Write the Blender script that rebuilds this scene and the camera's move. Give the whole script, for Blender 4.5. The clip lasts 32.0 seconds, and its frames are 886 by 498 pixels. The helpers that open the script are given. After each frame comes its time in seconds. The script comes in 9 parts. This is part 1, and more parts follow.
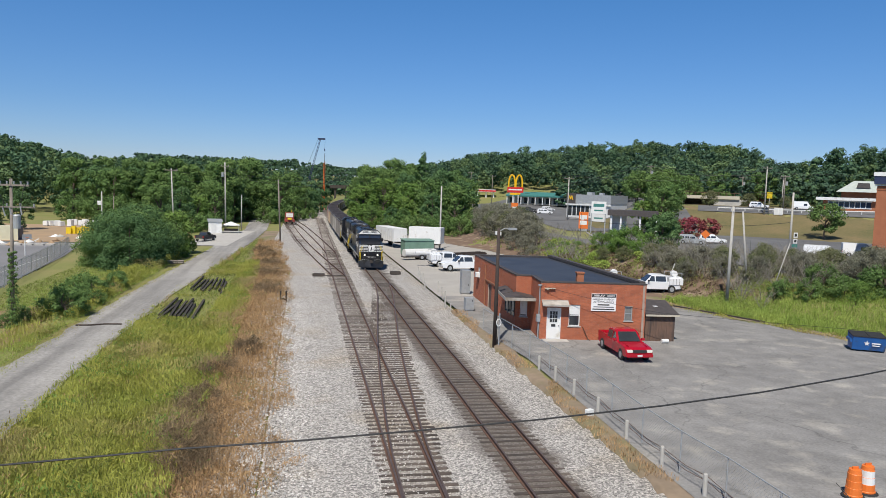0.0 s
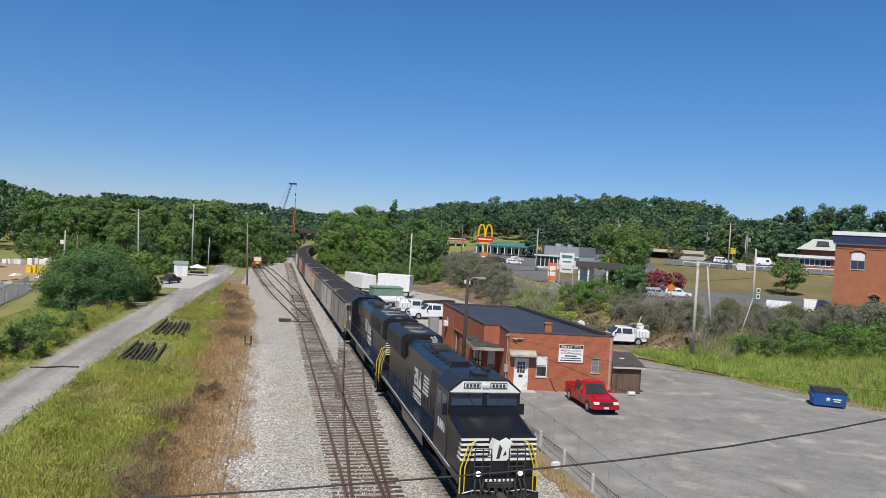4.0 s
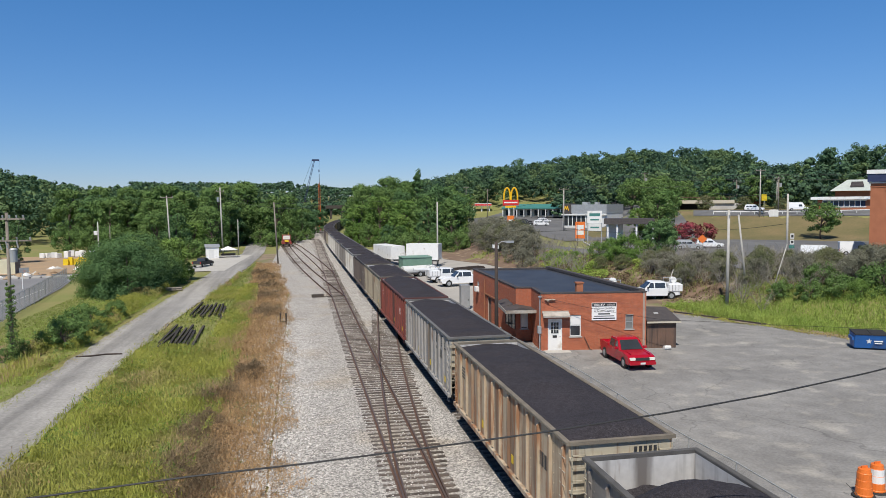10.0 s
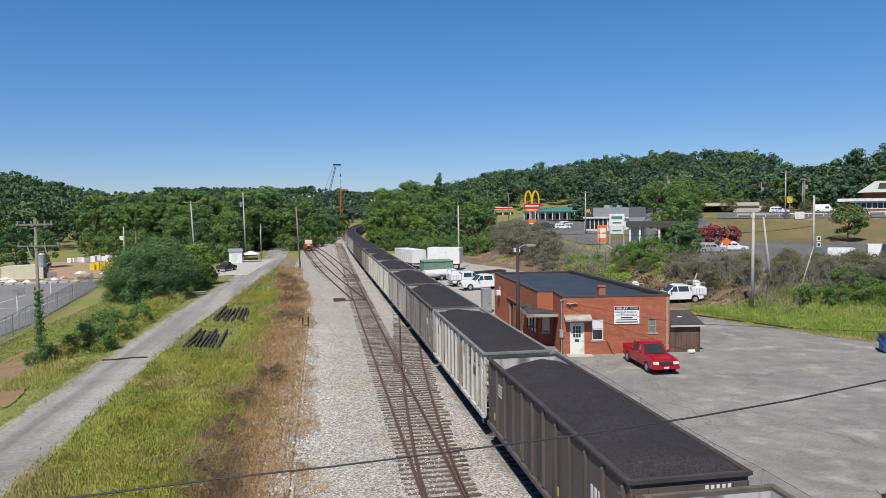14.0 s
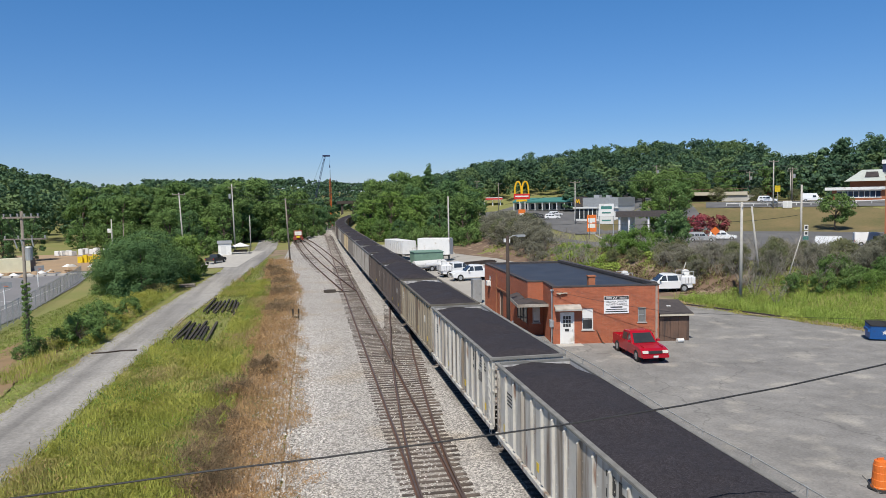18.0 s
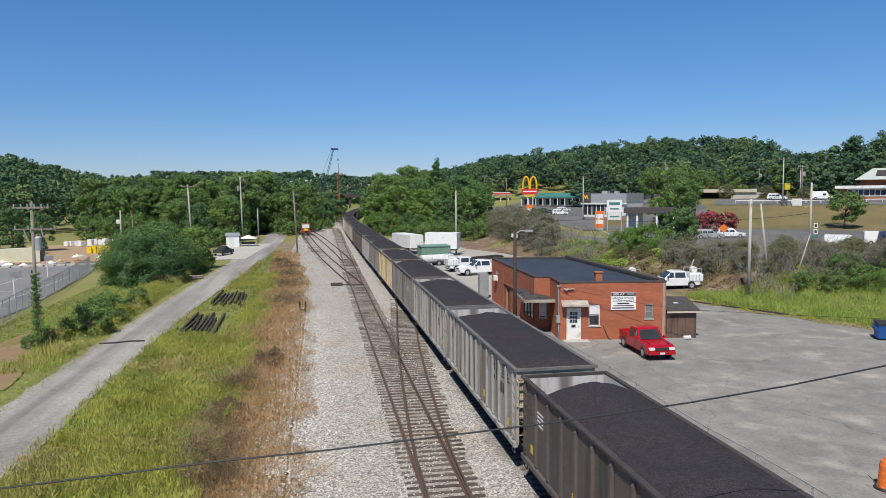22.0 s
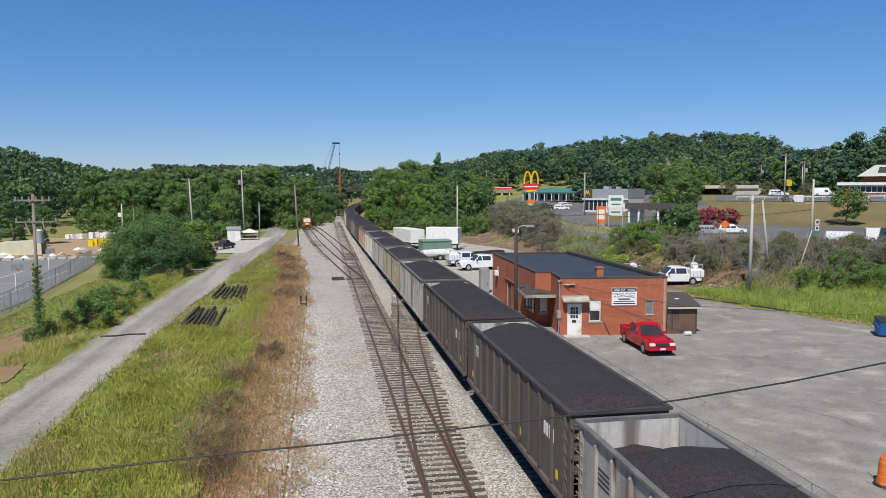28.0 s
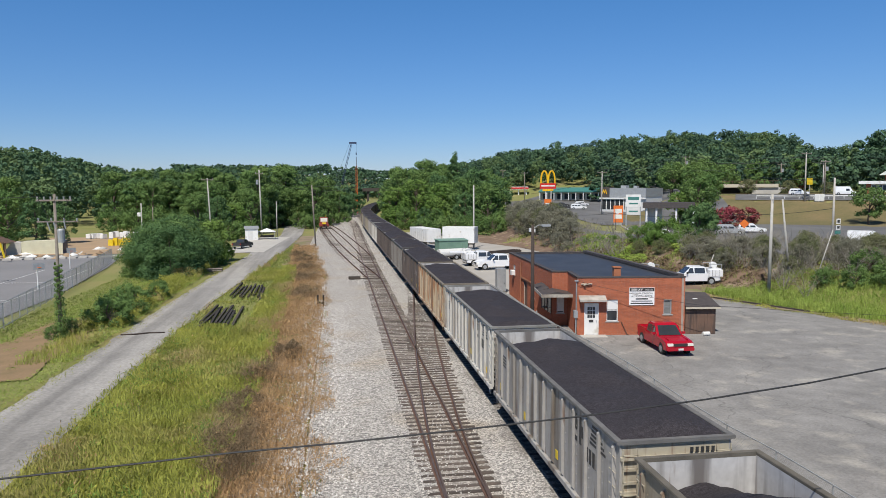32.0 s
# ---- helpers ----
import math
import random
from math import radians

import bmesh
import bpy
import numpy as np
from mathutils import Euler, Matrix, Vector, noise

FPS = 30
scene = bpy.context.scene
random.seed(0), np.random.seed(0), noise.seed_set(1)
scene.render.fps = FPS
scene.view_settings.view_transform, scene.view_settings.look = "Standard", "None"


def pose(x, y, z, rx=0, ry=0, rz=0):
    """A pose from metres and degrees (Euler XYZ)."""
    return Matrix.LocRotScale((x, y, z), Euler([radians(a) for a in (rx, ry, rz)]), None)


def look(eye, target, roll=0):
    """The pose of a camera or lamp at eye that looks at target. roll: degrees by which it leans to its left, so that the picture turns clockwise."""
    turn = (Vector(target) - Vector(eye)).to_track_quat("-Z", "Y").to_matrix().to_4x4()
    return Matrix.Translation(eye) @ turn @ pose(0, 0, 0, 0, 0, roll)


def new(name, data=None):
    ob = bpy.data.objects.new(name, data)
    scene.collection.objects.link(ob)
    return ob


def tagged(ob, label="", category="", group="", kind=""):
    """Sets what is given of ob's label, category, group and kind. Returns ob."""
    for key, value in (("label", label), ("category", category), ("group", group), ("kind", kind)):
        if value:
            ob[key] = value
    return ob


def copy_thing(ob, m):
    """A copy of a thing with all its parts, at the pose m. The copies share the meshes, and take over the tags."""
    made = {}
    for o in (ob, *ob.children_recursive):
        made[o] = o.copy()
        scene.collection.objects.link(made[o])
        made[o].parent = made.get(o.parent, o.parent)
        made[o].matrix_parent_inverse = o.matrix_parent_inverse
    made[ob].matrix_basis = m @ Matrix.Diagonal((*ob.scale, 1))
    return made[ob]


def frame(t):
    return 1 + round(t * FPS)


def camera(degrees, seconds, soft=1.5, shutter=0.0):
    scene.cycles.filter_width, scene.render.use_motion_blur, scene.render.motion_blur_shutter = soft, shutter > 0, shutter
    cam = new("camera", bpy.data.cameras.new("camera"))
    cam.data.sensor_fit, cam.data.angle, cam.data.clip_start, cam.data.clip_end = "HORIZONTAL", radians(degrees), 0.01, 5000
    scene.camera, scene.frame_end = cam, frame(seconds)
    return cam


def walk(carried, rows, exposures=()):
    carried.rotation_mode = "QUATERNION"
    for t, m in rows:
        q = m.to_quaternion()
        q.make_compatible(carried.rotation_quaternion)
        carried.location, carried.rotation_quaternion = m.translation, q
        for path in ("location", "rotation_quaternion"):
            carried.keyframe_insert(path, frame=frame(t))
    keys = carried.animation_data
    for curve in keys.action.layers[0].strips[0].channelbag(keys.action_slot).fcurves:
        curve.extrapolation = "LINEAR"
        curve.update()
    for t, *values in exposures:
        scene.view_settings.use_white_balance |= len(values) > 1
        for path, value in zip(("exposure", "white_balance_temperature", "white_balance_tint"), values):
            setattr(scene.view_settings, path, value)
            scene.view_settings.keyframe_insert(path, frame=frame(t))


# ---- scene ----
cam = camera(63.45, 32.0, soft=0.7)
EYE = 10.4
# seconds, then the turn about x, y and z in degrees; the camera is held by hand at one spot on the bridge
TURNS = [
    (0.0, 85.25, -1.93, -10.91),
    (0.5, 86.86, -1.85, -9.10),
    (1.0, 87.23, -1.60, -10.32),
    (1.5, 89.45, -2.76, -11.66),
    (2.0, 90.17, -3.32, -11.39),
    (2.5, 89.46, -3.65, -12.11),
    (3.0, 89.30, -3.77, -12.71),
    (3.5, 89.20, -3.62, -13.05),
    (5.5, 89.34, -2.51, -13.84),
    (6.0, 89.34, -1.75, -13.70),
    (6.5, 88.72, -0.84, -14.05),
    (7.0, 88.05, -0.09, -14.09),
    (7.5, 87.65, 0.35, -13.20),
    (8.0, 87.59, -0.21, -12.99),
    (8.5, 87.54, 0.26, -12.89),
    (9.0, 87.08, 0.57, -12.39),
    (9.5, 86.74, 0.46, -11.79),
    (10.0, 86.51, 0.47, -11.26),
    (10.5, 86.52, -0.04, -10.64),
    (11.0, 86.60, 0.11, -10.39),
    (11.5, 86.78, 0.33, -10.26),
    (12.0, 86.84, 0.30, -10.10),
    (12.5, 86.91, 0.33, -10.29),
    (13.0, 87.07, 0.56, -9.86),
    (13.5, 86.86, 0.64, -9.62),
    (14.0, 86.83, 0.75, -9.58),
    (14.5, 86.73, 0.59, -9.60),
    (16.5, 86.53, 0.59, -10.22),
    (17.0, 86.29, 0.40, -10.04),
    (17.5, 86.08, 0.69, -10.18),
    (18.0, 86.08, 1.03, -10.39),
    (18.5, 86.27, 1.18, -10.03),
    (19.0, 86.15, 1.12, -9.74),
    (19.5, 85.91, 0.84, -9.77),
    (20.0, 85.87, 0.80, -9.81),
    (20.5, 85.92, 1.17, -9.72),
    (21.0, 85.81, 0.76, -9.69),
    (21.5, 85.70, 0.57, -9.61),
    (22.0, 85.64, 0.46, -9.77),
    (22.5, 85.57, 0.51, -9.87),
    (23.0, 85.68, 0.64, -9.78),
    (23.5, 85.70, 0.82, -9.70),
    (24.0, 85.51, 0.46, -9.73),
    (24.5, 85.35, 0.50, -9.83),
    (25.0, 85.30, 0.51, -9.92),
    (25.5, 85.29, 0.58, -9.63),
    (27.5, 85.12, 0.31, -9.48),
    (28.0, 85.22, 0.19, -9.66),
    (28.5, 85.31, 0.03, -9.69),
    (29.0, 85.21, -0.03, -9.70),
    (29.5, 85.10, -0.21, -9.66),
    (30.0, 85.08, -0.08, -9.57),
    (30.5, 85.05, 0.07, -9.28),
    (31.0, 84.97, 0.23, -8.95),
    (31.5, 84.99, 0.42, -8.53),
    (32.0, 85.18, 0.28, -8.35),
]
walk(cam, [(t, pose(0, 0, EYE, rx, ry, rz)) for t, rx, ry, rz in TURNS])

# ---- daylight ----
SUN_EL, SUN_AZ = 56.0, 205.0          # azimuth clockwise from the y axis, of where the sun stands
world = bpy.data.worlds.new("sky")
scene.world = world
world.use_nodes = True
wn = world.node_tree
wn.nodes.clear()
sky = wn.nodes.new("ShaderNodeTexSky")
sky.sky_type, sky.sun_disc = "NISHITA", False
sky.sun_elevation, sky.sun_rotation = radians(SUN_EL), radians(SUN_AZ)
sky.air_density, sky.dust_density, sky.ozone_density, sky.altitude = 1.0, 0.1, 4.0, 200
wbg = wn.nodes.new("ShaderNodeBackground")
wbg.inputs[1].default_value = 0.125
wout = wn.nodes.new("ShaderNodeOutputWorld")
# the air's blue deepens quickly above the horizon
wtc, wsep, wramp, wmul = wn.nodes.new("ShaderNodeTexCoord"), wn.nodes.new("ShaderNodeSeparateXYZ"), wn.nodes.new("ShaderNodeValToRGB"), wn.nodes.new("ShaderNodeMix")
wmul.data_type, wmul.blend_type = "RGBA", "MULTIPLY"
wmul.inputs[0].default_value = 1.0
ramp = wramp.color_ramp
ramp.elements[0].position, ramp.elements[0].color = 0.0, (0.52, 0.575, 0.80, 1)
ramp.elements[1].position, ramp.elements[1].color = 0.8, (0.155, 0.165, 0.185, 1)
for at, tone in ((0.1, (0.41, 0.57, 0.80, 1)), (0.28, (0.335, 0.635, 0.89, 1)), (0.45, (0.292, 0.58, 0.84, 1))):
    ramp.elements.new(at).color = tone
wn.links.new(wtc.outputs["Generated"], wsep.inputs[0]), wn.links.new(wsep.outputs[2], wramp.inputs[0])
wn.links.new(sky.outputs[0], wmul.inputs[6]), wn.links.new(wramp.outputs[0], wmul.inputs[7])
wn.links.new(wmul.outputs[2], wbg.inputs[0])
wn.links.new(wbg.outputs[0], wout.inputs[0])
sun = new("sun", bpy.data.lights.new("sun", "SUN"))
sun.data.energy, sun.data.angle, sun.data.color = 4.95, radians(0.53), (1.0, 0.95, 0.87)
sx, sy = math.sin(radians(SUN_AZ)), math.cos(radians(SUN_AZ))
ce, se = math.cos(radians(SUN_EL)), math.sin(radians(SUN_EL))
sun.matrix_world = look((sx * ce * 100, sy * ce * 100, se * 100), (0, 0, 0))


# ---- materials ----
def mat(name, c1, c2=None, scale=3.0, rough=0.8, metal=0.0, bump=0.0, fine=40.0, vary=0.0, streak=0.0, dirt=None, dirt_amt=0.0,
        coords="Object", contrast=0.5, island=False, spec=0.5):
    """A surface of two tones mixed by a coarse and a fine noise, with stains, downward streaks and relief."""
    m = bpy.data.materials.new(name)
    m.use_nodes = True
    t = m.node_tree
    t.nodes.clear()
    N, L = t.nodes.new, t.links.new
    out, b = N("ShaderNodeOutputMaterial"), N("ShaderNodeBsdfPrincipled")
    L(b.outputs[0], out.inputs[0])
    b.inputs["Roughness"].default_value, b.inputs["Metallic"].default_value = rough, metal
    b.inputs["Specular IOR Level"].default_value = spec
    c2 = c2 or tuple(v * 0.75 for v in c1)
    tc = N("ShaderNodeTexCoord")
    if coords == "World":
        geo = N("ShaderNodeNewGeometry")
        src = geo.outputs["Position"]
    else:
        src = tc.outputs[coords]
    n1, n2 = N("ShaderNodeTexNoise"), N("ShaderNodeTexNoise")
    n1.inputs["Scale"].default_value, n2.inputs["Scale"].default_value = scale, fine
    n1.inputs["Detail"].default_value, n2.inputs["Detail"].default_value = 5, 3
    L(src, n1.inputs["Vector"]), L(src, n2.inputs["Vector"])
    mixf = N("ShaderNodeMath")
    mixf.operation = "MULTIPLY_ADD"
    L(n2.outputs[0], mixf.inputs[0])
    mixf.inputs[1].default_value = 0.6
    L(n1.outputs[0], mixf.inputs[2])
    ramp = N("ShaderNodeMapRange")
    ramp.inputs[1].default_value, ramp.inputs[2].default_value = 0.8 - contrast / 2, 0.8 + contrast / 2
    L(mixf.outputs[0], ramp.inputs[0])
    mx = N("ShaderNodeMix")
    mx.data_type = "RGBA"
    mx.inputs[6].default_value, mx.inputs[7].default_value = (*c1, 1), (*c2, 1)
    L(ramp.outputs[0], mx.inputs[0])
    col = mx.outputs[2]
    if dirt:
        nd = N("ShaderNodeTexNoise")
        nd.inputs["Scale"].default_value, nd.inputs["Detail"].default_value = (1.0 if streak else 0.6 * scale), 6
        if streak:
            mp = N("ShaderNodeMapping")
            mp.inputs["Scale"].default_value = (streak, streak, streak * 0.08)
            L(src, mp.inputs[0]), L(mp.outputs[0], nd.inputs["Vector"])
        else:
            L(src, nd.inputs["Vector"])
        rd = N("ShaderNodeMapRange")
        rd.inputs[1].default_value, rd.inputs[2].default_value = 0.62 - dirt_amt * 0.35, 0.78 - dirt_amt * 0.35
        L(nd.outputs[0], rd.inputs[0])
        md = N("ShaderNodeMix")
        md.data_type = "RGBA"
        md.inputs[7].default_value = (*dirt, 1)
        L(rd.outputs[0], md.inputs[0]), L(col, md.inputs[6])
        col = md.outputs[2]
    if vary:
        rnd = N("ShaderNodeNewGeometry").outputs["Random Per Island"] if island else N("ShaderNodeObjectInfo").outputs["Random"]
        mr = N("ShaderNodeMapRange")
        mr.inputs[3].default_value, mr.inputs[4].default_value = 1 - vary, 1 + vary
        L(rnd, mr.inputs[0])
        hs = N("ShaderNodeHueSaturation")
        L(mr.outputs[0], hs.inputs["Value"]), L(col, hs.inputs["Color"])
        col = hs.outputs[0]
    L(col, b.inputs["Base Color"])
    if bump:
        bp = N("ShaderNodeBump")
        bp.inputs["Strength"].default_value, bp.inputs["Distance"].default_value = min(1.0, bump), 0.03
        L(mixf.outputs[0], bp.inputs["Height"]), L(bp.outputs[0], b.inputs["Normal"])
    return m


def glow(name, c, strength):
    m = bpy.data.materials.new(name)
    m.use_nodes = True
    b = m.node_tree.nodes["Principled BSDF"]
    b.inputs["Base Color"].default_value = (*c, 1)
    b.inputs["Emission Color"].default_value, b.inputs["Emission Strength"].default_value = (*c, 1), strength
    return m


def leaf_mat(name, c1, c2, back=0.16):
    """Leaves: two greens by clump and by leaf, with light coming through."""
    m = mat(name, c1, c2, 0.13, 0.7, fine=0.6, vary=0.16, coords="World", contrast=0.5, spec=0.12, island=True)
    t = m.node_tree
    b = next(n for n in t.nodes if n.type == "BSDF_PRINCIPLED")
    tr, ms = t.nodes.new("ShaderNodeBsdfTranslucent"), t.nodes.new("ShaderNodeMixShader")
    ms.inputs[0].default_value = back
    out = next(n for n in t.nodes if n.type == "OUTPUT_MATERIAL")
    t.links.new(b.inputs["Base Color"].links[0].from_socket, tr.inputs[0])
    t.links.new(b.outputs[0], ms.inputs[1]), t.links.new(tr.outputs[0], ms.inputs[2]), t.links.new(ms.outputs[0], out.inputs[0])
    return m


M = {
    "grass": mat("grass", (0.17, 0.20, 0.05), (0.25, 0.22, 0.085), 0.12, 0.95, bump=0.6, fine=2.5, coords="World", dirt=(0.25, 0.19, 0.10), dirt_amt=0.05),
    "blade": mat("weeds", (0.22, 0.275, 0.04), (0.36, 0.345, 0.07), 0.22, 0.7, fine=3, coords="World", vary=0.3, island=True),
    "dryblade": mat("dry_weeds", (0.46, 0.30, 0.15), (0.32, 0.20, 0.10), 0.4, 0.8, fine=3, coords="World", vary=0.3, island=True),
    "brush": mat("dead_brush", (0.23, 0.155, 0.09), (0.31, 0.23, 0.14), 0.5, 0.9, fine=3, coords="World", vary=0.25, island=True),
    "ballast": mat("ballast", (0.50, 0.475, 0.445), (0.37, 0.345, 0.315), 0.3, 0.95, bump=1.0, fine=9, coords="World", contrast=0.9, dirt=(0.42, 0.365, 0.295), dirt_amt=0.22),
    "stone": mat("ballast_stone", (0.60, 0.585, 0.56), (0.42, 0.40, 0.375), 2, 0.95, coords="World", vary=0.35, island=True),
    "asphalt": mat("worn_asphalt", (0.27, 0.262, 0.25), (0.205, 0.198, 0.19), 0.8, 0.93, bump=0.5, fine=14, coords="World", contrast=0.5, dirt=(0.36, 0.34, 0.305), dirt_amt=0.2),
    "street": mat("street_asphalt", (0.15, 0.15, 0.15), (0.11, 0.11, 0.112), 0.1, 0.9, bump=0.2, fine=3, coords="World"),
    "court": mat("court_asphalt", (0.23, 0.225, 0.23), (0.18, 0.178, 0.182), 0.1, 0.9, fine=3, coords="World"),
    "dirtroad": mat("gravel_road", (0.43, 0.405, 0.37), (0.32, 0.30, 0.27), 0.35, 0.95, bump=0.5, fine=4, coords="World", contrast=0.8),
    "soil": mat("red_soil", (0.30, 0.225, 0.155), (0.19, 0.145, 0.10), 0.3, 0.95, bump=0.6, fine=2, coords="World", dirt=(0.16, 0.17, 0.06), dirt_amt=0.3),
    "drygrass": mat("dry_grass", (0.36, 0.29, 0.18), (0.27, 0.24, 0.16), 0.5, 0.95, bump=0.5, fine=5, coords="World"),
    "tie": mat("tie_wood", (0.135, 0.108, 0.09), (0.065, 0.052, 0.045), 2, 0.9, bump=0.5, fine=20, vary=0.35),
    "oldtie": mat("black_tie", (0.035, 0.03, 0.027), (0.06, 0.05, 0.04), 2, 0.95, bump=0.5, fine=20, vary=0.3),
    "rail": mat("rusty_rail", (0.16, 0.085, 0.055), (0.10, 0.06, 0.045), 3, 0.7, 0.2, 0.2),
    "railtop": mat("worn_rail_head", (0.20, 0.15, 0.125), (0.13, 0.09, 0.075), 2, 0.5, 0.5),
    "mortar": mat("mortar", (0.42, 0.33, 0.27), (0.34, 0.26, 0.21), 2, 0.95, bump=0.3),
    "brick": mat("red_brick", (0.47, 0.15, 0.073), (0.38, 0.112, 0.056), 3, 0.9, bump=0.3, vary=0.12, coords="World", contrast=0.8),
    "oldbrick": mat("orange_brick", (0.40, 0.15, 0.075), (0.33, 0.12, 0.06), 1.2, 0.9, bump=0.3, coords="World", fine=14),
    "roof": mat("tar_roof", (0.03, 0.034, 0.045), (0.055, 0.06, 0.072), 0.5, 0.55, bump=0.3, fine=6),
    "coping": mat("dark_coping", (0.05, 0.045, 0.045), (0.09, 0.075, 0.07), 3, 0.7),
    "white": mat("white_paint", (0.80, 0.80, 0.78), (0.72, 0.72, 0.70), 2, 0.5, dirt=(0.5, 0.45, 0.38), dirt_amt=0.1),
    "carwhite": mat("white_car_paint", (0.80, 0.81, 0.82), (0.76, 0.77, 0.78), 1, 0.25, spec=0.6),
    "greymetal": mat("galvanised_steel", (0.45, 0.47, 0.48), (0.36, 0.37, 0.38), 3, 0.55, 0.4),
    "polewood": mat("weathered_pole", (0.30, 0.265, 0.225), (0.21, 0.18, 0.15), 2, 0.9, bump=0.4, streak=6, dirt=(0.14, 0.12, 0.10), dirt_amt=0.3),
    "palepole": mat("pale_pole", (0.50, 0.48, 0.44), (0.38, 0.36, 0.33), 2, 0.85, bump=0.3),
    "darkpole": mat("creosoted_pole", (0.040, 0.030, 0.026), (0.065, 0.048, 0.04), 2, 0.9, bump=0.4),
    "glass": mat("dark_glass", (0.03, 0.035, 0.04), (0.05, 0.055, 0.06), 1, 0.06, spec=0.8),
    "black": mat("black_rubber", (0.02, 0.02, 0.02), (0.03, 0.03, 0.03), 5, 0.85),
    "wire": mat("black_cable", (0.015, 0.015, 0.016), (0.025, 0.025, 0.025), 5, 0.6),
    "red": mat("red_car_paint", (0.42, 0.007, 0.022), (0.37, 0.006, 0.019), 1, 0.22, spec=0.6),
    "chrome": mat("chrome", (0.7, 0.7, 0.72), (0.6, 0.6, 0.62), 2, 0.15, 1.0),
    "lamp": mat("lamp_glass", (0.8, 0.78, 0.7), (0.75, 0.73, 0.66), 3, 0.2),
    "blue": mat("blue_dumpster_paint", (0.015, 0.12, 0.38), (0.012, 0.09, 0.30), 2, 0.5, dirt=(0.05, 0.06, 0.08), dirt_amt=0.2),
    "orange": mat("orange_plastic", (0.78, 0.19, 0.03), (0.70, 0.16, 0.025), 3, 0.5),
    "yellow": mat("yellow_paint", (0.75, 0.55, 0.02), (0.68, 0.48, 0.02), 3, 0.5),
    "signred": mat("sign_red", (0.62, 0.03, 0.025), (0.55, 0.025, 0.02), 2, 0.4),
    "ink": mat("black_lettering", (0.03, 0.03, 0.032), (0.04, 0.04, 0.04), 5, 0.6),
    "green": mat("green_container", (0.09, 0.20, 0.14), (0.07, 0.16, 0.11), 1, 0.6, dirt=(0.2, 0.2, 0.17), dirt_amt=0.15),
    "greenroof": mat("green_roof", (0.06, 0.22, 0.19), (0.05, 0.18, 0.16), 1, 0.6),
    "brownwood": mat("brown_shed_boards", (0.17, 0.10, 0.07), (0.115, 0.075, 0.055), 1.5, 0.85, bump=0.4, streak=4, dirt=(0.08, 0.055, 0.045), dirt_amt=0.35),
    "concrete": mat("concrete", (0.50, 0.48, 0.44), (0.40, 0.38, 0.35), 1, 0.9, bump=0.3),
    "tan": mat("tan_wall", (0.55, 0.50, 0.40), (0.48, 0.43, 0.34), 1, 0.9),
    "navy": mat("navy_cornice", (0.02, 0.03, 0.08), (0.03, 0.04, 0.10), 2, 0.5),
    "sand": mat("bare_sand", (0.40, 0.275, 0.165), (0.32, 0.235, 0.15), 0.2, 0.95, fine=2, coords="World"),
    "bark": mat("bark", (0.13, 0.10, 0.075), (0.085, 0.065, 0.05), 2, 0.95, bump=0.5),
    "coal": mat("coal", (0.054, 0.048, 0.055), (0.037, 0.033, 0.038), 0.6, 0.85, bump=1.0, fine=12, contrast=0.8, spec=0.25),
    "loco": mat("black_loco_paint", (0.008, 0.009, 0.012), (0.013, 0.013, 0.016), 1, 0.28, dirt=(0.07, 0.06, 0.05), dirt_amt=0.04),
    "locotop": mat("sooty_hood_top", (0.012, 0.012, 0.014), (0.022, 0.021, 0.021), 1.5, 0.42, bump=0.1),
    "under": mat("grimy_running_gear", (0.045, 0.038, 0.032), (0.075, 0.06, 0.05), 3, 0.85, bump=0.3),
    "wheel": mat("wheel_steel", (0.12, 0.085, 0.065), (0.07, 0.055, 0.045), 3, 0.6, 0.4),
    "greyfan": mat("pale_fan_shroud", (0.30, 0.305, 0.31), (0.18, 0.18, 0.185), 3, 0.6, 0.3),
    "leafdark": leaf_mat("dark_leaves", (0.075, 0.15, 0.061), (0.121, 0.205, 0.076)),
    "leaf": leaf_mat("green_leaves", (0.095, 0.175, 0.053), (0.159, 0.239, 0.073)),
    "leaflight": leaf_mat("yellow_green_leaves", (0.114, 0.206, 0.048), (0.17, 0.258, 0.063)),
    "leafgrey": leaf_mat("grey_green_leaves", (0.166, 0.17, 0.121), (0.24, 0.232, 0.174)),
    "leafolive": leaf_mat("olive_leaves", (0.134, 0.155, 0.073), (0.2, 0.204, 0.106)),
    "leafpink": leaf_mat("pink_blossom", (0.32, 0.06, 0.09), (0.18, 0.10, 0.05)),
    # greens of the distant woods, tinted bluer so the colour carries the haze
    "leafwood": leaf_mat("wood_leaves", (0.059, 0.12, 0.068), (0.114, 0.187, 0.093)),
    "leafwooddark": leaf_mat("dark_wood_leaves", (0.049, 0.099, 0.063), (0.083, 0.139, 0.086)),
    "leafwoodpale": leaf_mat("pale_wood_leaves", (0.103, 0.166, 0.068), (0.159, 0.227, 0.1)),
    "gravelway": mat("gravel_way", (0.335, 0.32, 0.30), (0.23, 0.22, 0.205), 0.35, 0.95, bump=0.5, fine=5, coords="World", contrast=0.8),
    "straw": mat("straw_soil", (0.30, 0.195, 0.11), (0.185, 0.135, 0.065), 0.6, 0.95, bump=0.6, fine=5, coords="World", contrast=0.7),
    "weedleaf": mat("weed_leaves", (0.205, 0.25, 0.045), (0.38, 0.37, 0.082), 0.2, 0.75, fine=0.9, coords="World", contrast=0.7, vary=0.09, island=True, spec=0.15, dirt=(0.38, 0.29, 0.15), dirt_amt=0.36),
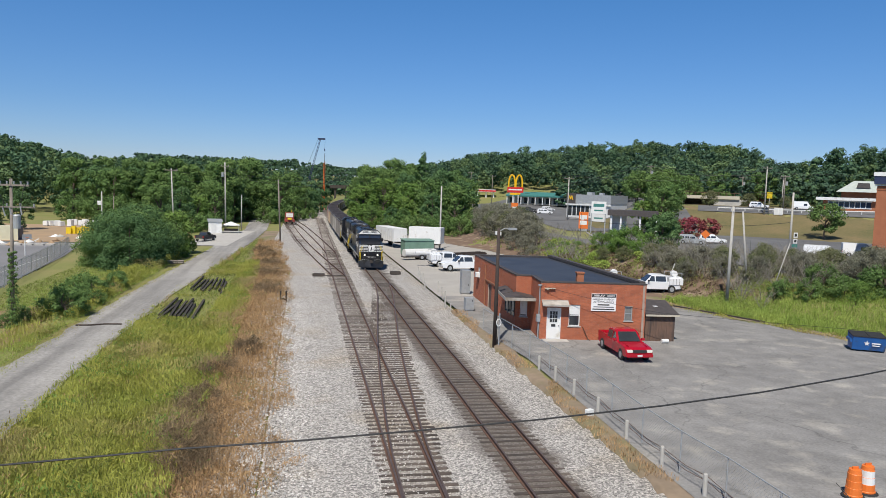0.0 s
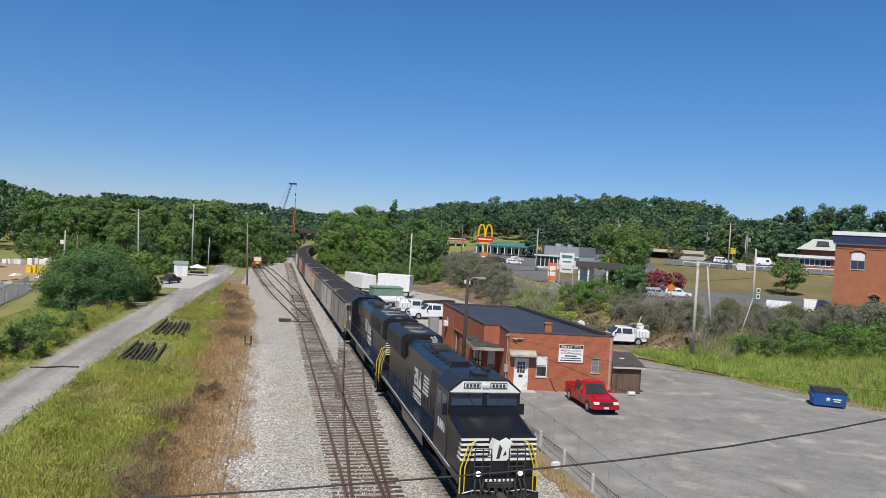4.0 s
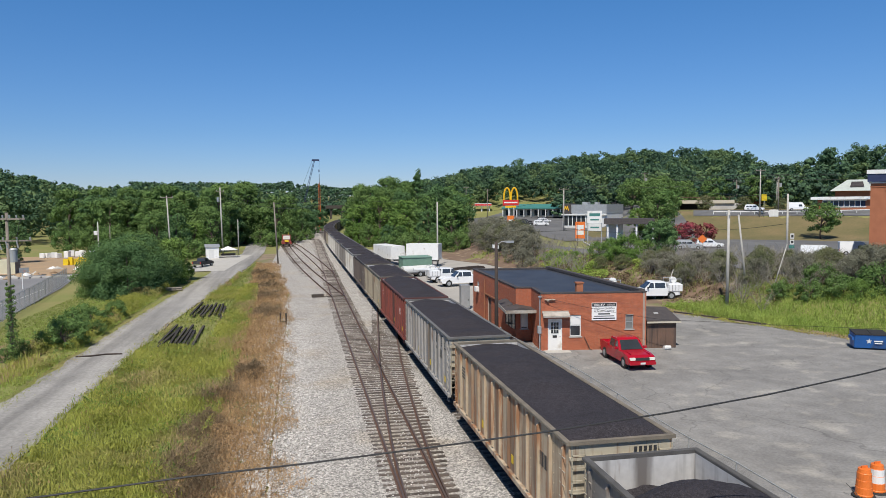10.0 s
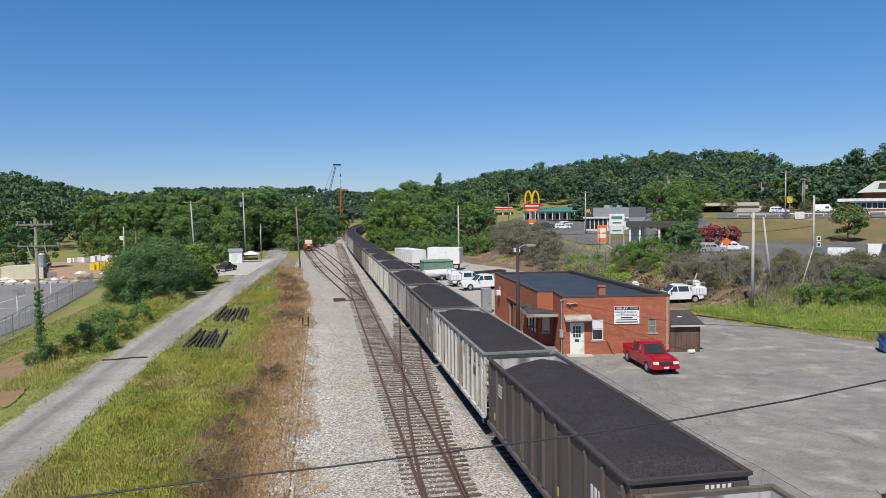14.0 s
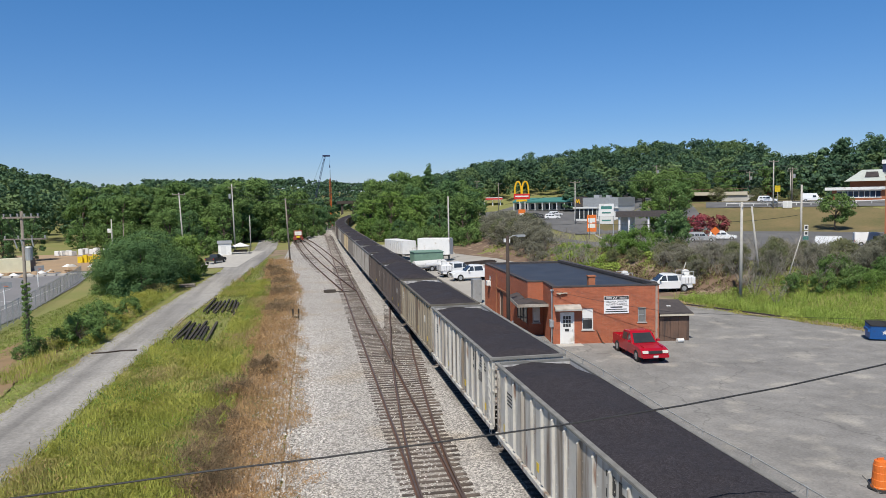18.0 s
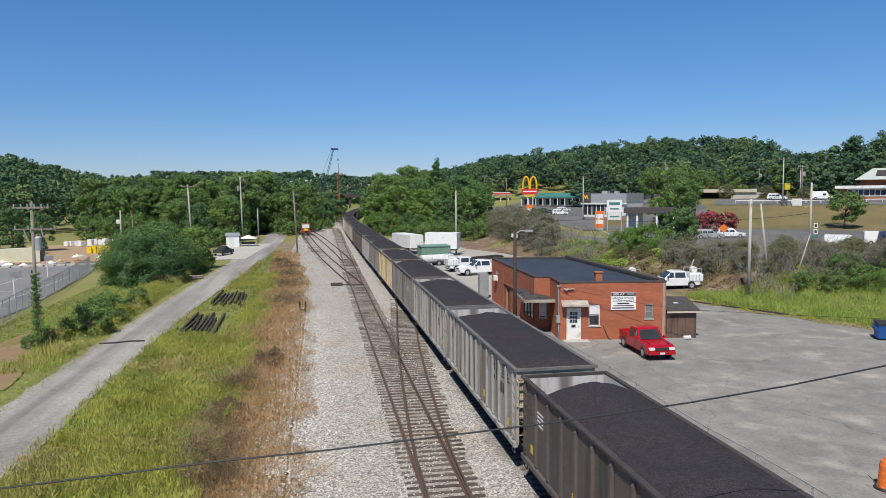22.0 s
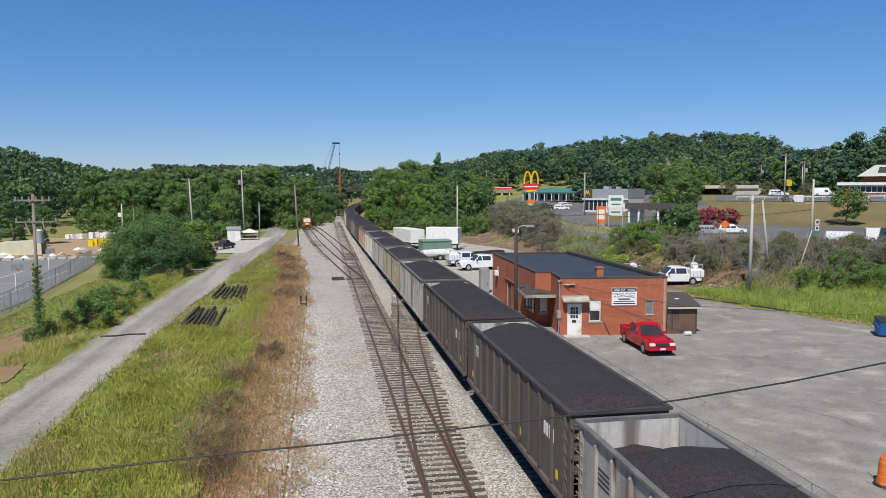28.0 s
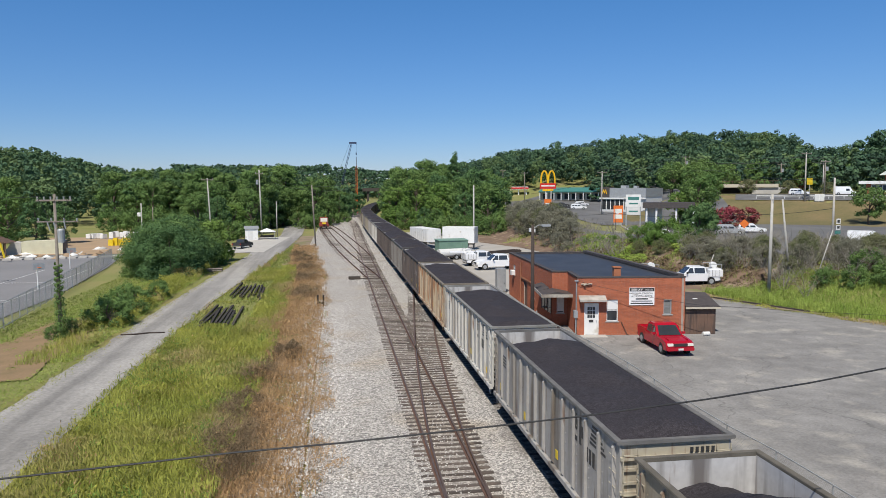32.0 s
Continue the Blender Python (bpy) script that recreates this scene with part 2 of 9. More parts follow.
    "dryleaf": mat("dry_leaves", (0.50, 0.335, 0.17), (0.27, 0.165, 0.085), 0.5, 0.85, fine=2, coords="World", contrast=0.6, vary=0.3, island=True, spec=0.1),
    "rustpipe": mat("rusty_pipe", (0.36, 0.15, 0.07), (0.25, 0.11, 0.06), 3, 0.8),
    "signwhite": mat("sign_white", (0.86, 0.86, 0.85), (0.80, 0.80, 0.79), 2, 0.5),
    "cream": mat("cream_metal", (0.66, 0.63, 0.46), (0.56, 0.53, 0.38), 1, 0.6),
    "brownleaf": mat("dead_brush_leaves", (0.20, 0.15, 0.085), (0.115, 0.085, 0.055), 0.8, 0.9, fine=3, coords="World", vary=0.25, island=True, spec=0.1),
    "weedyellow": mat("yellow_weeds", (0.38, 0.365, 0.07), (0.27, 0.29, 0.06), 0.4, 0.75, fine=1.5, coords="World", vary=0.09, island=True, spec=0.15),
    "weedgreen": mat("deep_green_weeds", (0.125, 0.215, 0.045), (0.18, 0.26, 0.055), 0.4, 0.75, fine=1.5, coords="World", vary=0.1, island=True, spec=0.15),
    "brush_twig": mat("grey_twigs", (0.29, 0.265, 0.22), (0.20, 0.185, 0.155), 0.5, 0.9, fine=3, coords="World"),
    "screen": mat("dusty_screened_glass", (0.22, 0.22, 0.21), (0.15, 0.15, 0.145), 2, 0.35),
    "litter": mat("leaf_litter", (0.22, 0.145, 0.095), (0.13, 0.09, 0.065), 0.7, 0.95, bump=0.8, fine=5, coords="World", contrast=0.7, dirt=(0.36, 0.28, 0.19), dirt_amt=0.25),
    "lowblade": mat("low_grass", (0.16, 0.22, 0.04), (0.25, 0.27, 0.065), 0.25, 0.75, fine=2, coords="World", vary=0.3, island=True),
    "lotblade": mat("bright_weeds", (0.185, 0.285, 0.04), (0.29, 0.355, 0.07), 0.3, 0.75, fine=2, coords="World", vary=0.3, island=True),
    "slope": mat("dry_slope_grass", (0.20, 0.15, 0.07), (0.115, 0.11, 0.042), 0.16, 0.95, bump=0.5, fine=2, coords="World"),
    "awning": mat("dirty_white_metal", (0.50, 0.47, 0.42), (0.33, 0.30, 0.26), 2, 0.6, dirt=(0.25, 0.21, 0.17), dirt_amt=0.35),
    "fruit_board": mat("sign_face", (0.7, 0.7, 0.68), (0.62, 0.62, 0.6), 2, 0.5),
}


def add_stones(m, scale, lo, hi, coords="World"):
    """Breaks a surface up into single stones of differing tone, with gaps between them."""
    t = m.node_tree
    N, L = t.nodes.new, t.links.new
    b = next(n for n in t.nodes if n.type == "BSDF_PRINCIPLED")
    src = b.inputs["Base Color"].links[0].from_socket
    geo, vo, vd = N("ShaderNodeNewGeometry"), N("ShaderNodeTexVoronoi"), N("ShaderNodeTexVoronoi")
    vd.feature = "DISTANCE_TO_EDGE"
    for v in (vo, vd):
        v.inputs["Scale"].default_value = scale
        L(geo.outputs["Position"] if coords == "World" else N("ShaderNodeTexCoord").outputs[coords], v.inputs["Vector"])
    sep, mr, me, mu, hs = N("ShaderNodeSeparateColor"), N("ShaderNodeMapRange"), N("ShaderNodeMapRange"), N("ShaderNodeMath"), N("ShaderNodeHueSaturation")
    L(vo.outputs["Color"], sep.inputs[0]), L(sep.outputs[0], mr.inputs[0])
    mr.inputs[3].default_value, mr.inputs[4].default_value = lo, hi
    L(vd.outputs[0], me.inputs[0])
    me.inputs[2].default_value, me.inputs[3].default_value = 0.12, 0.45
    mu.operation = "MULTIPLY"
    L(mr.outputs[0], mu.inputs[0]), L(me.outputs[0], mu.inputs[1]), L(mu.outputs[0], hs.inputs["Value"])
    L(src, hs.inputs["Color"]), L(hs.outputs[0], b.inputs["Base Color"])
    bp = N("ShaderNodeBump")
    bp.inputs["Strength"].default_value, bp.inputs["Distance"].default_value = 0.9, 0.03
    L(vd.outputs[0], bp.inputs["Height"]), L(bp.outputs[0], b.inputs["Normal"])


add_stones(M["ballast"], 15.0, 0.36, 1.62)
add_stones(M["coal"], 19.0, 0.72, 1.3, "Object")


def add_value(m, make):
    """Multiplies a surface's tone by a factor that make() wires up."""
    t = m.node_tree
    b = next(n for n in t.nodes if n.type == "BSDF_PRINCIPLED")
    hs = t.nodes.new("ShaderNodeHueSaturation")
    t.links.new(b.inputs["Base Color"].links[0].from_socket, hs.inputs["Color"])
    t.links.new(make(t), hs.inputs["Value"])
    t.links.new(hs.outputs[0], b.inputs["Base Color"])


def bands(across, along, lo, hi):
    """Long soft bands along y: wheel tracks and drifted fines."""
    def make(t):
        g, mp, n, r = t.nodes.new("ShaderNodeNewGeometry"), t.nodes.new("ShaderNodeMapping"), t.nodes.new("ShaderNodeTexNoise"), t.nodes.new("ShaderNodeMapRange")
        mp.inputs["Scale"].default_value = (across, along, 1)
        n.inputs["Scale"].default_value, n.inputs["Detail"].default_value = 1.0, 4
        r.inputs[1].default_value, r.inputs[2].default_value, r.inputs[3].default_value, r.inputs[4].default_value = 0.35, 0.65, lo, hi
        t.links.new(g.outputs["Position"], mp.inputs[0]), t.links.new(mp.outputs[0], n.inputs["Vector"]), t.links.new(n.outputs[0], r.inputs[0])
        return r.outputs[0]
    return make


def cracks(scale, width, lo):
    """Thin wandering cracks between large plates."""
    def make(t):
        g, n, ad, v, r = t.nodes.new("ShaderNodeNewGeometry"), t.nodes.new("ShaderNodeTexNoise"), t.nodes.new("ShaderNodeVectorMath"), t.nodes.new("ShaderNodeTexVoronoi"), t.nodes.new("ShaderNodeMapRange")
        n.inputs["Scale"].default_value, n.inputs["Detail"].default_value = 0.7, 5
        ad.operation = "MULTIPLY_ADD"
        ad.inputs[1].default_value = (2.2, 2.2, 0)
        v.feature = "DISTANCE_TO_EDGE"
        v.inputs["Scale"].default_value = scale
        t.links.new(g.outputs["Position"], n.inputs["Vector"]), t.links.new(n.outputs["Color"], ad.inputs[0]), t.links.new(g.outputs["Position"], ad.inputs[2])
        t.links.new(ad.outputs[0], v.inputs["Vector"]), t.links.new(v.outputs[0], r.inputs[0])
        r.inputs[2].default_value, r.inputs[3].default_value, r.inputs[4].default_value = width, lo, 1.0
        return r.outputs[0]
    return make


def stain_shade(m, x, half, tone, amount, scale=0.5):
    """A ragged dark band along y about one x: grease, rust and coal dust between the rails, plus painted shade on the
    main line.
    """
    t = m.node_tree
    N, L = t.nodes.new, t.links.new
    b = next(n for n in t.nodes if n.type == "BSDF_PRINCIPLED")
    g, sp, n, su, ab, ad, r, mx = (N("ShaderNodeNewGeometry"), N("ShaderNodeSeparateXYZ"), N("ShaderNodeTexNoise"), N("ShaderNodeMath"), N("ShaderNodeMath"), N("ShaderNodeMath"),
                                   N("ShaderNodeMapRange"), N("ShaderNodeMix"))
    n.inputs["Scale"].default_value, n.inputs["Detail"].default_value = scale, 6
    su.operation, ab.operation, ad.operation = "SUBTRACT", "ABSOLUTE", "MULTIPLY_ADD"
    su.inputs[1].default_value, ad.inputs[1].default_value = x, 1.8
    mx.data_type = "RGBA"
    mx.inputs[7].default_value = (*tone, 1)
    L(g.outputs["Position"], sp.inputs[0]), L(g.outputs["Position"], n.inputs["Vector"]), L(sp.outputs[0], su.inputs[0]), L(su.outputs[0], ab.inputs[0])
    L(n.outputs[0], ad.inputs[0]), L(ab.outputs[0], ad.inputs[2]), L(ad.outputs[0], r.inputs[0])
    r.inputs[1].default_value, r.inputs[2].default_value, r.inputs[3].default_value, r.inputs[4].default_value = half + 0.6, half + 1.4, amount, 0.0
    L(r.outputs[0], mx.inputs[0]), L(b.inputs["Base Color"].links[0].from_socket, mx.inputs[6]), L(mx.outputs[2], b.inputs["Base Color"])


# main line: track grime, widened and darkened as painted shade under the cars
stain_shade(M["ballast"], 8.73, 1.3, (0.10, 0.082, 0.068), 0.8)
stain_shade(M["ballast"], 4.3, 0.75, (0.24, 0.20, 0.165), 0.42)
add_value(M["gravelway"], bands(0.75, 0.035, 0.74, 1.2))
add_value(M["gravelway"], bands(6.0, 6.0, 0.88, 1.12))
add_value(M["asphalt"], bands(0.16, 0.22, 0.86, 1.10))
add_value(M["asphalt"], cracks(0.10, 0.005, 0.68))
add_value(M["asphalt"], cracks(0.34, 0.006, 0.80))
add_value(M["asphalt"], bands(0.9, 0.9, 0.92, 1.07))
add_value(M["asphalt"], bands(7.0, 7.0, 0.90, 1.10))
add_value(M["street"], bands(0.25, 0.12, 0.85, 1.15))


# ---- mesh tools ----
class B:
    """Gathers boxes, tubes and sheets into one mesh."""

    def __init__(self):
        self.v, self.f, self.k = [], [], []

    def add(self, v, f, k=0):
        n = len(self.v)
        self.v += [tuple(p) for p in v]
        self.f += [[i + n for i in q] for q in f]
        self.k += [k] * len(f)
        return self

    def box(self, x0, x1, y0, y1, z0, z1, k=0, m=None, c=0.0):
        """A box; c chamfers its upright and lengthwise edges."""
        if c:
            pr = [(x0 + c, z0), (x1 - c, z0), (x1, z0 + c), (x1, z1 - c), (x1 - c, z1), (x0 + c, z1), (x0, z1 - c), (x0, z0 + c)]
            return self.prism(pr, y0, y1, k, m)
        v = [Vector(p) for p in ((x0, y0, z0), (x1, y0, z0), (x1, y1, z0), (x0, y1, z0), (x0, y0, z1), (x1, y0, z1), (x1, y1, z1), (x0, y1, z1))]
        if m:
            v = [m @ p for p in v]
        return self.add(v, [(3, 2, 1, 0), (4, 5, 6, 7), (0, 1, 5, 4), (1, 2, 6, 5), (2, 3, 7, 6), (3, 0, 4, 7)], k)

    def prism(self, prof, y0, y1, k=0, m=None):
        """An (x, z) outline, counter-clockwise seen from -y, drawn out from y0 to y1."""
        n = len(prof)
        v = [Vector((x, y0, z)) for x, z in prof] + [Vector((x, y1, z)) for x, z in prof]
        if m:
            v = [m @ p for p in v]
        f = [tuple(range(n)), tuple(range(2 * n - 1, n - 1, -1))] + [(i, i + n, (i + 1) % n + n, (i + 1) % n) for i in range(n)]
        return self.add(v, f, k)

    def tube(self, a, b, r0, r1=None, n=8, k=0, cap=True):
        a, b = Vector(a), Vector(b)
        r1 = r0 if r1 is None else r1
        d = (b - a).normalized()
        u = d.orthogonal().normalized()
        w = d.cross(u)
        ring = [(math.cos(2 * math.pi * i / n), math.sin(2 * math.pi * i / n)) for i in range(n)]
        v = [a + (u * c + w * s) * r0 for c, s in ring] + [b + (u * c + w * s) * r1 for c, s in ring]
        f = [(i, (i + 1) % n, (i + 1) % n + n, i + n) for i in range(n)]
        if cap:
            f += [tuple(range(n - 1, -1, -1)), tuple(range(n, 2 * n))]
        return self.add(v, f, k)

    def path(self, pts, r, n=6, k=0):
        for a, b in zip(pts, pts[1:]):
            self.tube(a, b, r, None, n, k)
        return self

    def sheet(self, rows, k=0):
        """A surface through rows of points."""
        w = len(rows[0])
        v = [p for r in rows for p in r]
        f = [(i * w + j, i * w + j + 1, (i + 1) * w + j + 1, (i + 1) * w + j) for i in range(len(rows) - 1) for j in range(w - 1)]
        return self.add(v, f, k)

    def mesh(self, name, mats, smooth=False):
        me = bpy.data.meshes.new(name)
        me.from_pydata(self.v, [], self.f)
        for m in mats if isinstance(mats, (list, tuple)) else [mats]:
            me.materials.append(M[m] if isinstance(m, str) else m)
        if any(self.k):
            me.polygons.foreach_set("material_index", self.k)
        if smooth:
            me.shade_smooth()
        me.update()
        return me


def part(name, b, mats, parent=None, label="", at=None, smooth=False):
    ob = new(name, b.mesh(name, mats, smooth) if isinstance(b, B) else b)
    if at is not None:
        ob.matrix_basis = at
    if parent is not None:
        ob.parent = parent
    if label:
        tagged(ob, label)
    return ob


def thing(name, label, category, at=None, group="", kind=""):
    ob = new(name)
    if at is not None:
        ob.matrix_basis = at
    return tagged(ob, label, category, group, kind)


def setting(name, b, mats, label, category="ground", smooth=False, kind="structure"):
    return tagged(part(name, b, mats, None, "", None, smooth), label, category, "", kind)


def smooth01(t):
    t = min(1.0, max(0.0, t))
    return t * t * (3 - 2 * t)


def lerp(pts, t):
    """Straight lines through (t, value) pairs."""
    for (a, va), (b, vb) in zip(pts, pts[1:]):
        if t <= b:
            return va + (vb - va) * max(0.0, (t - a) / (b - a))
    return pts[-1][1]


# ---- terrain and tracks ----
TOE = [(-60, 46), (0, 44), (45, 42), (64, 40.5), (71, 38), (120, 33), (132, 30), (170, 34), (230, 52), (300, 80), (420, 120)]


def ground_z(x, y):
    z = 0.0
    if x < -1.5:
        z = -0.25 - 0.35 * smooth01((-1.5 - x) / 7) - 0.5 * smooth01((-17 - x) / 10)
    elif x < 12.6 and y < 330:
        return -0.5
    d, az = math.hypot(x, y), math.degrees(math.atan2(x, max(y, 1.0)))
    if x > 20:
        toe = lerp(TOE, y)
        z += 2.4 * smooth01((x - toe) / 9)
        near_hill = smooth01((az - 23) / 4)
        z += (1 - near_hill) * smooth01((d - 165) / 40) * 1.6 + near_hill * 6.0 * smooth01((d - 168) / 32)
        if az > 6:
            z += lerp([(6, 0), (11, 10.5), (14, 16.5), (20, 17), (22.5, 21.5), (26, 18), (33, 17), (36.5, 4), (50, 3)], az) * smooth01((d - 255) / 190)
    if x < -10:
        z += 24 * smooth01((d - 420) / 330) * smooth01((-az - 14) / 9) + 9 * smooth01((d - 300) / 250)
    if d > 900:
        z += 24 * smooth01((d - 850) / 180)
    return z


def strip(name, pts, mats, label, lift=0.05, across=6, category="ground", ragged=0.0):
    """A paved strip between rows of (x_left, x_right, y), lying on the terrain."""
    b = B()
    pts = [(xl + ragged * (noise.noise((y * 0.35, 1, 0)) + 0.5 * noise.noise((y * 1.1, 2, 0))), xr + ragged * (noise.noise((y * 0.3, 5, 0)) + 0.5 * noise.noise((y * 1.3, 6, 0))), y) for xl, xr, y in pts]
    b.sheet([[(xl + (xr - xl) * i / across, y, ground_z(xl + (xr - xl) * i / across, y) + lift) for i in range(across + 1)] for xl, xr, y in pts])
    return setting(name, b, mats, label, category, True)


def dense(rows, step):
    out = []
    for a, b in zip(rows, rows[1:]):
        n = max(1, int(abs(b[-1] - a[-1]) / step))
        out += [tuple(p + (q - p) * i / n for p, q in zip(a, b)) for i in range(n)]
    return out + [rows[-1]]


def spread(lo, hi, step, far):
    near = [lo + i * step for i in range(int((hi - lo) / step) + 1)]
    up, s, v = [], step, near[-1]
    while v < far:
        s *= 1.25
        v += s
        up.append(v)
    return near, up


xs_near, xs_up = spread(-60, 130, 2.0, 3500)
ys_near, ys_up = spread(-40, 280, 2.5, 3800)
xs_dn, s, v = [], 2.0, -60.0
while v > -3500:
    s *= 1.25
    v -= s
    xs_dn.append(v)
xs_all, ys_all = xs_dn[::-1] + xs_near + xs_up, [-1500, -500, -150] + ys_near + ys_up
tb = B()
tb.sheet([[(x, y, ground_z(x, y) - 0.03 + 0.04 * noise.noise((x * 0.2, y * 0.2, 0))) for x in xs_all] for y in ys_all])
setting("ground", tb, "grass", "rough green and straw-coloured grass on rolling land", "ground", True)

# paved and bare ground
strip("parking_lot", dense([(13.2, 46, -40), (13.4, 44.5, 20), (13.9, 42.6, 42), (13.4, 40.5, 48), (13.2, 37.4, 55), (13.2, 35.0, 62), (13, 33.0, 68)], 2),
      "asphalt", "cracked grey asphalt parking lot with pale patches", 0.06, 16, "parking lot")
strip("gravel_yard", dense([(13, 38.4, 68), (13, 36.0, 85), (12.8, 33, 110), (12.8, 30, 135), (13, 27, 170)], 4), "dirtroad", "pale gravel yard behind the office", 0.03, 10)
strip("gravel_road", dense([(-17.2, -12.3, -40), (-16.7, -12.3, 32), (-16.6, -12.5, 52), (-16.4, -12.3, 72), (-15.6, -10.8, 103), (-14.6, -9.4, 140), (-13.6, -8.6, 175),
                            (-16, -10, 230), (-22, -16, 280)], 0.8), "gravelway", "pale gravel service road beside the tracks", 0.05, 6, "road", 0.35)
strip("far_gravel_pad", dense([(-20.5, -13, 128), (-20, -12, 150), (-21, -11, 168)], 4), "concrete", "pale concrete dust on the ground beside the shed", 0.07)
strip("dry_verge", dense([(-4.6, 0.0, -40), (-4.4, 0.0, 30), (-4.2, 0.0, 45), (-4.8, 0.0, 60), (-5.4, -0.6, 85), (-8.2, -3.4, 105), (-8.9, -4.6, 130), (-8.6, -4.8, 170)], 0.7), "soil", "bare brown verge along the ballast", 0.03, 8, "ground", 0.8)
strip("fence_verge", dense([(12.3, 13.7, -40), (12.4, 13.7, 30), (12.4, 13.6, 45), (12.4, 13.4, 60)], 0.7), "soil", "dry grass strip under the fence", 0.04, 6, "ground", 0.35)
strip("lot_edge", dense([(44.0, 45.6, 24), (42.2, 43.8, 42), (39.9, 41.6, 48), (36.9, 38.5, 55), (34.4, 36.2, 62), (32.4, 36.0, 68)], 0.5), "soil", "bare soil creeping over the edge of the parking lot", 0.075, 6, "ground", 0.9)
strip("bank_soil", dense([(33, 46, 60), (36, 47, 75), (33.5, 44, 100), (32, 42, 120), (27, 41, 135), (30, 45, 160)], 4), "litter", "bare reddish-brown soil and leaf litter of the cut bank", 0.05, 8)
strip("dry_slope", dense([(84, 190, 112), (86, 190, 130), (74, 188, 143), (66, 186, 157), (70, 184, 172)], 3), "slope", "tan dry grass slope below the upper road", 0.05, 12)
strip("upper_slope", dense([(112, 190, 172.5), (110, 190, 190), (112, 200, 215)], 4), "slope", "tan dry grass slope above the upper road", 0.05, 12)
strip("street", dense([(53, 156, 60), (52, 151, 72), (52, 144, 85), (51, 130, 105), (52, 119, 117), (54, 105, 130), (60, 90, 142)], 4), "street", "grey asphalt street above the bank", 0.08, 10, "road")
strip("bank_street", dense([(44, 52, 165), (41.5, 48.5, 140), (41.5, 48.5, 125), (42.5, 50.5, 114), (44.5, 53, 106), (47, 56, 99), (50.5, 60, 92)], 2), "street", "street running along the top of the bank", 0.075, 6, "road")
strip("kerb", dense([(48.6, 48.9, 125), (50.6, 50.9, 114), (51.2, 51.5, 111)], 1), "concrete", "pale concrete kerb of the street", 0.2, 2, "kerb")
strip("plaza", dense([(56, 88, 146), (58, 96, 170), (60, 112, 210), (62, 125, 250), (70, 150, 300)], 6), "street", "asphalt forecourt of the restaurant and shops", 0.10, 10, "parking lot")
ur = B()
ur.sheet([[(d * math.sin(radians(a)), d * math.cos(radians(a)), ground_z(d * math.sin(radians(a)), d * math.cos(radians(a))) + 0.14) for d in (190.5, 193, 195.5, 198, 200.5, 203)] for a in [30.5 + 0.7 * i for i in range(40)]])
setting("upper_road", ur, "street", "upper road with a guard rail on the slope", "road", True)
strip("school_court", dense([(-46, -29.5, 40), (-48, -30.5, 82), (-54, -34, 112), (-57, -38, 135)], 4), "court", "grey asphalt play court with white lines", 0.06, 8, "court")
strip("bare_yard", dense([(-62, -37, 136), (-66, -38, 160), (-72, -42, 185)], 5), "sand", "bare orange sand of a building site", 0.07, 8)
strip("left_bare_bank", dense([(-25.0, -18.2, 44), (-25.2, -18.6, 56), (-24.3, -19.8, 67)], 0.7), "straw", "dry straw-coloured soil below the utility pole", 0.06, 6, "ground", 0.9)

# the main line's way: straight, then a long bend to the right
LINE = [(-60, 8.73), (60, 8.73), (120, 8.40), (170, 8.2), (205, 8.35), (240, 9.3), (300, 13.6), (360, 20.3), (420, 29.5), (480, 41.5), (540, 57), (600, 76), (700, 115), (820, 170), (1000, 260)]


def line_x(y):
    for i in range(len(LINE) - 1):
        (a, va), (b, vb) = LINE[i], LINE[i + 1]
        if y <= b:
            (p, vp), (n, vn) = LINE[max(0, i - 1)], LINE[min(len(LINE) - 1, i + 2)]
            s0 = (vb - vp) / (b - p) if i else 0.0
            s1 = (vn - va) / (n - a)
            t, h = (y - a) / (b - a), b - a
            return va * (2 * t**3 - 3 * t**2 + 1) + vb * (3 * t**2 - 2 * t**3) + h * (s0 * (t**3 - 2 * t**2 + t) + s1 * (t**3 - t**2))
    return LINE[-1][1]


def bed_profile(y):
    c = line_x(y)
    far = smooth01((y - 110) / 60)
    left = -1.6 - 3.9 * smooth01((y - 72) / 55)
    if y > 230:
        left = lerp([(230, -5.5), (300, c - 9), (1000, c - 6)], y)
    return [(left, ground_z(-1.7, 0) - 0.12), (left + 1.3, -0.26), (2.6 if y < 230 else left + 2, -0.205), (c - 2.2, -0.23), (c - 1.4, -0.205),
            (c, -0.21), (c + 1.5, -0.205), (c + 2.6, -0.28), (c + 4.2 - far, -0.1 if y < 330 else -0.4), (c + 5.0 - far, -0.55)]


bed = B()
bed.sheet([[(x, y, z) for x, z in bed_profile(y)] for y in [-40 + 4 * i for i in range(85)] + [310 + 15 * i for i in range(40)]])
setting("ballast_bed", bed, "ballast", "pale crushed-stone ballast bed under the tracks", "ballast", True)

TIE = B().box(-1.3, 1.3, -0.10, 0.10, -0.36, -0.185).mesh("tie", "tie")
GAUGE = 0.745


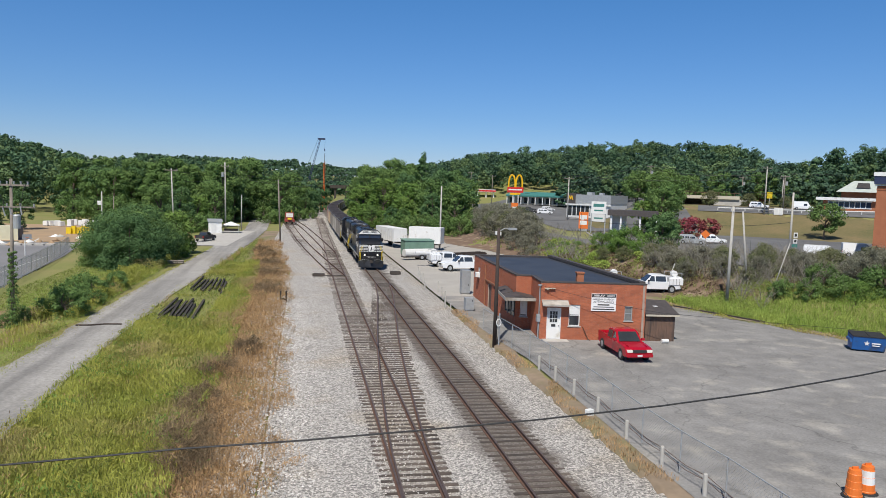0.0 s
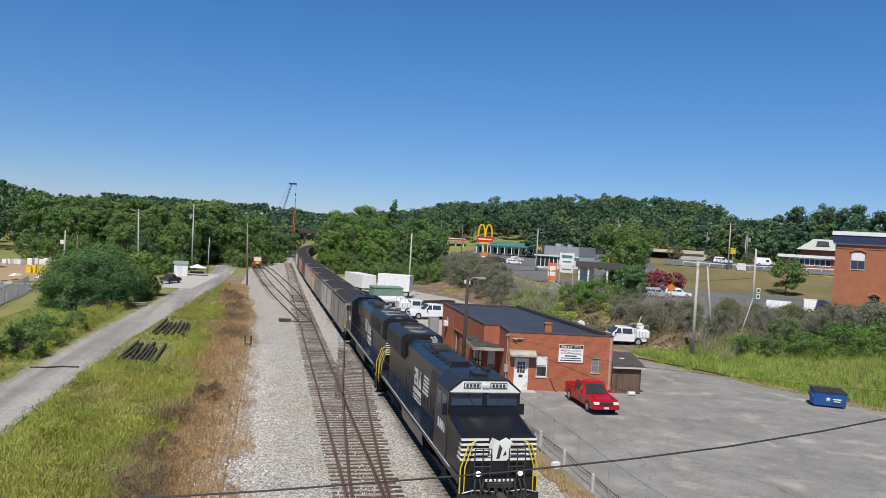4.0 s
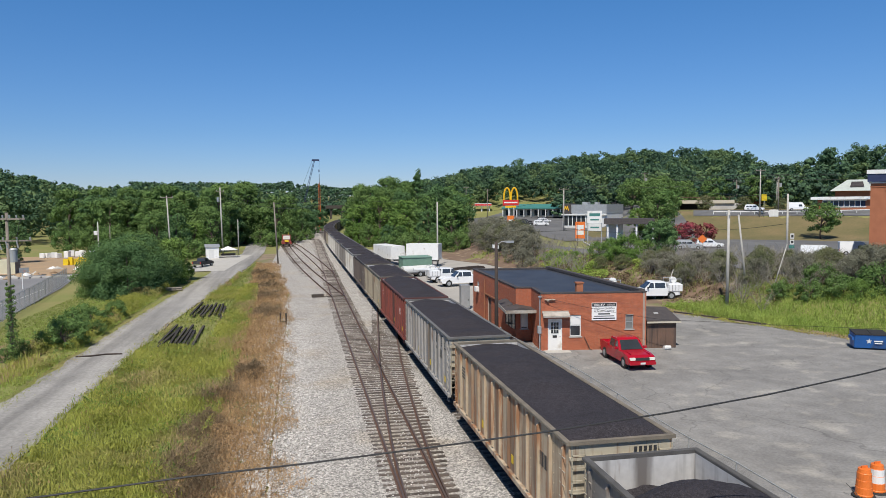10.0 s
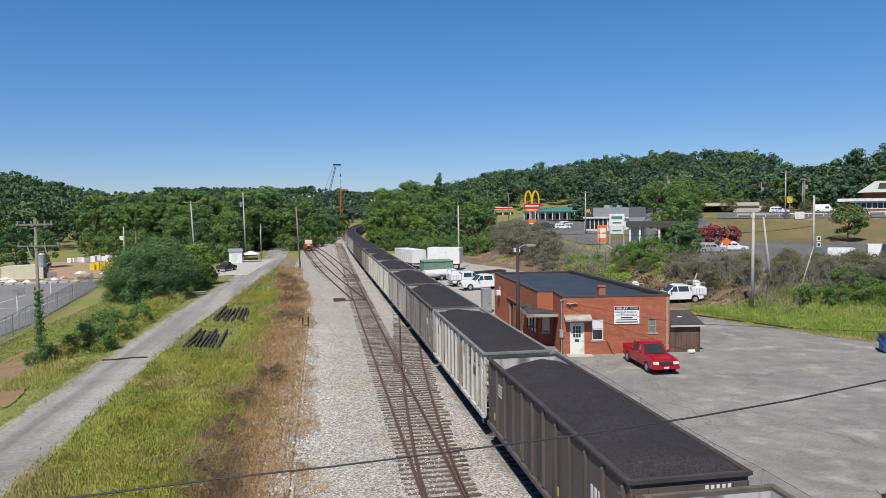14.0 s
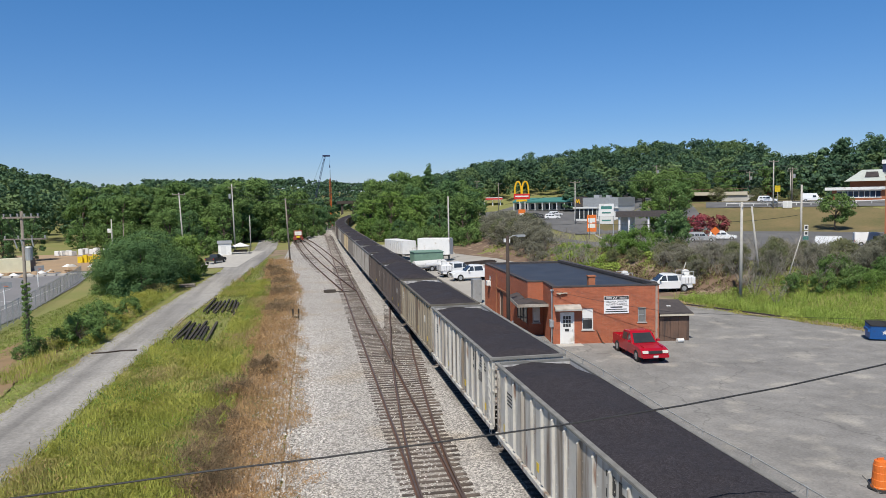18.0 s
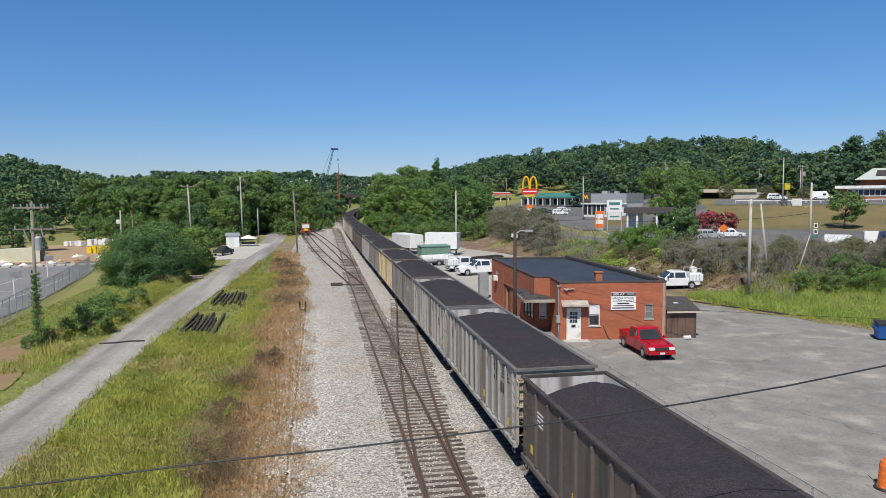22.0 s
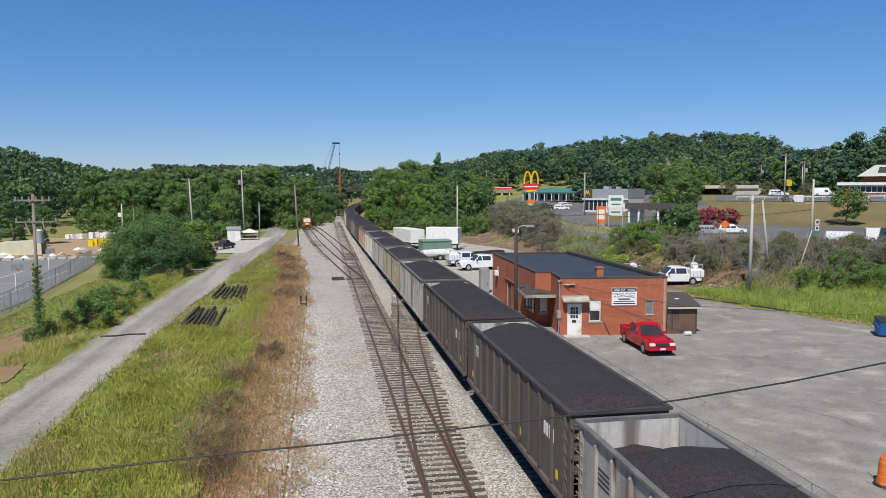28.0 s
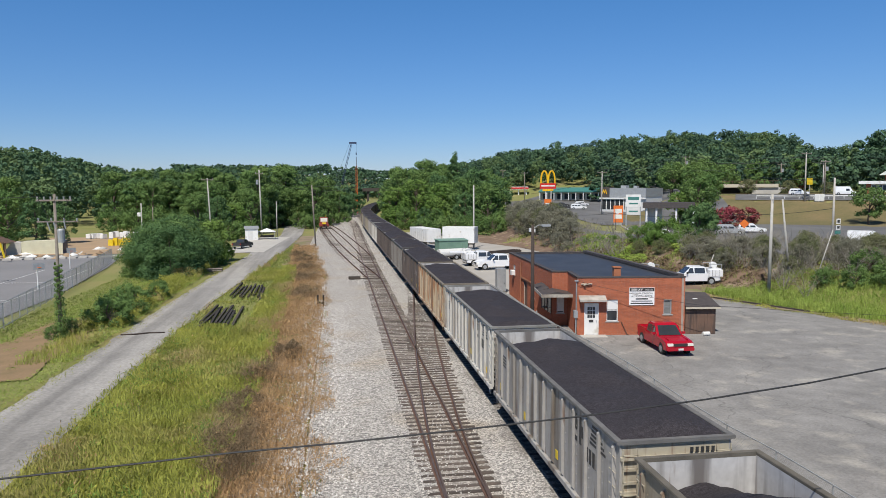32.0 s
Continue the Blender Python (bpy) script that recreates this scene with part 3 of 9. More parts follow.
def rail_bar(pts, off):
    """One rail: foot, web and head, swept along (x, y) points at a sideways offset."""
    b = B()
    rows = []
    for i, (x, y) in enumerate(pts):
        a, c = pts[max(0, i - 1)], pts[min(len(pts) - 1, i + 1)]
        d = Vector((c[0] - a[0], c[1] - a[1])).normalized()
        n = Vector((d.y, -d.x))
        rows.append([(x + n.x * (off + u), y + n.y * (off + u), z) for u, z in
                     ((-0.075, -0.18), (-0.07, -0.165), (-0.012, -0.14), (-0.012, -0.045), (-0.037, -0.035), (-0.036, 0), (0.036, 0), (0.037, -0.035), (0.012, -0.045), (0.012, -0.14), (0.07, -0.165), (0.075, -0.18))])
    w = len(rows[0])
    for r0, r1 in zip(rows, rows[1:]):
        for j in range(w - 1):
            b.add([r0[j], r1[j], r1[j + 1], r0[j + 1]], [(0, 1, 2, 3)], 1 if j == 5 else 0)
    return b


def sample(way, y0, y1, step):
    n = max(1, int(round((y1 - y0) / step)))
    return [(way(y0 + (y1 - y0) * i / n), y0 + (y1 - y0) * i / n) for i in range(n + 1)]


def track(name, way, y0, y1, label, rails=(True, True), tie_end=125.0, dark=False, tie_from=None, seg=6.0, sunk=0.0):
    tr = thing(name, label, "railway track", kind="structure")
    pts = sample(way, y0, y1, seg)
    for side, on in zip((-1, 1), rails):
        if on:
            part("rail", rail_bar(pts, side * GAUGE), ["rail", "railtop"], tr)
    rest = B()
    rng = random.Random(name)
    y = y0 if tie_from is None else tie_from
    while y < min(y1, 330):
        slope = math.atan2(way(y + 1) - way(y - 1), 2)
        m = pose(way(y) + rng.uniform(-0.05, 0.05), y, rng.uniform(-0.022, 0.008) - sunk - 0.012 * smooth01((y - 60) / 35), 0, 0, -math.degrees(slope) + rng.uniform(-1.2, 1.2))
        if 16 < y < tie_end:
            part("tie", TIE, None, tr, at=m)
        elif y >= tie_end or y > 0:
            rest.box(-1.3, 1.3, -0.10, 0.10, -0.36, -0.200, 0, m)
        y += 0.52
    if rest.v:
        part("far_ties", rest, "tie", tr)["kind"] = "stuff"
    return tr


def siding_x(y):
    return 4.18 + 0.25 * smooth01((y - 90) / 60) + 0.35 * smooth01((y - 150) / 60)


def crossover_x(y):
    return lerp([(23, 4.24), (27.3, 4.33), (31, 4.52), (35, 4.80), (40, 5.16), (48.6, 5.87), (60, 7.03), (69, 7.95), (78, 8.62)], y)


def branch_x(y):
    return lerp([(84, 4.15), (91, 3.52), (101, 2.6), (119, 1.05), (140, -0.5), (162, -1.9), (198, -3.9), (215, -5.2)], y)


def third_x(y):
    return lerp([(112, 4.3), (125, 3.7), (145, 2.5), (165, 1.2), (190, -0.6), (215, -3.0)], y)


track("main_line", line_x, -40, 640, "main line with rusty rails on dark wooden ties", tie_end=150)
track("siding", siding_x, -40, 235, "siding with rusty rails on weathered wooden ties", tie_end=120)
co = track("crossover", crossover_x, 23, 78, "crossover rails linking siding and main line", tie_from=46.0, tie_end=66, seg=1.5)
rng_s = random.Random(5)
y_ = 24.0
while y_ < 46.0:                                     # long timbers carry both tracks through the turnout
    part("switch_timber", B().box(siding_x(y_) + 1.0, crossover_x(y_) + 1.28 + rng_s.uniform(-0.12, 0.12), -0.10, 0.10, -0.36, -0.19), "tie", co, at=pose(0, y_, rng_s.uniform(-0.012, 0.004), 0, 0, rng_s.uniform(-0.15, 0.15)))
    y_ += 0.52
track("left_branch", branch_x, 84, 212, "track branching off to the left of the siding", tie_from=100, tie_end=150, seg=3, sunk=0.022)
track("middle_branch", third_x, 112, 212, "short track between the siding and the branch", tie_from=130, tie_end=150, seg=3, sunk=0.022)


# ---- railway office ----
BA = -7.5                                           # the office's turn in the plan
OFFICE = pose(16.53, 47.95, 0.05, 0, 0, BA)


def wall_run(name, x0, y0, x1, y1, z0, z1, openings, parent, mats=("mortar",), thick=0.25):
    """A wall from (x0, y0) to (x1, y1), its outer face on the right of that way, with openings (u0, u1, z0, z1) through it."""
    L = math.hypot(x1 - x0, y1 - y0)
    a = math.atan2(y1 - y0, x1 - x0)
    us = sorted({0, L, *[v for o in openings for v in o[:2]]})
    zs = sorted({z0, z1, *[v for o in openings for v in o[2:4]]})
    b = B()
    for ua, ub in zip(us, us[1:]):
        for za, zb in zip(zs, zs[1:]):
            um, zm = (ua + ub) / 2, (za + zb) / 2
            if not any(o[0] < um < o[1] and o[2] < zm < o[3] for o in openings):
                b.box(ua, ub, 0, thick, za, zb)
    return part(name, b, list(mats), parent, at=Matrix.Translation((x0, y0, 0)) @ Matrix.Rotation(a, 4, "Z"))


def brick_courses(wall, L, z0, z1, openings, limit=None, big=1, course=0.0762, length=0.2127):
    """Running-bond bricks on a wall's outer face; the first ones are parts, the rest one mesh."""
    rng = random.Random(5)
    one = B().box(0.004, length * big - 0.006, -0.012, 0.02, 0.004, course * big - 0.007).mesh("brick", "brick")
    rest, made = B(), 0
    row, z = 0, z0
    while z < z1 - 0.03:
        u = -length * big / 2 * (row % 2)
        while u < L:
            a, c = max(0, u), min(L, u + length * big)
            if c - a > 0.012:
                cut = [o for o in openings if o[0] < c - 0.01 and o[1] > a + 0.01 and o[2] < z + course * big - 0.01 and o[3] > z + 0.01]
                for o in cut:
                    for p, q in ((a, min(c, o[0])), (max(a, o[1]), c)):
                        if q - p > 0.015:
                            rest.box(p + 0.003, q - 0.003, -0.012, 0.02, z + 0.004, z + course * big - 0.007)
                if not cut:
                    full = c - a > length * big - 0.01
                    if full and limit and limit[0] < a < limit[1] and limit[2] < z < limit[3] and made < 300:
                        part("brick", one, None, wall, at=Matrix.Translation((u, rng.uniform(-0.002, 0.002), z)))
                        made += 1
                    else:
                        rest.box(a + 0.004, c - 0.006, -0.012 + rng.uniform(-0.002, 0.002), 0.02, z + 0.004, z + course * big - 0.007)
            u += length * big
        z += course * big
        row += 1
    if rest.v:
        far = part("brickwork", rest, "brick_far", wall)
        far["kind"] = "stuff"


M["brick_far"] = mat("red_brick_rest", (0.47, 0.15, 0.073), (0.38, 0.112, 0.056), 3, 0.9, bump=0.3, vary=0.12, coords="World", contrast=0.8, island=True)
office = thing("railway_office", "single-storey red brick railway office with flat tar roof", "building", OFFICE)
H1 = 4.05
# plan in the office's own axes: x along the front, y to the back
front_open = [(0.52, 1.50, 0.0, 2.25), (2.08, 2.88, 0.98, 2.5), (6.10, 6.66, 1.45, 2.45)]
W_front = wall_run("wall", 0, 0, 7.6, 0, 0, H1, front_open, office)
PLAN = [(0, 0), (7.6, 0), (5.0, 20.1), (-2.65, 19.9), (-1.15, 3.7), (0, 3.6)]
W_right = wall_run("wall", 7.6, 0, 5.0, 20.1, 0, H1, [], office)
W_back = wall_run("wall", 5.0, 20.1, -2.65, 19.9, 0, H1, [], office)
W_LEFT_LEN = math.hypot(1.5, 16.2)
left_open = [(2.0, 2.9, 2.2, 3.1), (6.6, 8.0, 0, 2.2), (9.6, 10.6, 1.2, 2.6)]
W_left = wall_run("wall", -2.65, 19.9, -1.15, 3.7, 0, H1, left_open, office)
blk_open = [(0.35, 0.90, 0.95, 2.35)]
W_blk = wall_run("wall", -1.15, 3.7, 0, 3.6, 0, H1, blk_open, office)
W_notch = wall_run("wall", 0, 3.6, 0, 0.25, 0, H1, [], office)
deck = [(0.1, 0.1), (7.45, 0.1), (4.9, 20.0), (-2.5, 19.8), (-1.0, 3.8), (0.1, 3.75)]
part("roof", B().add([(x, y, H1 - 0.25) for x, y in deck] + [(x, y, H1 - 0.08) for x, y in deck],
                     [(5, 4, 3, 2, 1, 0), (6, 7, 8, 9, 10, 11)] + [(n, (n + 1) % 6, (n + 1) % 6 + 6, n + 6) for n in range(6)]), "roof", office, "dark tar roof")
for n, ((xa, ya), (xb, yb)) in enumerate(zip(PLAN, PLAN[1:] + PLAN[:1])):
    run, turn = math.hypot(xb - xa, yb - ya), math.degrees(math.atan2(yb - ya, xb - xa))
    part("coping", B().box(0.30, run - 0.02, -0.04, 0.30 if n != 1 else 0.42, H1, H1 + (0.09 if n != 1 else 0.20)), "coping", office, "dark metal coping" if n == 0 else "", at=pose(xa, ya, 0, 0, 0, turn))
    part("corner_coping", B().box(-0.04, 0.30, -0.04, 0.30, H1, H1 + 0.094), "coping", office, at=pose(xa, ya, 0, 0, 0, turn))
ch = part("chimney", B().box(2.75, 3.23, 0.75, 1.2, H1 - 0.1, H1 + 0.62), "oldbrick", office, "small square brick chimney")
part("chimney_cap", B().box(2.70, 3.28, 0.70, 1.25, H1 + 0.62, H1 + 0.70), "oldbrick", ch)


def window_unit(u0, u1, z0, z1, parent, at=None, mats=("white", "glass"), bars=(1, 1), blind=0.0, sill=True):
    w = part("window", B().box(u0, u1, 0.06, 0.12, z0, z0 + 0.06).box(u0, u1, 0.06, 0.12, z1 - 0.06, z1).box(u0, u0 + 0.06, 0.06, 0.12, z0 + 0.06, z1 - 0.06)
             .box(u1 - 0.06, u1, 0.06, 0.12, z0 + 0.06, z1 - 0.06), mats[0], parent, at=at)
    nx, nz = bars
    for i in range(nx):
        for j in range(nz):
            a, c = u0 + 0.06 + (u1 - u0 - 0.12) * i / nx, u0 + 0.06 + (u1 - u0 - 0.12) * (i + 1) / nx
            e, g = z0 + 0.06 + (z1 - z0 - 0.12) * j / nz, z0 + 0.06 + (z1 - z0 - 0.12) * (j + 1) / nz
            part("pane", B().box(a + 0.012, c - 0.012, 0.085, 0.095, e + 0.012, g - 0.012), mats[1], w)
    if nx > 1 or nz > 1:
        g = B()
        for i in range(1, nx):
            a = u0 + 0.06 + (u1 - u0 - 0.12) * i / nx
            g.box(a - 0.015, a + 0.015, 0.07, 0.11, z0 + 0.06, z1 - 0.06)
        for j in range(1, nz):
            e = z0 + 0.06 + (z1 - z0 - 0.12) * j / nz
            g.box(u0 + 0.06, u1 - 0.06, 0.072, 0.108, e - 0.02, e + 0.02)
        part("glazing_bars", g, mats[0], w)
    if blind:
        part("blind", B().box(u0 + 0.07, u1 - 0.07, 0.04, 0.055, z1 - 0.06 - blind * (z1 - z0), z1 - 0.065), "white", w, "white blind drawn half down")
    if sill:
        part("sill", B().box(u0 - 0.08, u1 + 0.08, -0.06, 0.12, z0 - 0.07, z0), "concrete", w)
    return w


door = part("door", B().box(0.56, 1.46, 0.07, 0.12, 0.02, 2.2), "white", W_front, "white door with a nine-light glass panel")
part("door_glass", B().box(0.74, 1.28, 0.055, 0.069, 1.22, 2.0), "glass", door)
gb = B()
for i in (1, 2):
    gb.box(0.74 + 0.18 * i - 0.012, 0.74 + 0.18 * i + 0.012, 0.045, 0.055, 1.22, 2.0)
    gb.box(0.74, 1.28, 0.045, 0.055, 1.22 + 0.26 * i - 0.012, 1.22 + 0.26 * i + 0.012)
part("door_lattice", gb, "white", door)
part("mail_slot", B().box(0.86, 1.16, 0.05, 0.07, 0.9, 1.08), "ink", door)
part("door_handle", B().tube((1.38, 0.07, 1.0), (1.38, 0.0, 1.0), 0.03), "chrome", door)
part("door_frame", B().box(0.50, 0.56, -0.02, 0.14, 0, 2.25).box(1.46, 1.52, -0.02, 0.14, 0, 2.25).box(0.56, 1.46, -0.02, 0.14, 2.2, 2.26), "white", W_front)
aw = part("awning", B().prism([(0.10, 2.62), (1.95, 2.62), (1.95, 2.82), (0.10, 2.82)], -0.12, 0.0, 0).add(
    [(0.08, 0, 2.84), (1.97, 0, 2.84), (1.97, -0.55, 2.56), (0.08, -0.55, 2.56), (0.08, 0, 2.78), (1.97, 0, 2.78), (1.97, -0.55, 2.44), (0.08, -0.55, 2.44)],
    [(3, 2, 1, 0), (4, 5, 6, 7), (0, 4, 7, 3), (1, 2, 6, 5), (2, 3, 7, 6), (0, 1, 5, 4)]), "awning", office, "dirty white metal awning over the door")
window_unit(2.08, 2.88, 0.98, 2.5, W_front, blind=0.42, bars=(1, 2))
window_unit(6.10, 6.66, 1.45, 2.45, W_front, bars=(1, 2), mats=("greymetal", "screen"))
window_unit(0.35, 0.90, 0.95, 2.35, W_blk, blind=0.85, bars=(1, 2))
for o in left_open:
    if o[2] > 0:
        window_unit(*o, W_left, bars=(2, 1), blind=0.3)
part("side_door", B().box(6.65, 7.95, 0.08, 0.13, 0.02, 2.18), "brownwood", W_left)
# wrap-round canopy over the bay
can = B()
can.prism([(-2.25, 2.52), (-0.02, 2.52), (-0.02, 2.64), (-1.15, 2.86), (-2.25, 2.64)], 1.55, 3.62)
can.prism([(-2.25, 2.52), (-1.4, 2.52), (-1.4, 2.88), (-2.25, 2.64)], 3.62, 7.0)
part("canopy", can, "coping", office, "flat canopy wrapping round the bay")
part("canopy_edge", B().box(-2.29, 0.0, 1.50, 1.55, 2.46, 2.68).box(-2.29, -2.25, 1.55, 7.0, 2.46, 2.68), "awning", office)
bay = part("bay_glazing", B().box(W_LEFT_LEN - 3.0, W_LEFT_LEN - 0.1, -0.05, -0.012, 0.9, 2.4), "glass", W_left, "dark glazing under the canopy")
for i in range(4):
    part("mullion", B().box(W_LEFT_LEN - 3.0 + i * 0.95, W_LEFT_LEN - 2.93 + i * 0.95, -0.08, -0.05, 0.85, 2.45), "ink", bay)
part("drain_pipe", B().tube((5.6, -0.08, 0.0), (5.6, -0.08, 3.7), 0.05).box(5.6, 9.4, -0.1, -0.03, 2.32, 2.44), "rustpipe", W_left, "rust-brown drain pipe")
sg = thing("office_sign", "white office sign with black header on the brick wall", "sign", OFFICE)
part("board", B().box(3.64, 5.42, -0.07, -0.02, 2.12, 3.36), "signwhite", sg)
part("header", B().box(3.66, 5.40, -0.078, -0.07, 3.10, 3.34), "ink", sg)
hb = B()
for i in range(3):
    hb.box(3.78, 4.2, -0.084, -0.078, 3.16 + 0.05 * i, 3.185 + 0.05 * i)
hb.add([(4.25, -0.084, 3.15), (4.33, -0.084, 3.15), (4.43, -0.084, 3.29), (4.35, -0.084, 3.29)], [(0, 1, 2, 3)])
hb.add([(4.42, -0.084, 3.15), (4.5, -0.084, 3.15), (4.6, -0.084, 3.29), (4.52, -0.084, 3.29)], [(0, 1, 2, 3)])
hb.box(4.75, 5.3, -0.084, -0.078, 3.17, 3.19).box(4.75, 5.3, -0.084, -0.078, 3.24, 3.26)
part("header_marks", hb, "white", sg)


def lettering(text, size, at, parent, material="ink", depth=0.004):
    cu = bpy.data.curves.new("lettering", "FONT")
    cu.body, cu.size, cu.extrude, cu.align_x, cu.align_y = text, size, depth, "CENTER", "CENTER"
    tmp = bpy.data.objects.new("lettering", cu)
    scene.collection.objects.link(tmp)
    me = bpy.data.meshes.new_from_object(tmp.evaluated_get(bpy.context.evaluated_depsgraph_get()))
    bpy.data.objects.remove(tmp)
    me.materials.clear()
    me.materials.append(M[material])
    return part("lettering", me, None, parent, at=at)


lettering("VIRGINIA DIVISION", 0.175, pose(4.53, -0.074, 2.95, 90, 0, 0), sg)
lettering("ALTAVISTA OFFICE", 0.175, pose(4.53, -0.074, 2.75, 90, 0, 0), sg)
part("text_bars", B().box(4.1, 4.95, -0.075, -0.07, 2.52, 2.61).box(3.8, 5.26, -0.075, -0.07, 2.38, 2.44).box(3.74, 5.32, -0.075, -0.07, 2.21, 2.29), "ink", sg)
part("wall_conduit", B().tube((-0.07, 0.02, 0.6), (-0.07, 0.02, 3.9), 0.035).box(-0.2, 0.05, -0.1, 0.02, 3.82, 3.92), "greymetal", office)
part("meter_box", B().box(-0.22, 0.02, -0.12, 0.3, 1.25, 1.75).tube((-0.1, 0.0, 0.1), (-0.1, 0.0, 1.25), 0.03), "greymetal", office, "grey electricity meter box")
part("lamp_bracket", B().box(0.25, 1.0, -0.16, -0.04, 3.62, 3.68).box(0.4, 0.52, -0.22, -0.04, 3.55, 3.62), "tan", office)
part("downpipe", B().path([(3.1, -0.05, 0.95), (3.5, -0.08, 0.1), (3.62, -0.25, 0.02)], 0.03), "rail", office)
ac = part("air_conditioner", B().box(2.1, 2.8, -0.35, 0.0, 2.2, 2.65, c=0.03), "white", W_left, "white wall air conditioner")
part("door_slab", B().box(0.2, 2.0, -0.9, 0.0, -0.05, 0.03), "concrete", office)
# shed at the office's end
shed = thing("lean_to_shed", "brown wooden lean-to shed beside the brick office", "shed", pose(24.1, 46.95, 0.05, 0, 0, BA))
part("shed_wall", B().box(0.05, 2.2, 0.1, 2.6, 0, 1.95), "brownwood", shed)
for i in range(11):
    part("board", B().box(0.06 + i * 0.195, 0.245 + i * 0.195, 0.07, 0.1, 0, 1.95), "brownwood", shed)
part("shed_roof", B().add([(-0.02, -0.15, 1.98), (2.45, -0.15, 1.9), (2.45, 2.8, 2.5), (-0.02, 2.8, 2.58), (-0.02, -0.15, 2.06), (2.45, -0.15, 1.98), (2.45, 2.8, 2.58), (-0.02, 2.8, 2.66)],
                          [(3, 2, 1, 0), (4, 5, 6, 7), (0, 1, 5, 4), (1, 2, 6, 5), (2, 3, 7, 6), (3, 0, 4, 7)]), "coping", shed, "dark felt lean-to roof")
part("roof_patch", B().box(1.0, 1.3, 1.2, 1.45, 2.32, 2.36), "white", shed)
part("fascia", B().box(-0.02, 2.45, -0.19, -0.15, 1.84, 1.96), "tan", shed)


# ---- the coal train ----
def truck_assembly(parent, y, wheels=2, base=1.75, half=1.02):
    """A bogie: side frames, bolster, axles and wheels."""
    t = part("bogie", B().box(-half - 0.08, -half + 0.06, y - base / 2 - 0.25, y + base / 2 + 0.25, 0.42, 0.62, c=0.03)
             .box(half - 0.06, half + 0.08, y - base / 2 - 0.25, y + base / 2 + 0.25, 0.42, 0.62, c=0.03)
             .box(-half - 0.06, half + 0.06, y - 0.2, y + 0.2, 0.5, 0.85)
             .prism([(-half - 0.1, 0.25), (-half + 0.05, 0.25), (-half + 0.05, 0.75), (-half - 0.1, 0.75)], y - 0.35, y + 0.35)
             .prism([(half - 0.05, 0.25), (half + 0.1, 0.25), (half + 0.1, 0.75), (half - 0.05, 0.75)], y - 0.35, y + 0.35), "under", parent)
    for i in range(wheels):
        yy = y - base / 2 + base * i / (wheels - 1)
        w = B().tube((-0.9, yy, 0.46), (0.9, yy, 0.46), 0.08)
        for sgn in (-1, 1):
            w.tube((sgn * 0.68, yy, 0.46), (sgn * 0.82, yy, 0.46), 0.46, None, 18)
            w.tube((sgn * 0.65, yy, 0.46), (sgn * 0.69, yy, 0.46), 0.485, None, 18)
        part("wheelset", w, "wheel", t)
    return t


def car_paint(name, c1, c2, dirt, amt, rust=(0.15, 0.06, 0.028), rust_amt=0.25):
    """Weathered paint with downward grime and rust runs."""
    M[name] = m = mat(name, c1, c2, 0.8, 0.75, bump=0.1, fine=6, streak=1.6, dirt=dirt, dirt_amt=amt, contrast=0.7)
    t = m.node_tree
    N, L = t.nodes.new, t.links.new
    b = next(n for n in t.nodes if n.type == "BSDF_PRINCIPLED")
    tc, mp, n, r, mx = N("ShaderNodeTexCoord"), N("ShaderNodeMapping"), N("ShaderNodeTexNoise"), N("ShaderNodeMapRange"), N("ShaderNodeMix")
    mp.inputs["Scale"].default_value = (4.0, 4.0, 0.5)
    n.inputs["Scale"].default_value, n.inputs["Detail"].default_value = 1.0, 7
    mx.data_type = "RGBA"
    mx.inputs[7].default_value = (*rust, 1)
    L(tc.outputs["Object"], mp.inputs[0]), L(mp.outputs[0], n.inputs["Vector"]), L(n.outputs[0], r.inputs[0])
    r.inputs[1].default_value, r.inputs[2].default_value, r.inputs[4].default_value = 0.66 - 0.3 * rust_amt, 0.76 - 0.25 * rust_amt, 0.8
    L(r.outputs[0], mx.inputs[0]), L(b.inputs["Base Color"].links[0].from_socket, mx.inputs[6]), L(mx.outputs[2], b.inputs["Base Color"])


car_paint("car_grey", (0.23, 0.215, 0.20), (0.165, 0.152, 0.14), (0.105, 0.088, 0.075), 0.34, (0.11, 0.06, 0.035), 0.2)
car_paint("car_pale", (0.38, 0.365, 0.345), (0.28, 0.265, 0.245), (0.15, 0.125, 0.10), 0.34, (0.14, 0.075, 0.045), 0.25)
car_paint("car_white", (0.58, 0.565, 0.52), (0.46, 0.44, 0.40), (0.22, 0.18, 0.14), 0.34)
car_paint("car_beige", (0.33, 0.29, 0.22), (0.26, 0.225, 0.17), (0.13, 0.10, 0.075), 0.36)
car_paint("car_brown", (0.125, 0.102, 0.092), (0.09, 0.074, 0.068), (0.055, 0.045, 0.042), 0.30, (0.10, 0.055, 0.035), 0.2)
car_paint("car_rust", (0.50, 0.42, 0.31), (0.40, 0.31, 0.21), (0.20, 0.13, 0.085), 0.40, (0.27, 0.11, 0.04), 0.62)
car_paint("car_red", (0.23, 0.062, 0.045), (0.17, 0.045, 0.035), (0.07, 0.035, 0.03), 0.32)
car_paint("car_cream", (0.55, 0.46, 0.30), (0.43, 0.34, 0.215), (0.17, 0.12, 0.08), 0.34, (0.20, 0.09, 0.04), 0.3)
car_paint("end_cream", (0.46, 0.42, 0.33), (0.36, 0.32, 0.24), (0.18, 0.14, 0.10), 0.30)
car_paint("inside", (0.60, 0.59, 0.575), (0.42, 0.41, 0.40), (0.17, 0.155, 0.145), 0.34, (0.20, 0.14, 0.10), 0.12)
HW, TOP, SILL, HALF = 1.56, 3.76, 0.90, 7.42


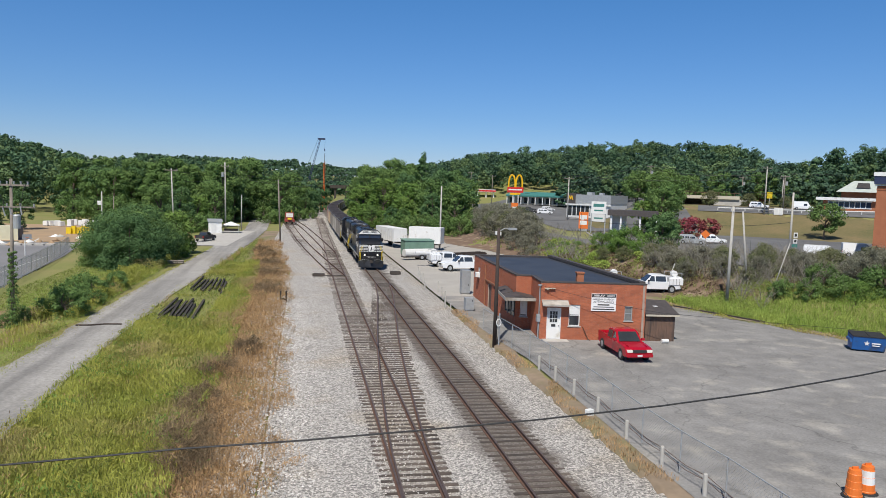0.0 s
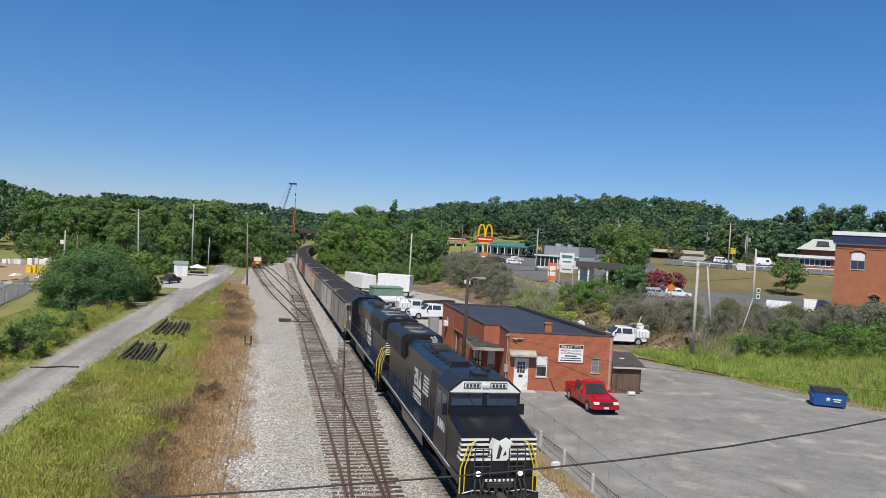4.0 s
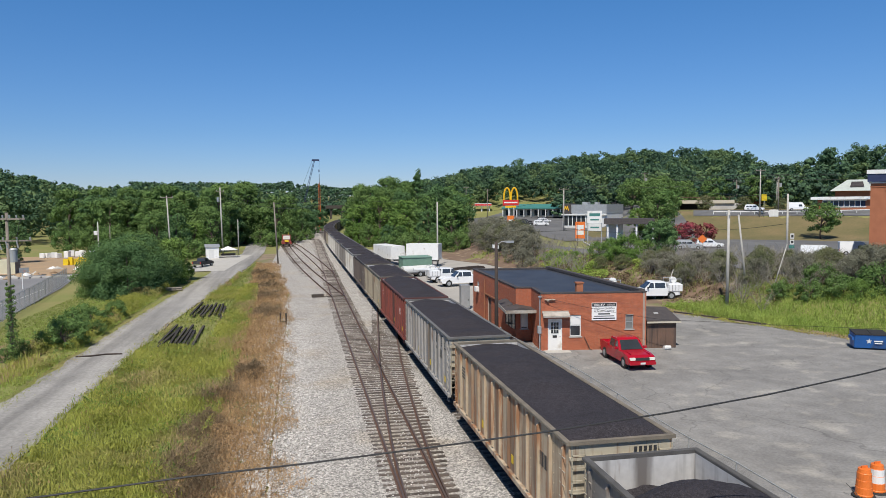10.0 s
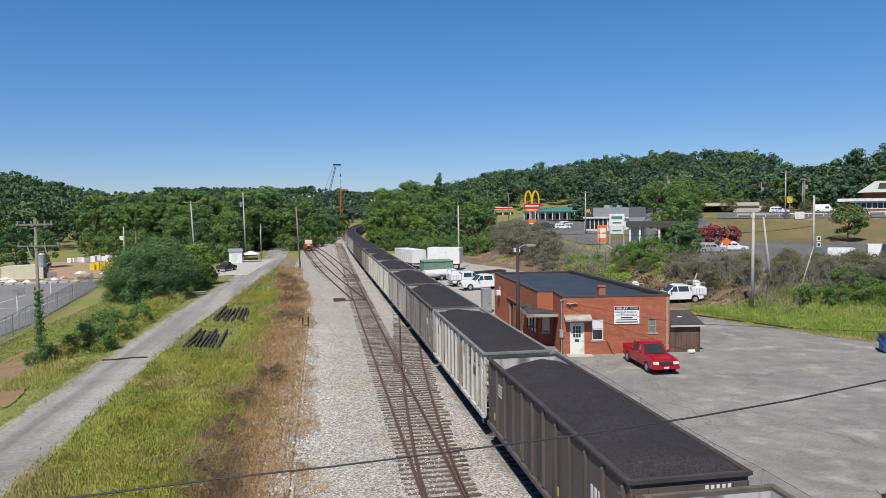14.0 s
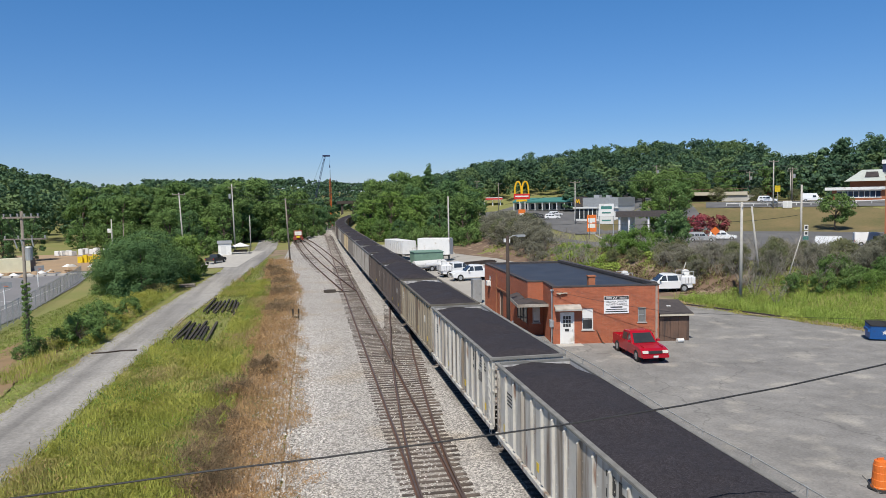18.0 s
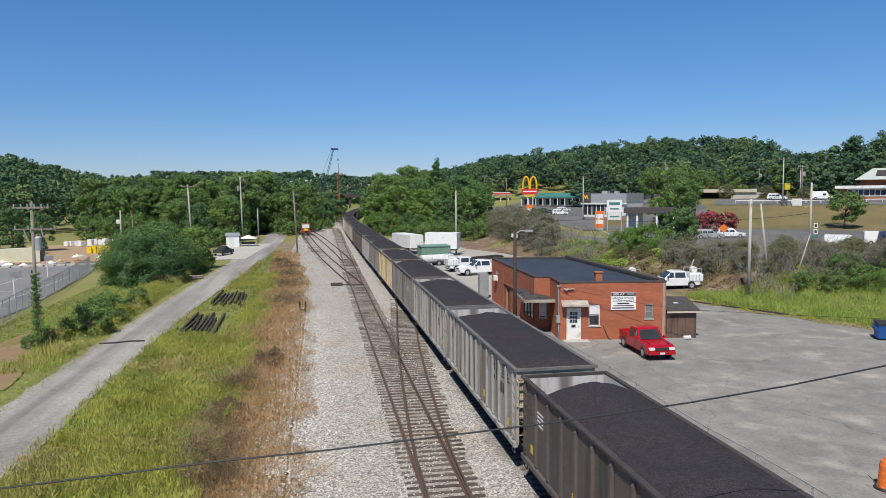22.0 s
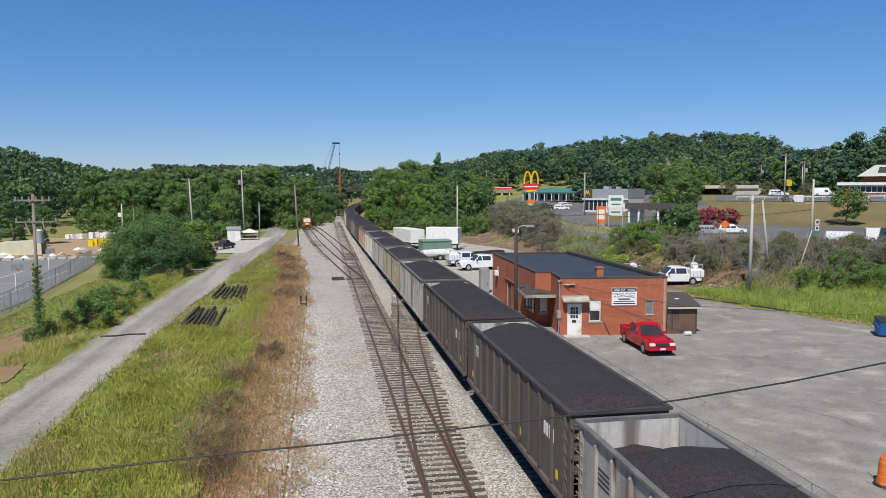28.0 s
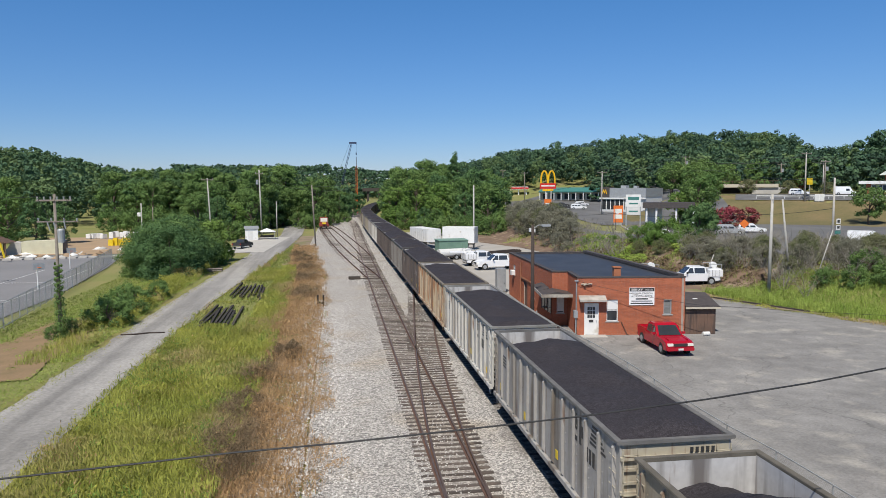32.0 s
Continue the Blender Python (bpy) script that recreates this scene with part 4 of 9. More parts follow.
def coal_load(drop, seed):
    """The heap: level with the rim along the sides, mounded in the middle, falling off towards the trailing end."""
    b = B()
    rows = []
    n = 64
    for i in range(n + 1):
        y = -HALF + 0.07 + (2 * HALF - 0.14) * i / n
        u = i / n
        slump = drop * smooth01((u - 0.80 - 0.02 * math.sin(seed * 3)) / 0.18)
        hump = 0.20 + 0.10 * math.sin(u * 9 + seed) + 0.06 * math.sin(u * 23 + seed * 2)
        row = []
        for j in range(17):
            x = -1.49 + 2.98 * j / 16
            e = abs(x) / 1.49
            z = TOP + 0.02 + hump * (1 - e**1.7) * smooth01(u / 0.05) - slump * (1 + 0.2 * e) - 0.10 * smooth01((0.03 - u) / 0.03)
            z += (0.08 * noise.noise((x * 0.9 + seed * 7, y * 0.9, seed)) + 0.045 * noise.noise((x * 2.6, y * 2.6, seed)) + 0.02 * noise.noise((x * 7, y * 7, seed))) * (1 - 0.75 * e**3)
            row.append((x, y, z))
        rows.append(row)
    return b.sheet(rows)


def hopper(paint, drop, seed, ribs=14, endpaint=None, marks="ink"):
    car = thing("coal_car", "coal", "hopper car", group="cars of the coal train")
    b = B()
    t = 0.06
    for s in (-1, 1):
        x0, x1 = (HW - t, HW) if s > 0 else (-HW, -HW + t)
        b.box(x0, x1, -HALF, HALF, SILL, TOP)
    part("body", b, [paint], car)
    ins = B()
    for s in (-1, 1):
        ins.add([(s * (HW - t - 0.004), -HALF, 1.5), (s * (HW - t - 0.004), HALF, 1.5), (s * (HW - t - 0.004), HALF, TOP), (s * (HW - t - 0.004), -HALF, TOP)], [(0, 1, 2, 3)])
    ins.add([(-HW + t, HALF - t - 0.004, 1.6), (HW - t, HALF - t - 0.004, 1.6), (HW - t, HALF - t - 0.004, TOP), (-HW + t, HALF - t - 0.004, TOP)], [(0, 1, 2, 3)])
    part("lining", ins, "inside", car, "scratched bare steel lining")
    for s in (-1, 1):
        e = part("end_wall", B().box(-HW + t, HW - t, s * HALF - (t if s > 0 else 0), s * HALF + (t if s < 0 else 0), 1.75, TOP)
                 .add([(-1.3, s * HALF, 1.75), (1.3, s * HALF, 1.75), (1.3, s * (HALF - 1.9), 0.95), (-1.3, s * (HALF - 1.9), 0.95)], [(0, 1, 2, 3)]), endpaint or paint, car)
        part("end_beam", B().box(-HW, HW, min(s * HALF, s * HALF + s * 0.1), max(s * HALF, s * HALF + s * 0.1), 3.28, 3.36)
             .box(-HW, HW, min(s * HALF, s * HALF + s * 0.08), max(s * HALF, s * HALF + s * 0.08), 2.35, 2.43), endpaint or paint, e)
        for xx in (-0.55, 0.55):
            part("end_post", B().box(xx - 0.05, xx + 0.05, min(s * HALF, s * HALF + s * 0.09), max(s * HALF, s * HALF + s * 0.09), 2.43, 3.28), endpaint or paint, e)
        nb = B()
        for i in range(5):
            nb.box(0.35 + i * 0.15, 0.44 + i * 0.15, s * HALF + s * 0.1 - 0.005, s * HALF + s * 0.1 + 0.005, 3.42, 3.56)
        part("number_bars", nb, marks, e)["kind"] = "stuff"
        for xx in (-HW + 0.04, HW - 0.46):
            lad = B()
            for r in range(7):
                lad.box(xx, xx + 0.42, s * HALF + s * 0.10 - 0.02, s * HALF + s * 0.10 + 0.02, 1.25 + r * 0.36, 1.28 + r * 0.36)
            for xr in (xx, xx + 0.39):
                lad.box(xr, xr + 0.03, s * HALF + s * 0.10 - 0.02, s * HALF + s * 0.10 + 0.02, 0.9, 3.6)
            part("ladder", lad, endpaint or paint, car)
        for sx in (-1, 1):
            gr = B()
            for r in range(6):
                gr.tube((sx * (HW + 0.09), s * (HALF - 0.28) - 0.22, 1.3 + r * 0.4), (sx * (HW + 0.09), s * (HALF - 0.28) + 0.22, 1.3 + r * 0.4), 0.014, None, 4)
            part("grab_irons", gr, endpaint or paint, car)["kind"] = "stuff"
        part("coupler", B().box(-0.14, 0.14, min(s * (HALF - 0.3), s * (HALF + 0.42)), max(s * (HALF - 0.3), s * (HALF + 0.42)), 0.72, 0.98, c=0.04)
             .box(-0.2, 0.2, min(s * (HALF + 0.28), s * (HALF + 0.42)), max(s * (HALF + 0.28), s * (HALF + 0.42)), 0.68, 1.02), "under", car)
        truck_assembly(car, s * (HALF - 1.75))
    for s in (-1, 1):
        for i in range(ribs):
            y = -HALF + 0.32 + (2 * HALF - 0.64) * i / (ribs - 1)
            part("side_post", B().prism([(HW, SILL + 0.05), (HW + 0.10, SILL + 0.18), (HW + 0.10, TOP - 0.25), (HW, TOP - 0.14)] if s > 0 else
                                        [(-HW, SILL + 0.05), (-HW, TOP - 0.14), (-HW - 0.10, TOP - 0.25), (-HW - 0.10, SILL + 0.18)], y - 0.05, y + 0.05), paint, car)
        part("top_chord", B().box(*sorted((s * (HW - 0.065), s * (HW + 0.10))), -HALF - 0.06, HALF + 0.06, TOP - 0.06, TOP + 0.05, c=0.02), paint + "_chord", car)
        part("side_sill", B().box(*sorted((s * (HW - 0.06), s * (HW + 0.12))), -HALF, HALF, SILL - 0.14, SILL + 0.05, c=0.015), paint, car)
        mk = B()
        for i in range(4):
            y = -HALF + 1.1 + i * (2 * HALF - 2.2) / 3
            mk.box(*sorted((s * (HW + 0.001), s * (HW + 0.012))), y, y + 0.22, 1.25, 1.55)
        part("reflector_patches", mk, "yellow", car, "yellow reflector patches")["kind"] = "stuff"
        nm = B()
        for i in range(4):
            y = -HALF + 1.55 + i * 0.28
            nm.box(*sorted((s * (HW + 0.001), s * (HW + 0.010))), y, y + 0.18, 2.3, 2.75)
            nm.box(*sorted((s * (HW + 0.001), s * (HW + 0.010))), HALF - 2.3 + i * 0.0, HALF - 1.25, 2.5 + i * 0.14, 2.56 + i * 0.14)
        part("marking_bars", nm, marks, car)["kind"] = "stuff"
        rv = B()
        for i in range(ribs - 1):
            yc = -HALF + 0.32 + (2 * HALF - 0.64) * (i + 0.5) / (ribs - 1)
            for q in range(8):
                z_ = 1.2 + q * 0.31
                for dy in (-0.36, 0.36):
                    rv.box(*sorted((s * HW, s * (HW + 0.012))), yc + dy - 0.022, yc + dy + 0.022, z_, z_ + 0.044)
        part("riveting", rv, paint, car)["kind"] = "stuff"
        if paint in ("car_white", "car_pale"):
            lg = B()
            y_, x0_, x1_ = -HALF + 1.0, *sorted((s * (HW + 0.001), s * (HW + 0.009)))
            for i in range(5):
                lg.box(x0_, x1_, y_ + 0.12 * i, y_ + 1.25 - 0.05 * i, 2.95 + i * 0.13, 3.02 + i * 0.13)
            for a0, a1, z0_, z1_ in ((1.5, 1.68, 2.6, 3.45), (1.68, 1.98, 2.85, 3.2), (1.98, 2.16, 2.6, 3.45), (2.4, 2.95, 3.3, 3.45), (2.35, 2.55, 3.0, 3.3), (2.4, 2.9, 2.95, 3.1), (2.75, 2.95, 2.75, 2.98), (2.35, 2.9, 2.6, 2.75)):
                lg.box(x0_, x1_, y_ + a0, y_ + a1, z0_, z1_)
            part("side_mark", lg, marks, car, "black stripes and block mark")
    for s in (-1, 1):
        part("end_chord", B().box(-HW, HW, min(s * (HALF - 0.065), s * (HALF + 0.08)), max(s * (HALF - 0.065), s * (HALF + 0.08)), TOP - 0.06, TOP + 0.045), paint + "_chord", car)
    part("floor_sill", B().box(-0.2, 0.2, -HALF + 0.2, HALF - 0.2, 0.72, 1.0), "under", car)
    for y0 in (-3.9, -1.3, 1.3):                     # the discharge bays between the bogies
        bay = B()
        bay.add([(-1.5, y0, 1.0), (1.5, y0, 1.0), (1.5, y0 + 2.6, 1.0), (-1.5, y0 + 2.6, 1.0), (-1.2, y0 + 0.8, 0.3), (1.2, y0 + 0.8, 0.3), (1.2, y0 + 1.8, 0.3), (-1.2, y0 + 1.8, 0.3)],
                [(0, 4, 7, 3), (1, 2, 6, 5), (0, 1, 5, 4), (3, 7, 6, 2), (4, 5, 6, 7)])
        bay.box(-1.3, 1.3, y0 + 0.74, y0 + 0.84, 0.26, 0.38)
        part("discharge_bay", bay, "under", car)
    for s in (-1, 1):
        part("brake_pipe", B().path([(s * 1.2, -HALF + 0.4, 0.9), (s * 1.2, -4.2, 0.78), (s * 1.2, 4.2, 0.78), (s * 1.2, HALF - 0.4, 0.9)], 0.04, 5), "under", car)
        for e in (-1, 1):
            part("stirrup", B().path([(s * (HW + 0.02), e * (HALF - 0.15), 0.86), (s * (HW + 0.02), e * (HALF - 0.15), 0.5), (s * (HW + 0.02), e * (HALF - 0.5), 0.5), (s * (HW + 0.02), e * (HALF - 0.5), 0.86)], 0.022, 5), paint, car)
    part("coal", coal_load(drop, seed), "coal", car, "black coal load", smooth=True)
    return car


PAINTS = {  # paint, words, end paint, colour of the marks
    "grey": ("car_grey", "weathered grey coal car with ribbed sides, loaded", "end_cream", "white"),
    "pale": ("car_pale", "pale grey coal car with ribbed sides, loaded", "end_cream", "ink"),
    "white": ("car_white", "dirty white coal car with black markings, loaded", None, "ink"),
    "beige": ("car_beige", "beige weathered coal car with tall ribs, loaded", "end_cream", "white"),
    "brown": ("car_brown", "dark brown coal car with white markings, loaded", None, "white"),
    "rust": ("car_rust", "rust-streaked tan coal car, loaded with coal", "end_cream", "ink"),
    "red": ("car_red", "oxide-red coal car with white markings, loaded", None, "white"),
    "cream": ("car_cream", "cream and rust coal car with black markings, loaded", "end_cream", "ink"),
}
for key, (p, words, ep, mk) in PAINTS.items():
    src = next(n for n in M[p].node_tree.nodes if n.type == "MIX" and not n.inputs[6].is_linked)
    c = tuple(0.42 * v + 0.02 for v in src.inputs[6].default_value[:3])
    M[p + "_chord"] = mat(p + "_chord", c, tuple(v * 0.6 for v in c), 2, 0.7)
ORDER = {9: "grey", 10: "pale", 11: "grey", 12: "rust", 13: "pale", 14: "red", 15: "beige", 16: "brown", 17: "white", 18: "grey", 19: "pale", 20: "white", 21: "white", 22: "beige",
         23: "brown", 24: "brown", 25: "pale", 26: "pale", 27: "grey", 28: "cream", 29: "grey", 30: "pale", 31: "brown", 32: "brown", 33: "pale", 34: "beige", 35: "pale", 36: "white",
         37: "rust", 38: "brown"}
SLIP = [(9, -0.8), (11, -0.75), (12, -0.4), (13, 0.1), (17, 0.3), (22, 0.3), (25, 0.6), (28, 0.0), (31, -0.6), (33, -0.5), (35, 0.1), (40, 0.2)]
SPEED, PITCH = 16.54, 15.75
CARS = []                                            # (thing, way of its middle along the line at 0 s)
SINK = pose(0, 900, -60)


def front_of_car(k):
    return -5.13 + PITCH * k + lerp(SLIP, k)


rng_car = random.Random(11)
kinds = {}
for key, (p, words, ep, mk) in PAINTS.items():
    for n, drop in enumerate((0.18, 0.95)):
        kinds[key, n] = (p, words, ep, mk, drop)
made_kinds = {}
DEEP = {22: 1, 23: 1, 31: 1, 33: 1, 34: 1, 29: 1, 36: 1, 10: 1, 14: 0, 16: 1, 18: 1, 19: 1, 24: 1, 25: 1, 26: 1, 27: 1, 30: 1, 32: 1, 35: 1, 12: 0, 17: 0, 20: 0, 21: 0, 28: 0, 11: 1, 15: 1}
for k in range(9, 62):
    key = ORDER.get(k) or rng_car.choice(["grey", "grey", "pale", "brown", "beige", "white", "rust"])
    n = DEEP.get(k, rng_car.randrange(2))
    mid = front_of_car(k) + PITCH / 2
    if (key, n) not in made_kinds:
        p, words, ep, mk, drop = kinds[key, n]
        made_kinds[key, n] = tagged(hopper(p, drop, len(made_kinds) + 1, 14 if key != "brown" else 12, ep, mk), words)
        CARS.append((made_kinds[key, n], mid))
    else:
        CARS.append((copy_thing(made_kinds[key, n], Matrix()), mid))


def locomotive(cab_first):
    """A six-axle diesel locomotive, its leading end at y = 0, 22.2 m long; hood or cab leading."""
    L = 22.2
    words = "black diesel locomotive with white nose stripes and wide cab" if cab_first else "black diesel locomotive running hood first with white stripes"
    lo = thing("locomotive", words, "locomotive", group="locomotives of the train")
    part("frame", B().box(-1.52, 1.52, 0.7, L - 0.7, 1.22, 1.52, c=0.03).box(-0.6, 0.6, 0.6, L - 0.6, 0.95, 1.22), "loco", lo)
    for s in (-1, 1):
        part("sill_stripe", B().box(*sorted((s * 1.522, s * 1.53)), 2.2, L - 2.2, 1.42, 1.48), "white", lo, "white sill stripe")
    part("fuel_tank", B().prism([(-1.3, 0.45), (-0.9, 0.25), (0.9, 0.25), (1.3, 0.45), (1.4, 1.2), (-1.4, 1.2)], 8.2, 13.8), "loco", lo)
    truck_assembly(lo, 4.3, 3, 3.7, 1.1)
    truck_assembly(lo, L - 4.3, 3, 3.7, 1.1)

    def Y(y0, y1):
        return (y0, y1) if cab_first else (L - y1, L - y0)

    def bx(b, x0, x1, y0, y1, z0, z1, k=0, c=0.0):
        a, e = Y(y0, y1)
        return b.box(x0, x1, a, e, z0, z1, k, None, c)

    def pr(b, prof, y0, y1, k=0):
        a, e = Y(y0, y1)
        return b.prism(prof, a, e, k)

    def fy(y):
        return y if cab_first else L - y

    for e in (0, 1):
        f = (lambda v: v) if e == 0 else (lambda v: L - v)
        pl = part("pilot", B().box(-1.5, 1.5, min(f(0.55), f(0.75)), max(f(0.55), f(0.75)), 0.7, 1.52), "loco", lo)
        part("snow_plough", B().add([(-1.6, f(0.5), 0.95), (0, f(0.2), 0.95), (1.6, f(0.5), 0.95), (1.6, f(0.42), 0.12), (0, f(0.0), 0.12), (-1.6, f(0.42), 0.12),
                                     (-1.6, f(0.6), 0.95), (1.6, f(0.6), 0.95), (1.6, f(0.6), 0.12), (-1.6, f(0.6), 0.12)],
                                    [(0, 5, 4, 1), (1, 4, 3, 2), (0, 1, 2, 7, 6), (2, 3, 8, 7), (5, 0, 6, 9), (3, 4, 5, 9, 8)]), "locotop", pl)
        part("coupler", B().box(-0.16, 0.16, min(f(-0.15), f(0.6)), max(f(-0.15), f(0.6)), 0.72, 1.02, c=0.05), "under", pl)
        hs = B()
        for xx in (-1.1, -0.95, -0.75, -0.6, 0.55, 0.7, 0.85, 1.05):
            hs.path([(xx, f(0.5), 1.15), (xx, f(0.3), 0.9), (xx * 0.8, f(0.28), 0.6), (xx * 0.6, f(0.45), 0.75)], 0.035)
        part("air_hose", hs, "black", pl)
        for s in (-1, 1):
            st = B()
            for r in range(4):
                st.box(*sorted((s * 1.02, s * 1.55)), min(f(0.62), f(0.95 + 0.0)), max(f(0.62), f(0.95)), 0.35 + r * 0.3, 0.39 + r * 0.3)
            part("steps", st, "loco", lo)
            part("handrail", B().path([(s * 1.52, f(0.58), 0.75), (s * 1.52, f(0.58), 1.9), (s * 1.25, f(0.6), 2.75), (s * 0.95, f(0.64), 2.9)], 0.028)
                 .path([(s * 1.36, f(0.56), 1.0), (s * 1.36, f(0.56), 1.95), (s * 1.12, f(0.58), 2.7)], 0.026), "yellow", lo, "yellow end handrail")
    for s in (-1, 1):
        rl = B().path([(s * 1.47, 2.0, 2.48), (s * 1.47, L - 2.0, 2.48)], 0.018)
        for i in range(10):
            yy = 2.0 + (L - 4.0) * i / 9
            rl.tube((s * 1.47, yy, 1.5), (s * 1.47, yy, 2.48), 0.018)
        part("side_rail", rl, "loco", lo)
    hz = 4.60
    HE = 20.9 if cab_first else 21.6
    away = 0.0 if cab_first else 2.0                # the second engine carries its marks further from the cab
    # long hood
    hood = B()
    pr(hood, [(-0.98, 1.52), (0.98, 1.52), (0.98, hz - 0.3), (0.72, hz), (-0.72, hz), (-0.98, hz - 0.3)], 5.2, HE)
    hd = part("hood", hood, "loco", lo)
    fl = B()
    pr(fl, [(-0.98, 3.3), (-1.24, 3.5), (-1.24, hz - 0.06), (-1.12, hz + 0.12), (-0.9, hz + 0.2), (0.9, hz + 0.2), (1.12, hz + 0.12), (1.24, hz - 0.06), (1.24, 3.5), (0.98, 3.3)], 15.2 if not cab_first else 15.6, HE)
    part("radiator", fl, "locotop", hd, "flared radiator section")
    top = B()
    pr(top, [(-0.5, hz), (0.5, hz), (0.42, hz + 0.16), (-0.42, hz + 0.16)], 7.0, 9.6)
    pr(top, [(-0.7, hz), (0.7, hz), (0.6, hz + 0.1), (-0.6, hz + 0.1)], 10.2, 12.6)
    part("exhaust_hatch", top, "locotop", hd)
    for i in range(3):
        yy = fy(17.35 + i * 1.75) if not cab_first else fy(16.9 + i * 1.5)
        fn = part("radiator_fan", B().tube((0, yy, hz + 0.2), (0, yy, hz + 0.30), 0.74 if not cab_first else 0.6, 0.70 if not cab_first else 0.58, 24), "greyfan" if i < 2 else "locotop", hd, "round radiator fan")
        g = B()
        for q in range(10):
            g.tube((-0.66 * math.cos(q * math.pi / 10), yy - 0.66 * math.sin(q * math.pi / 10), hz + 0.315), (0.66 * math.cos(q * math.pi / 10), yy + 0.66 * math.sin(q * math.pi / 10), hz + 0.315), 0.009, None, 4)
        g.tube((0, yy, hz + 0.28), (0, yy, hz + 0.34), 0.22, None, 16)
        part("fan_guard", g, "ink", fn)
    for i in range(9):
        yy = 5.9 + i * 1.12
        part("hood_seam", bx(B(), -0.71, 0.71, yy, yy + 0.05, hz, hz + 0.025), "locotop", hd)
    for s in (-1, 1):
        for i in range(3):
            gr = B()
            y0 = 15.9 + i * 1.65
            for q in range(9):
                bx(gr, *sorted((s * 1.24, s * 1.262)), y0, y0 + 1.45, 3.58 + q * 0.1, 3.63 + q * 0.1)
            part("radiator_grille", gr, "locotop", hd, "horizontal radiator louvres")["kind"] = "stuff"
        part("air_intake", bx(B(), *sorted((s * 0.98, s * 1.03)), 6.0, 8.4, 3.3, 4.15), "under", hd)
        part("roof_rail", B().path([(s * 0.66, fy(6.2), hz + 0.02), (s * 0.66, fy(6.2), hz + 0.12), (s * 0.66, fy(14.6), hz + 0.12), (s * 0.66, fy(14.6), hz + 0.02)], 0.015, 5), "locotop", hd)
        for i in range(4):
            yq = fy(6.4 + i * 2.6)
            part("lifting_eye", B().path([(s * 0.6, yq - 0.06, hz), (s * 0.6, yq - 0.04, hz + 0.09), (s * 0.6, yq + 0.04, hz + 0.09), (s * 0.6, yq + 0.06, hz)], 0.018, 5), "locotop", hd)
    part("exhaust_stack", bx(bx(B(), -0.42, 0.42, 11.0, 11.7, hz + 0.1, hz + 0.3, 0, 0.03), -0.32, 0.32, 11.1, 11.6, hz + 0.3, hz + 0.31), "under", hd, "rusty exhaust stack")
    part("horn", B().tube((0.3, fy(13.4), hz + 0.22), (0.3, fy(13.9), hz + 0.26), 0.03, 0.09, 10).tube((0.1, fy(13.4), hz + 0.22), (0.1, fy(13.8), hz + 0.26), 0.03, 0.08, 10).box(0.05, 0.35, min(fy(13.3), fy(13.4)), max(fy(13.3), fy(13.4)), hz, hz + 0.25), "greymetal", hd)
    dr = B()
    for s in (-1, 1):
        for i in range(14):
            bx(dr, *sorted((s * 0.98, s * 1.0)), 5.6 + i * 0.7, 6.2 + i * 0.7, 1.75, 3.0)
    part("hood_doors", dr, "loco", hd)
    # hood end with stripes
    ends = B()
    for i in range(6):
        a, e = sorted((fy(HE), fy(HE + 0.012)))
        ends.box(-0.96, 0.96, a, e, 2.35 + i * 0.15, 2.41 + i * 0.15)
    part("end_stripes", ends, "white", lo, "white stripes on the hood end")
    a, e = sorted((fy(HE), fy(HE + 0.1)))
    part("end_emblem", B().tube((0, a if not cab_first else e, 2.95), (0, a + 0.02 if not cab_first else e + 0.01, 2.95), 0.33, None, 20), "white", lo)
    # cab
    cabb = B()
    pr(cabb, [(-1.52, 1.52), (1.52, 1.52), (1.52, 4.22), (0.95, 4.68), (-0.95, 4.68), (-1.52, 4.22)], 2.95, 5.2)
    cb = part("cab", cabb, "loco", lo)
    part("cab_roof", pr(B(), [(-1.56, 4.21), (-0.97, 4.69), (0.97, 4.69), (1.56, 4.21), (1.56, 4.28), (0.99, 4.76), (-0.99, 4.76), (-1.56, 4.28)], 2.97, 5.25), "locotop", cb)
    part("brow", pr(B(), [(-1.5, 4.23), (1.5, 4.23), (0.94, 4.68), (-0.94, 4.68)], 2.915, 2.95), "white", cb, "white band over the windscreens")
    for s in (-1, 1):
        part("windscreen", bx(B(), *sorted((s * 0.10, s * 1.40)), 2.92, 2.95, 3.70, 4.18), "cabglass", cb, "cab windscreen")
        part("side_window", bx(B(), *sorted((s * 1.52, s * 1.535)), 3.25, 3.95, 3.2, 4.0), "cabglass", cb)
        part("side_window", bx(B(), *sorted((s * 1.52, s * 1.535)), 4.15, 4.85, 3.2, 4.0), "cabglass", cb)
        nbd = part("number_board", bx(B(), *sorted((s * 0.20, s * 0.92)), 2.89, 2.915, 4.40, 4.63), "ink", cb)
        part("number_panel", bx(B(), *sorted((s * 0.23, s * 0.89)), 2.88, 2.89, 4.43, 4.60), "fruit_board", nbd)
        nm = B()
        for i in range(4):
            bx(nm, *sorted((s * (0.28 + 0.15 * i), s * (0.38 + 0.15 * i))), 2.87, 2.88, 4.45, 4.58)
        part("number_bars", nm, "ink", nbd)
        part("headlamp", B().tube((s * 0.08, fy(2.915), 4.5), (s * 0.08, fy(2.86), 4.5), 0.075, None, 12), "fruit_board", cb)
        part("mirror", bx(B(), *sorted((s * 1.54, s * 1.75)), 3.0, 3.06, 3.3, 3.75), "loco", cb)
    ns = B()
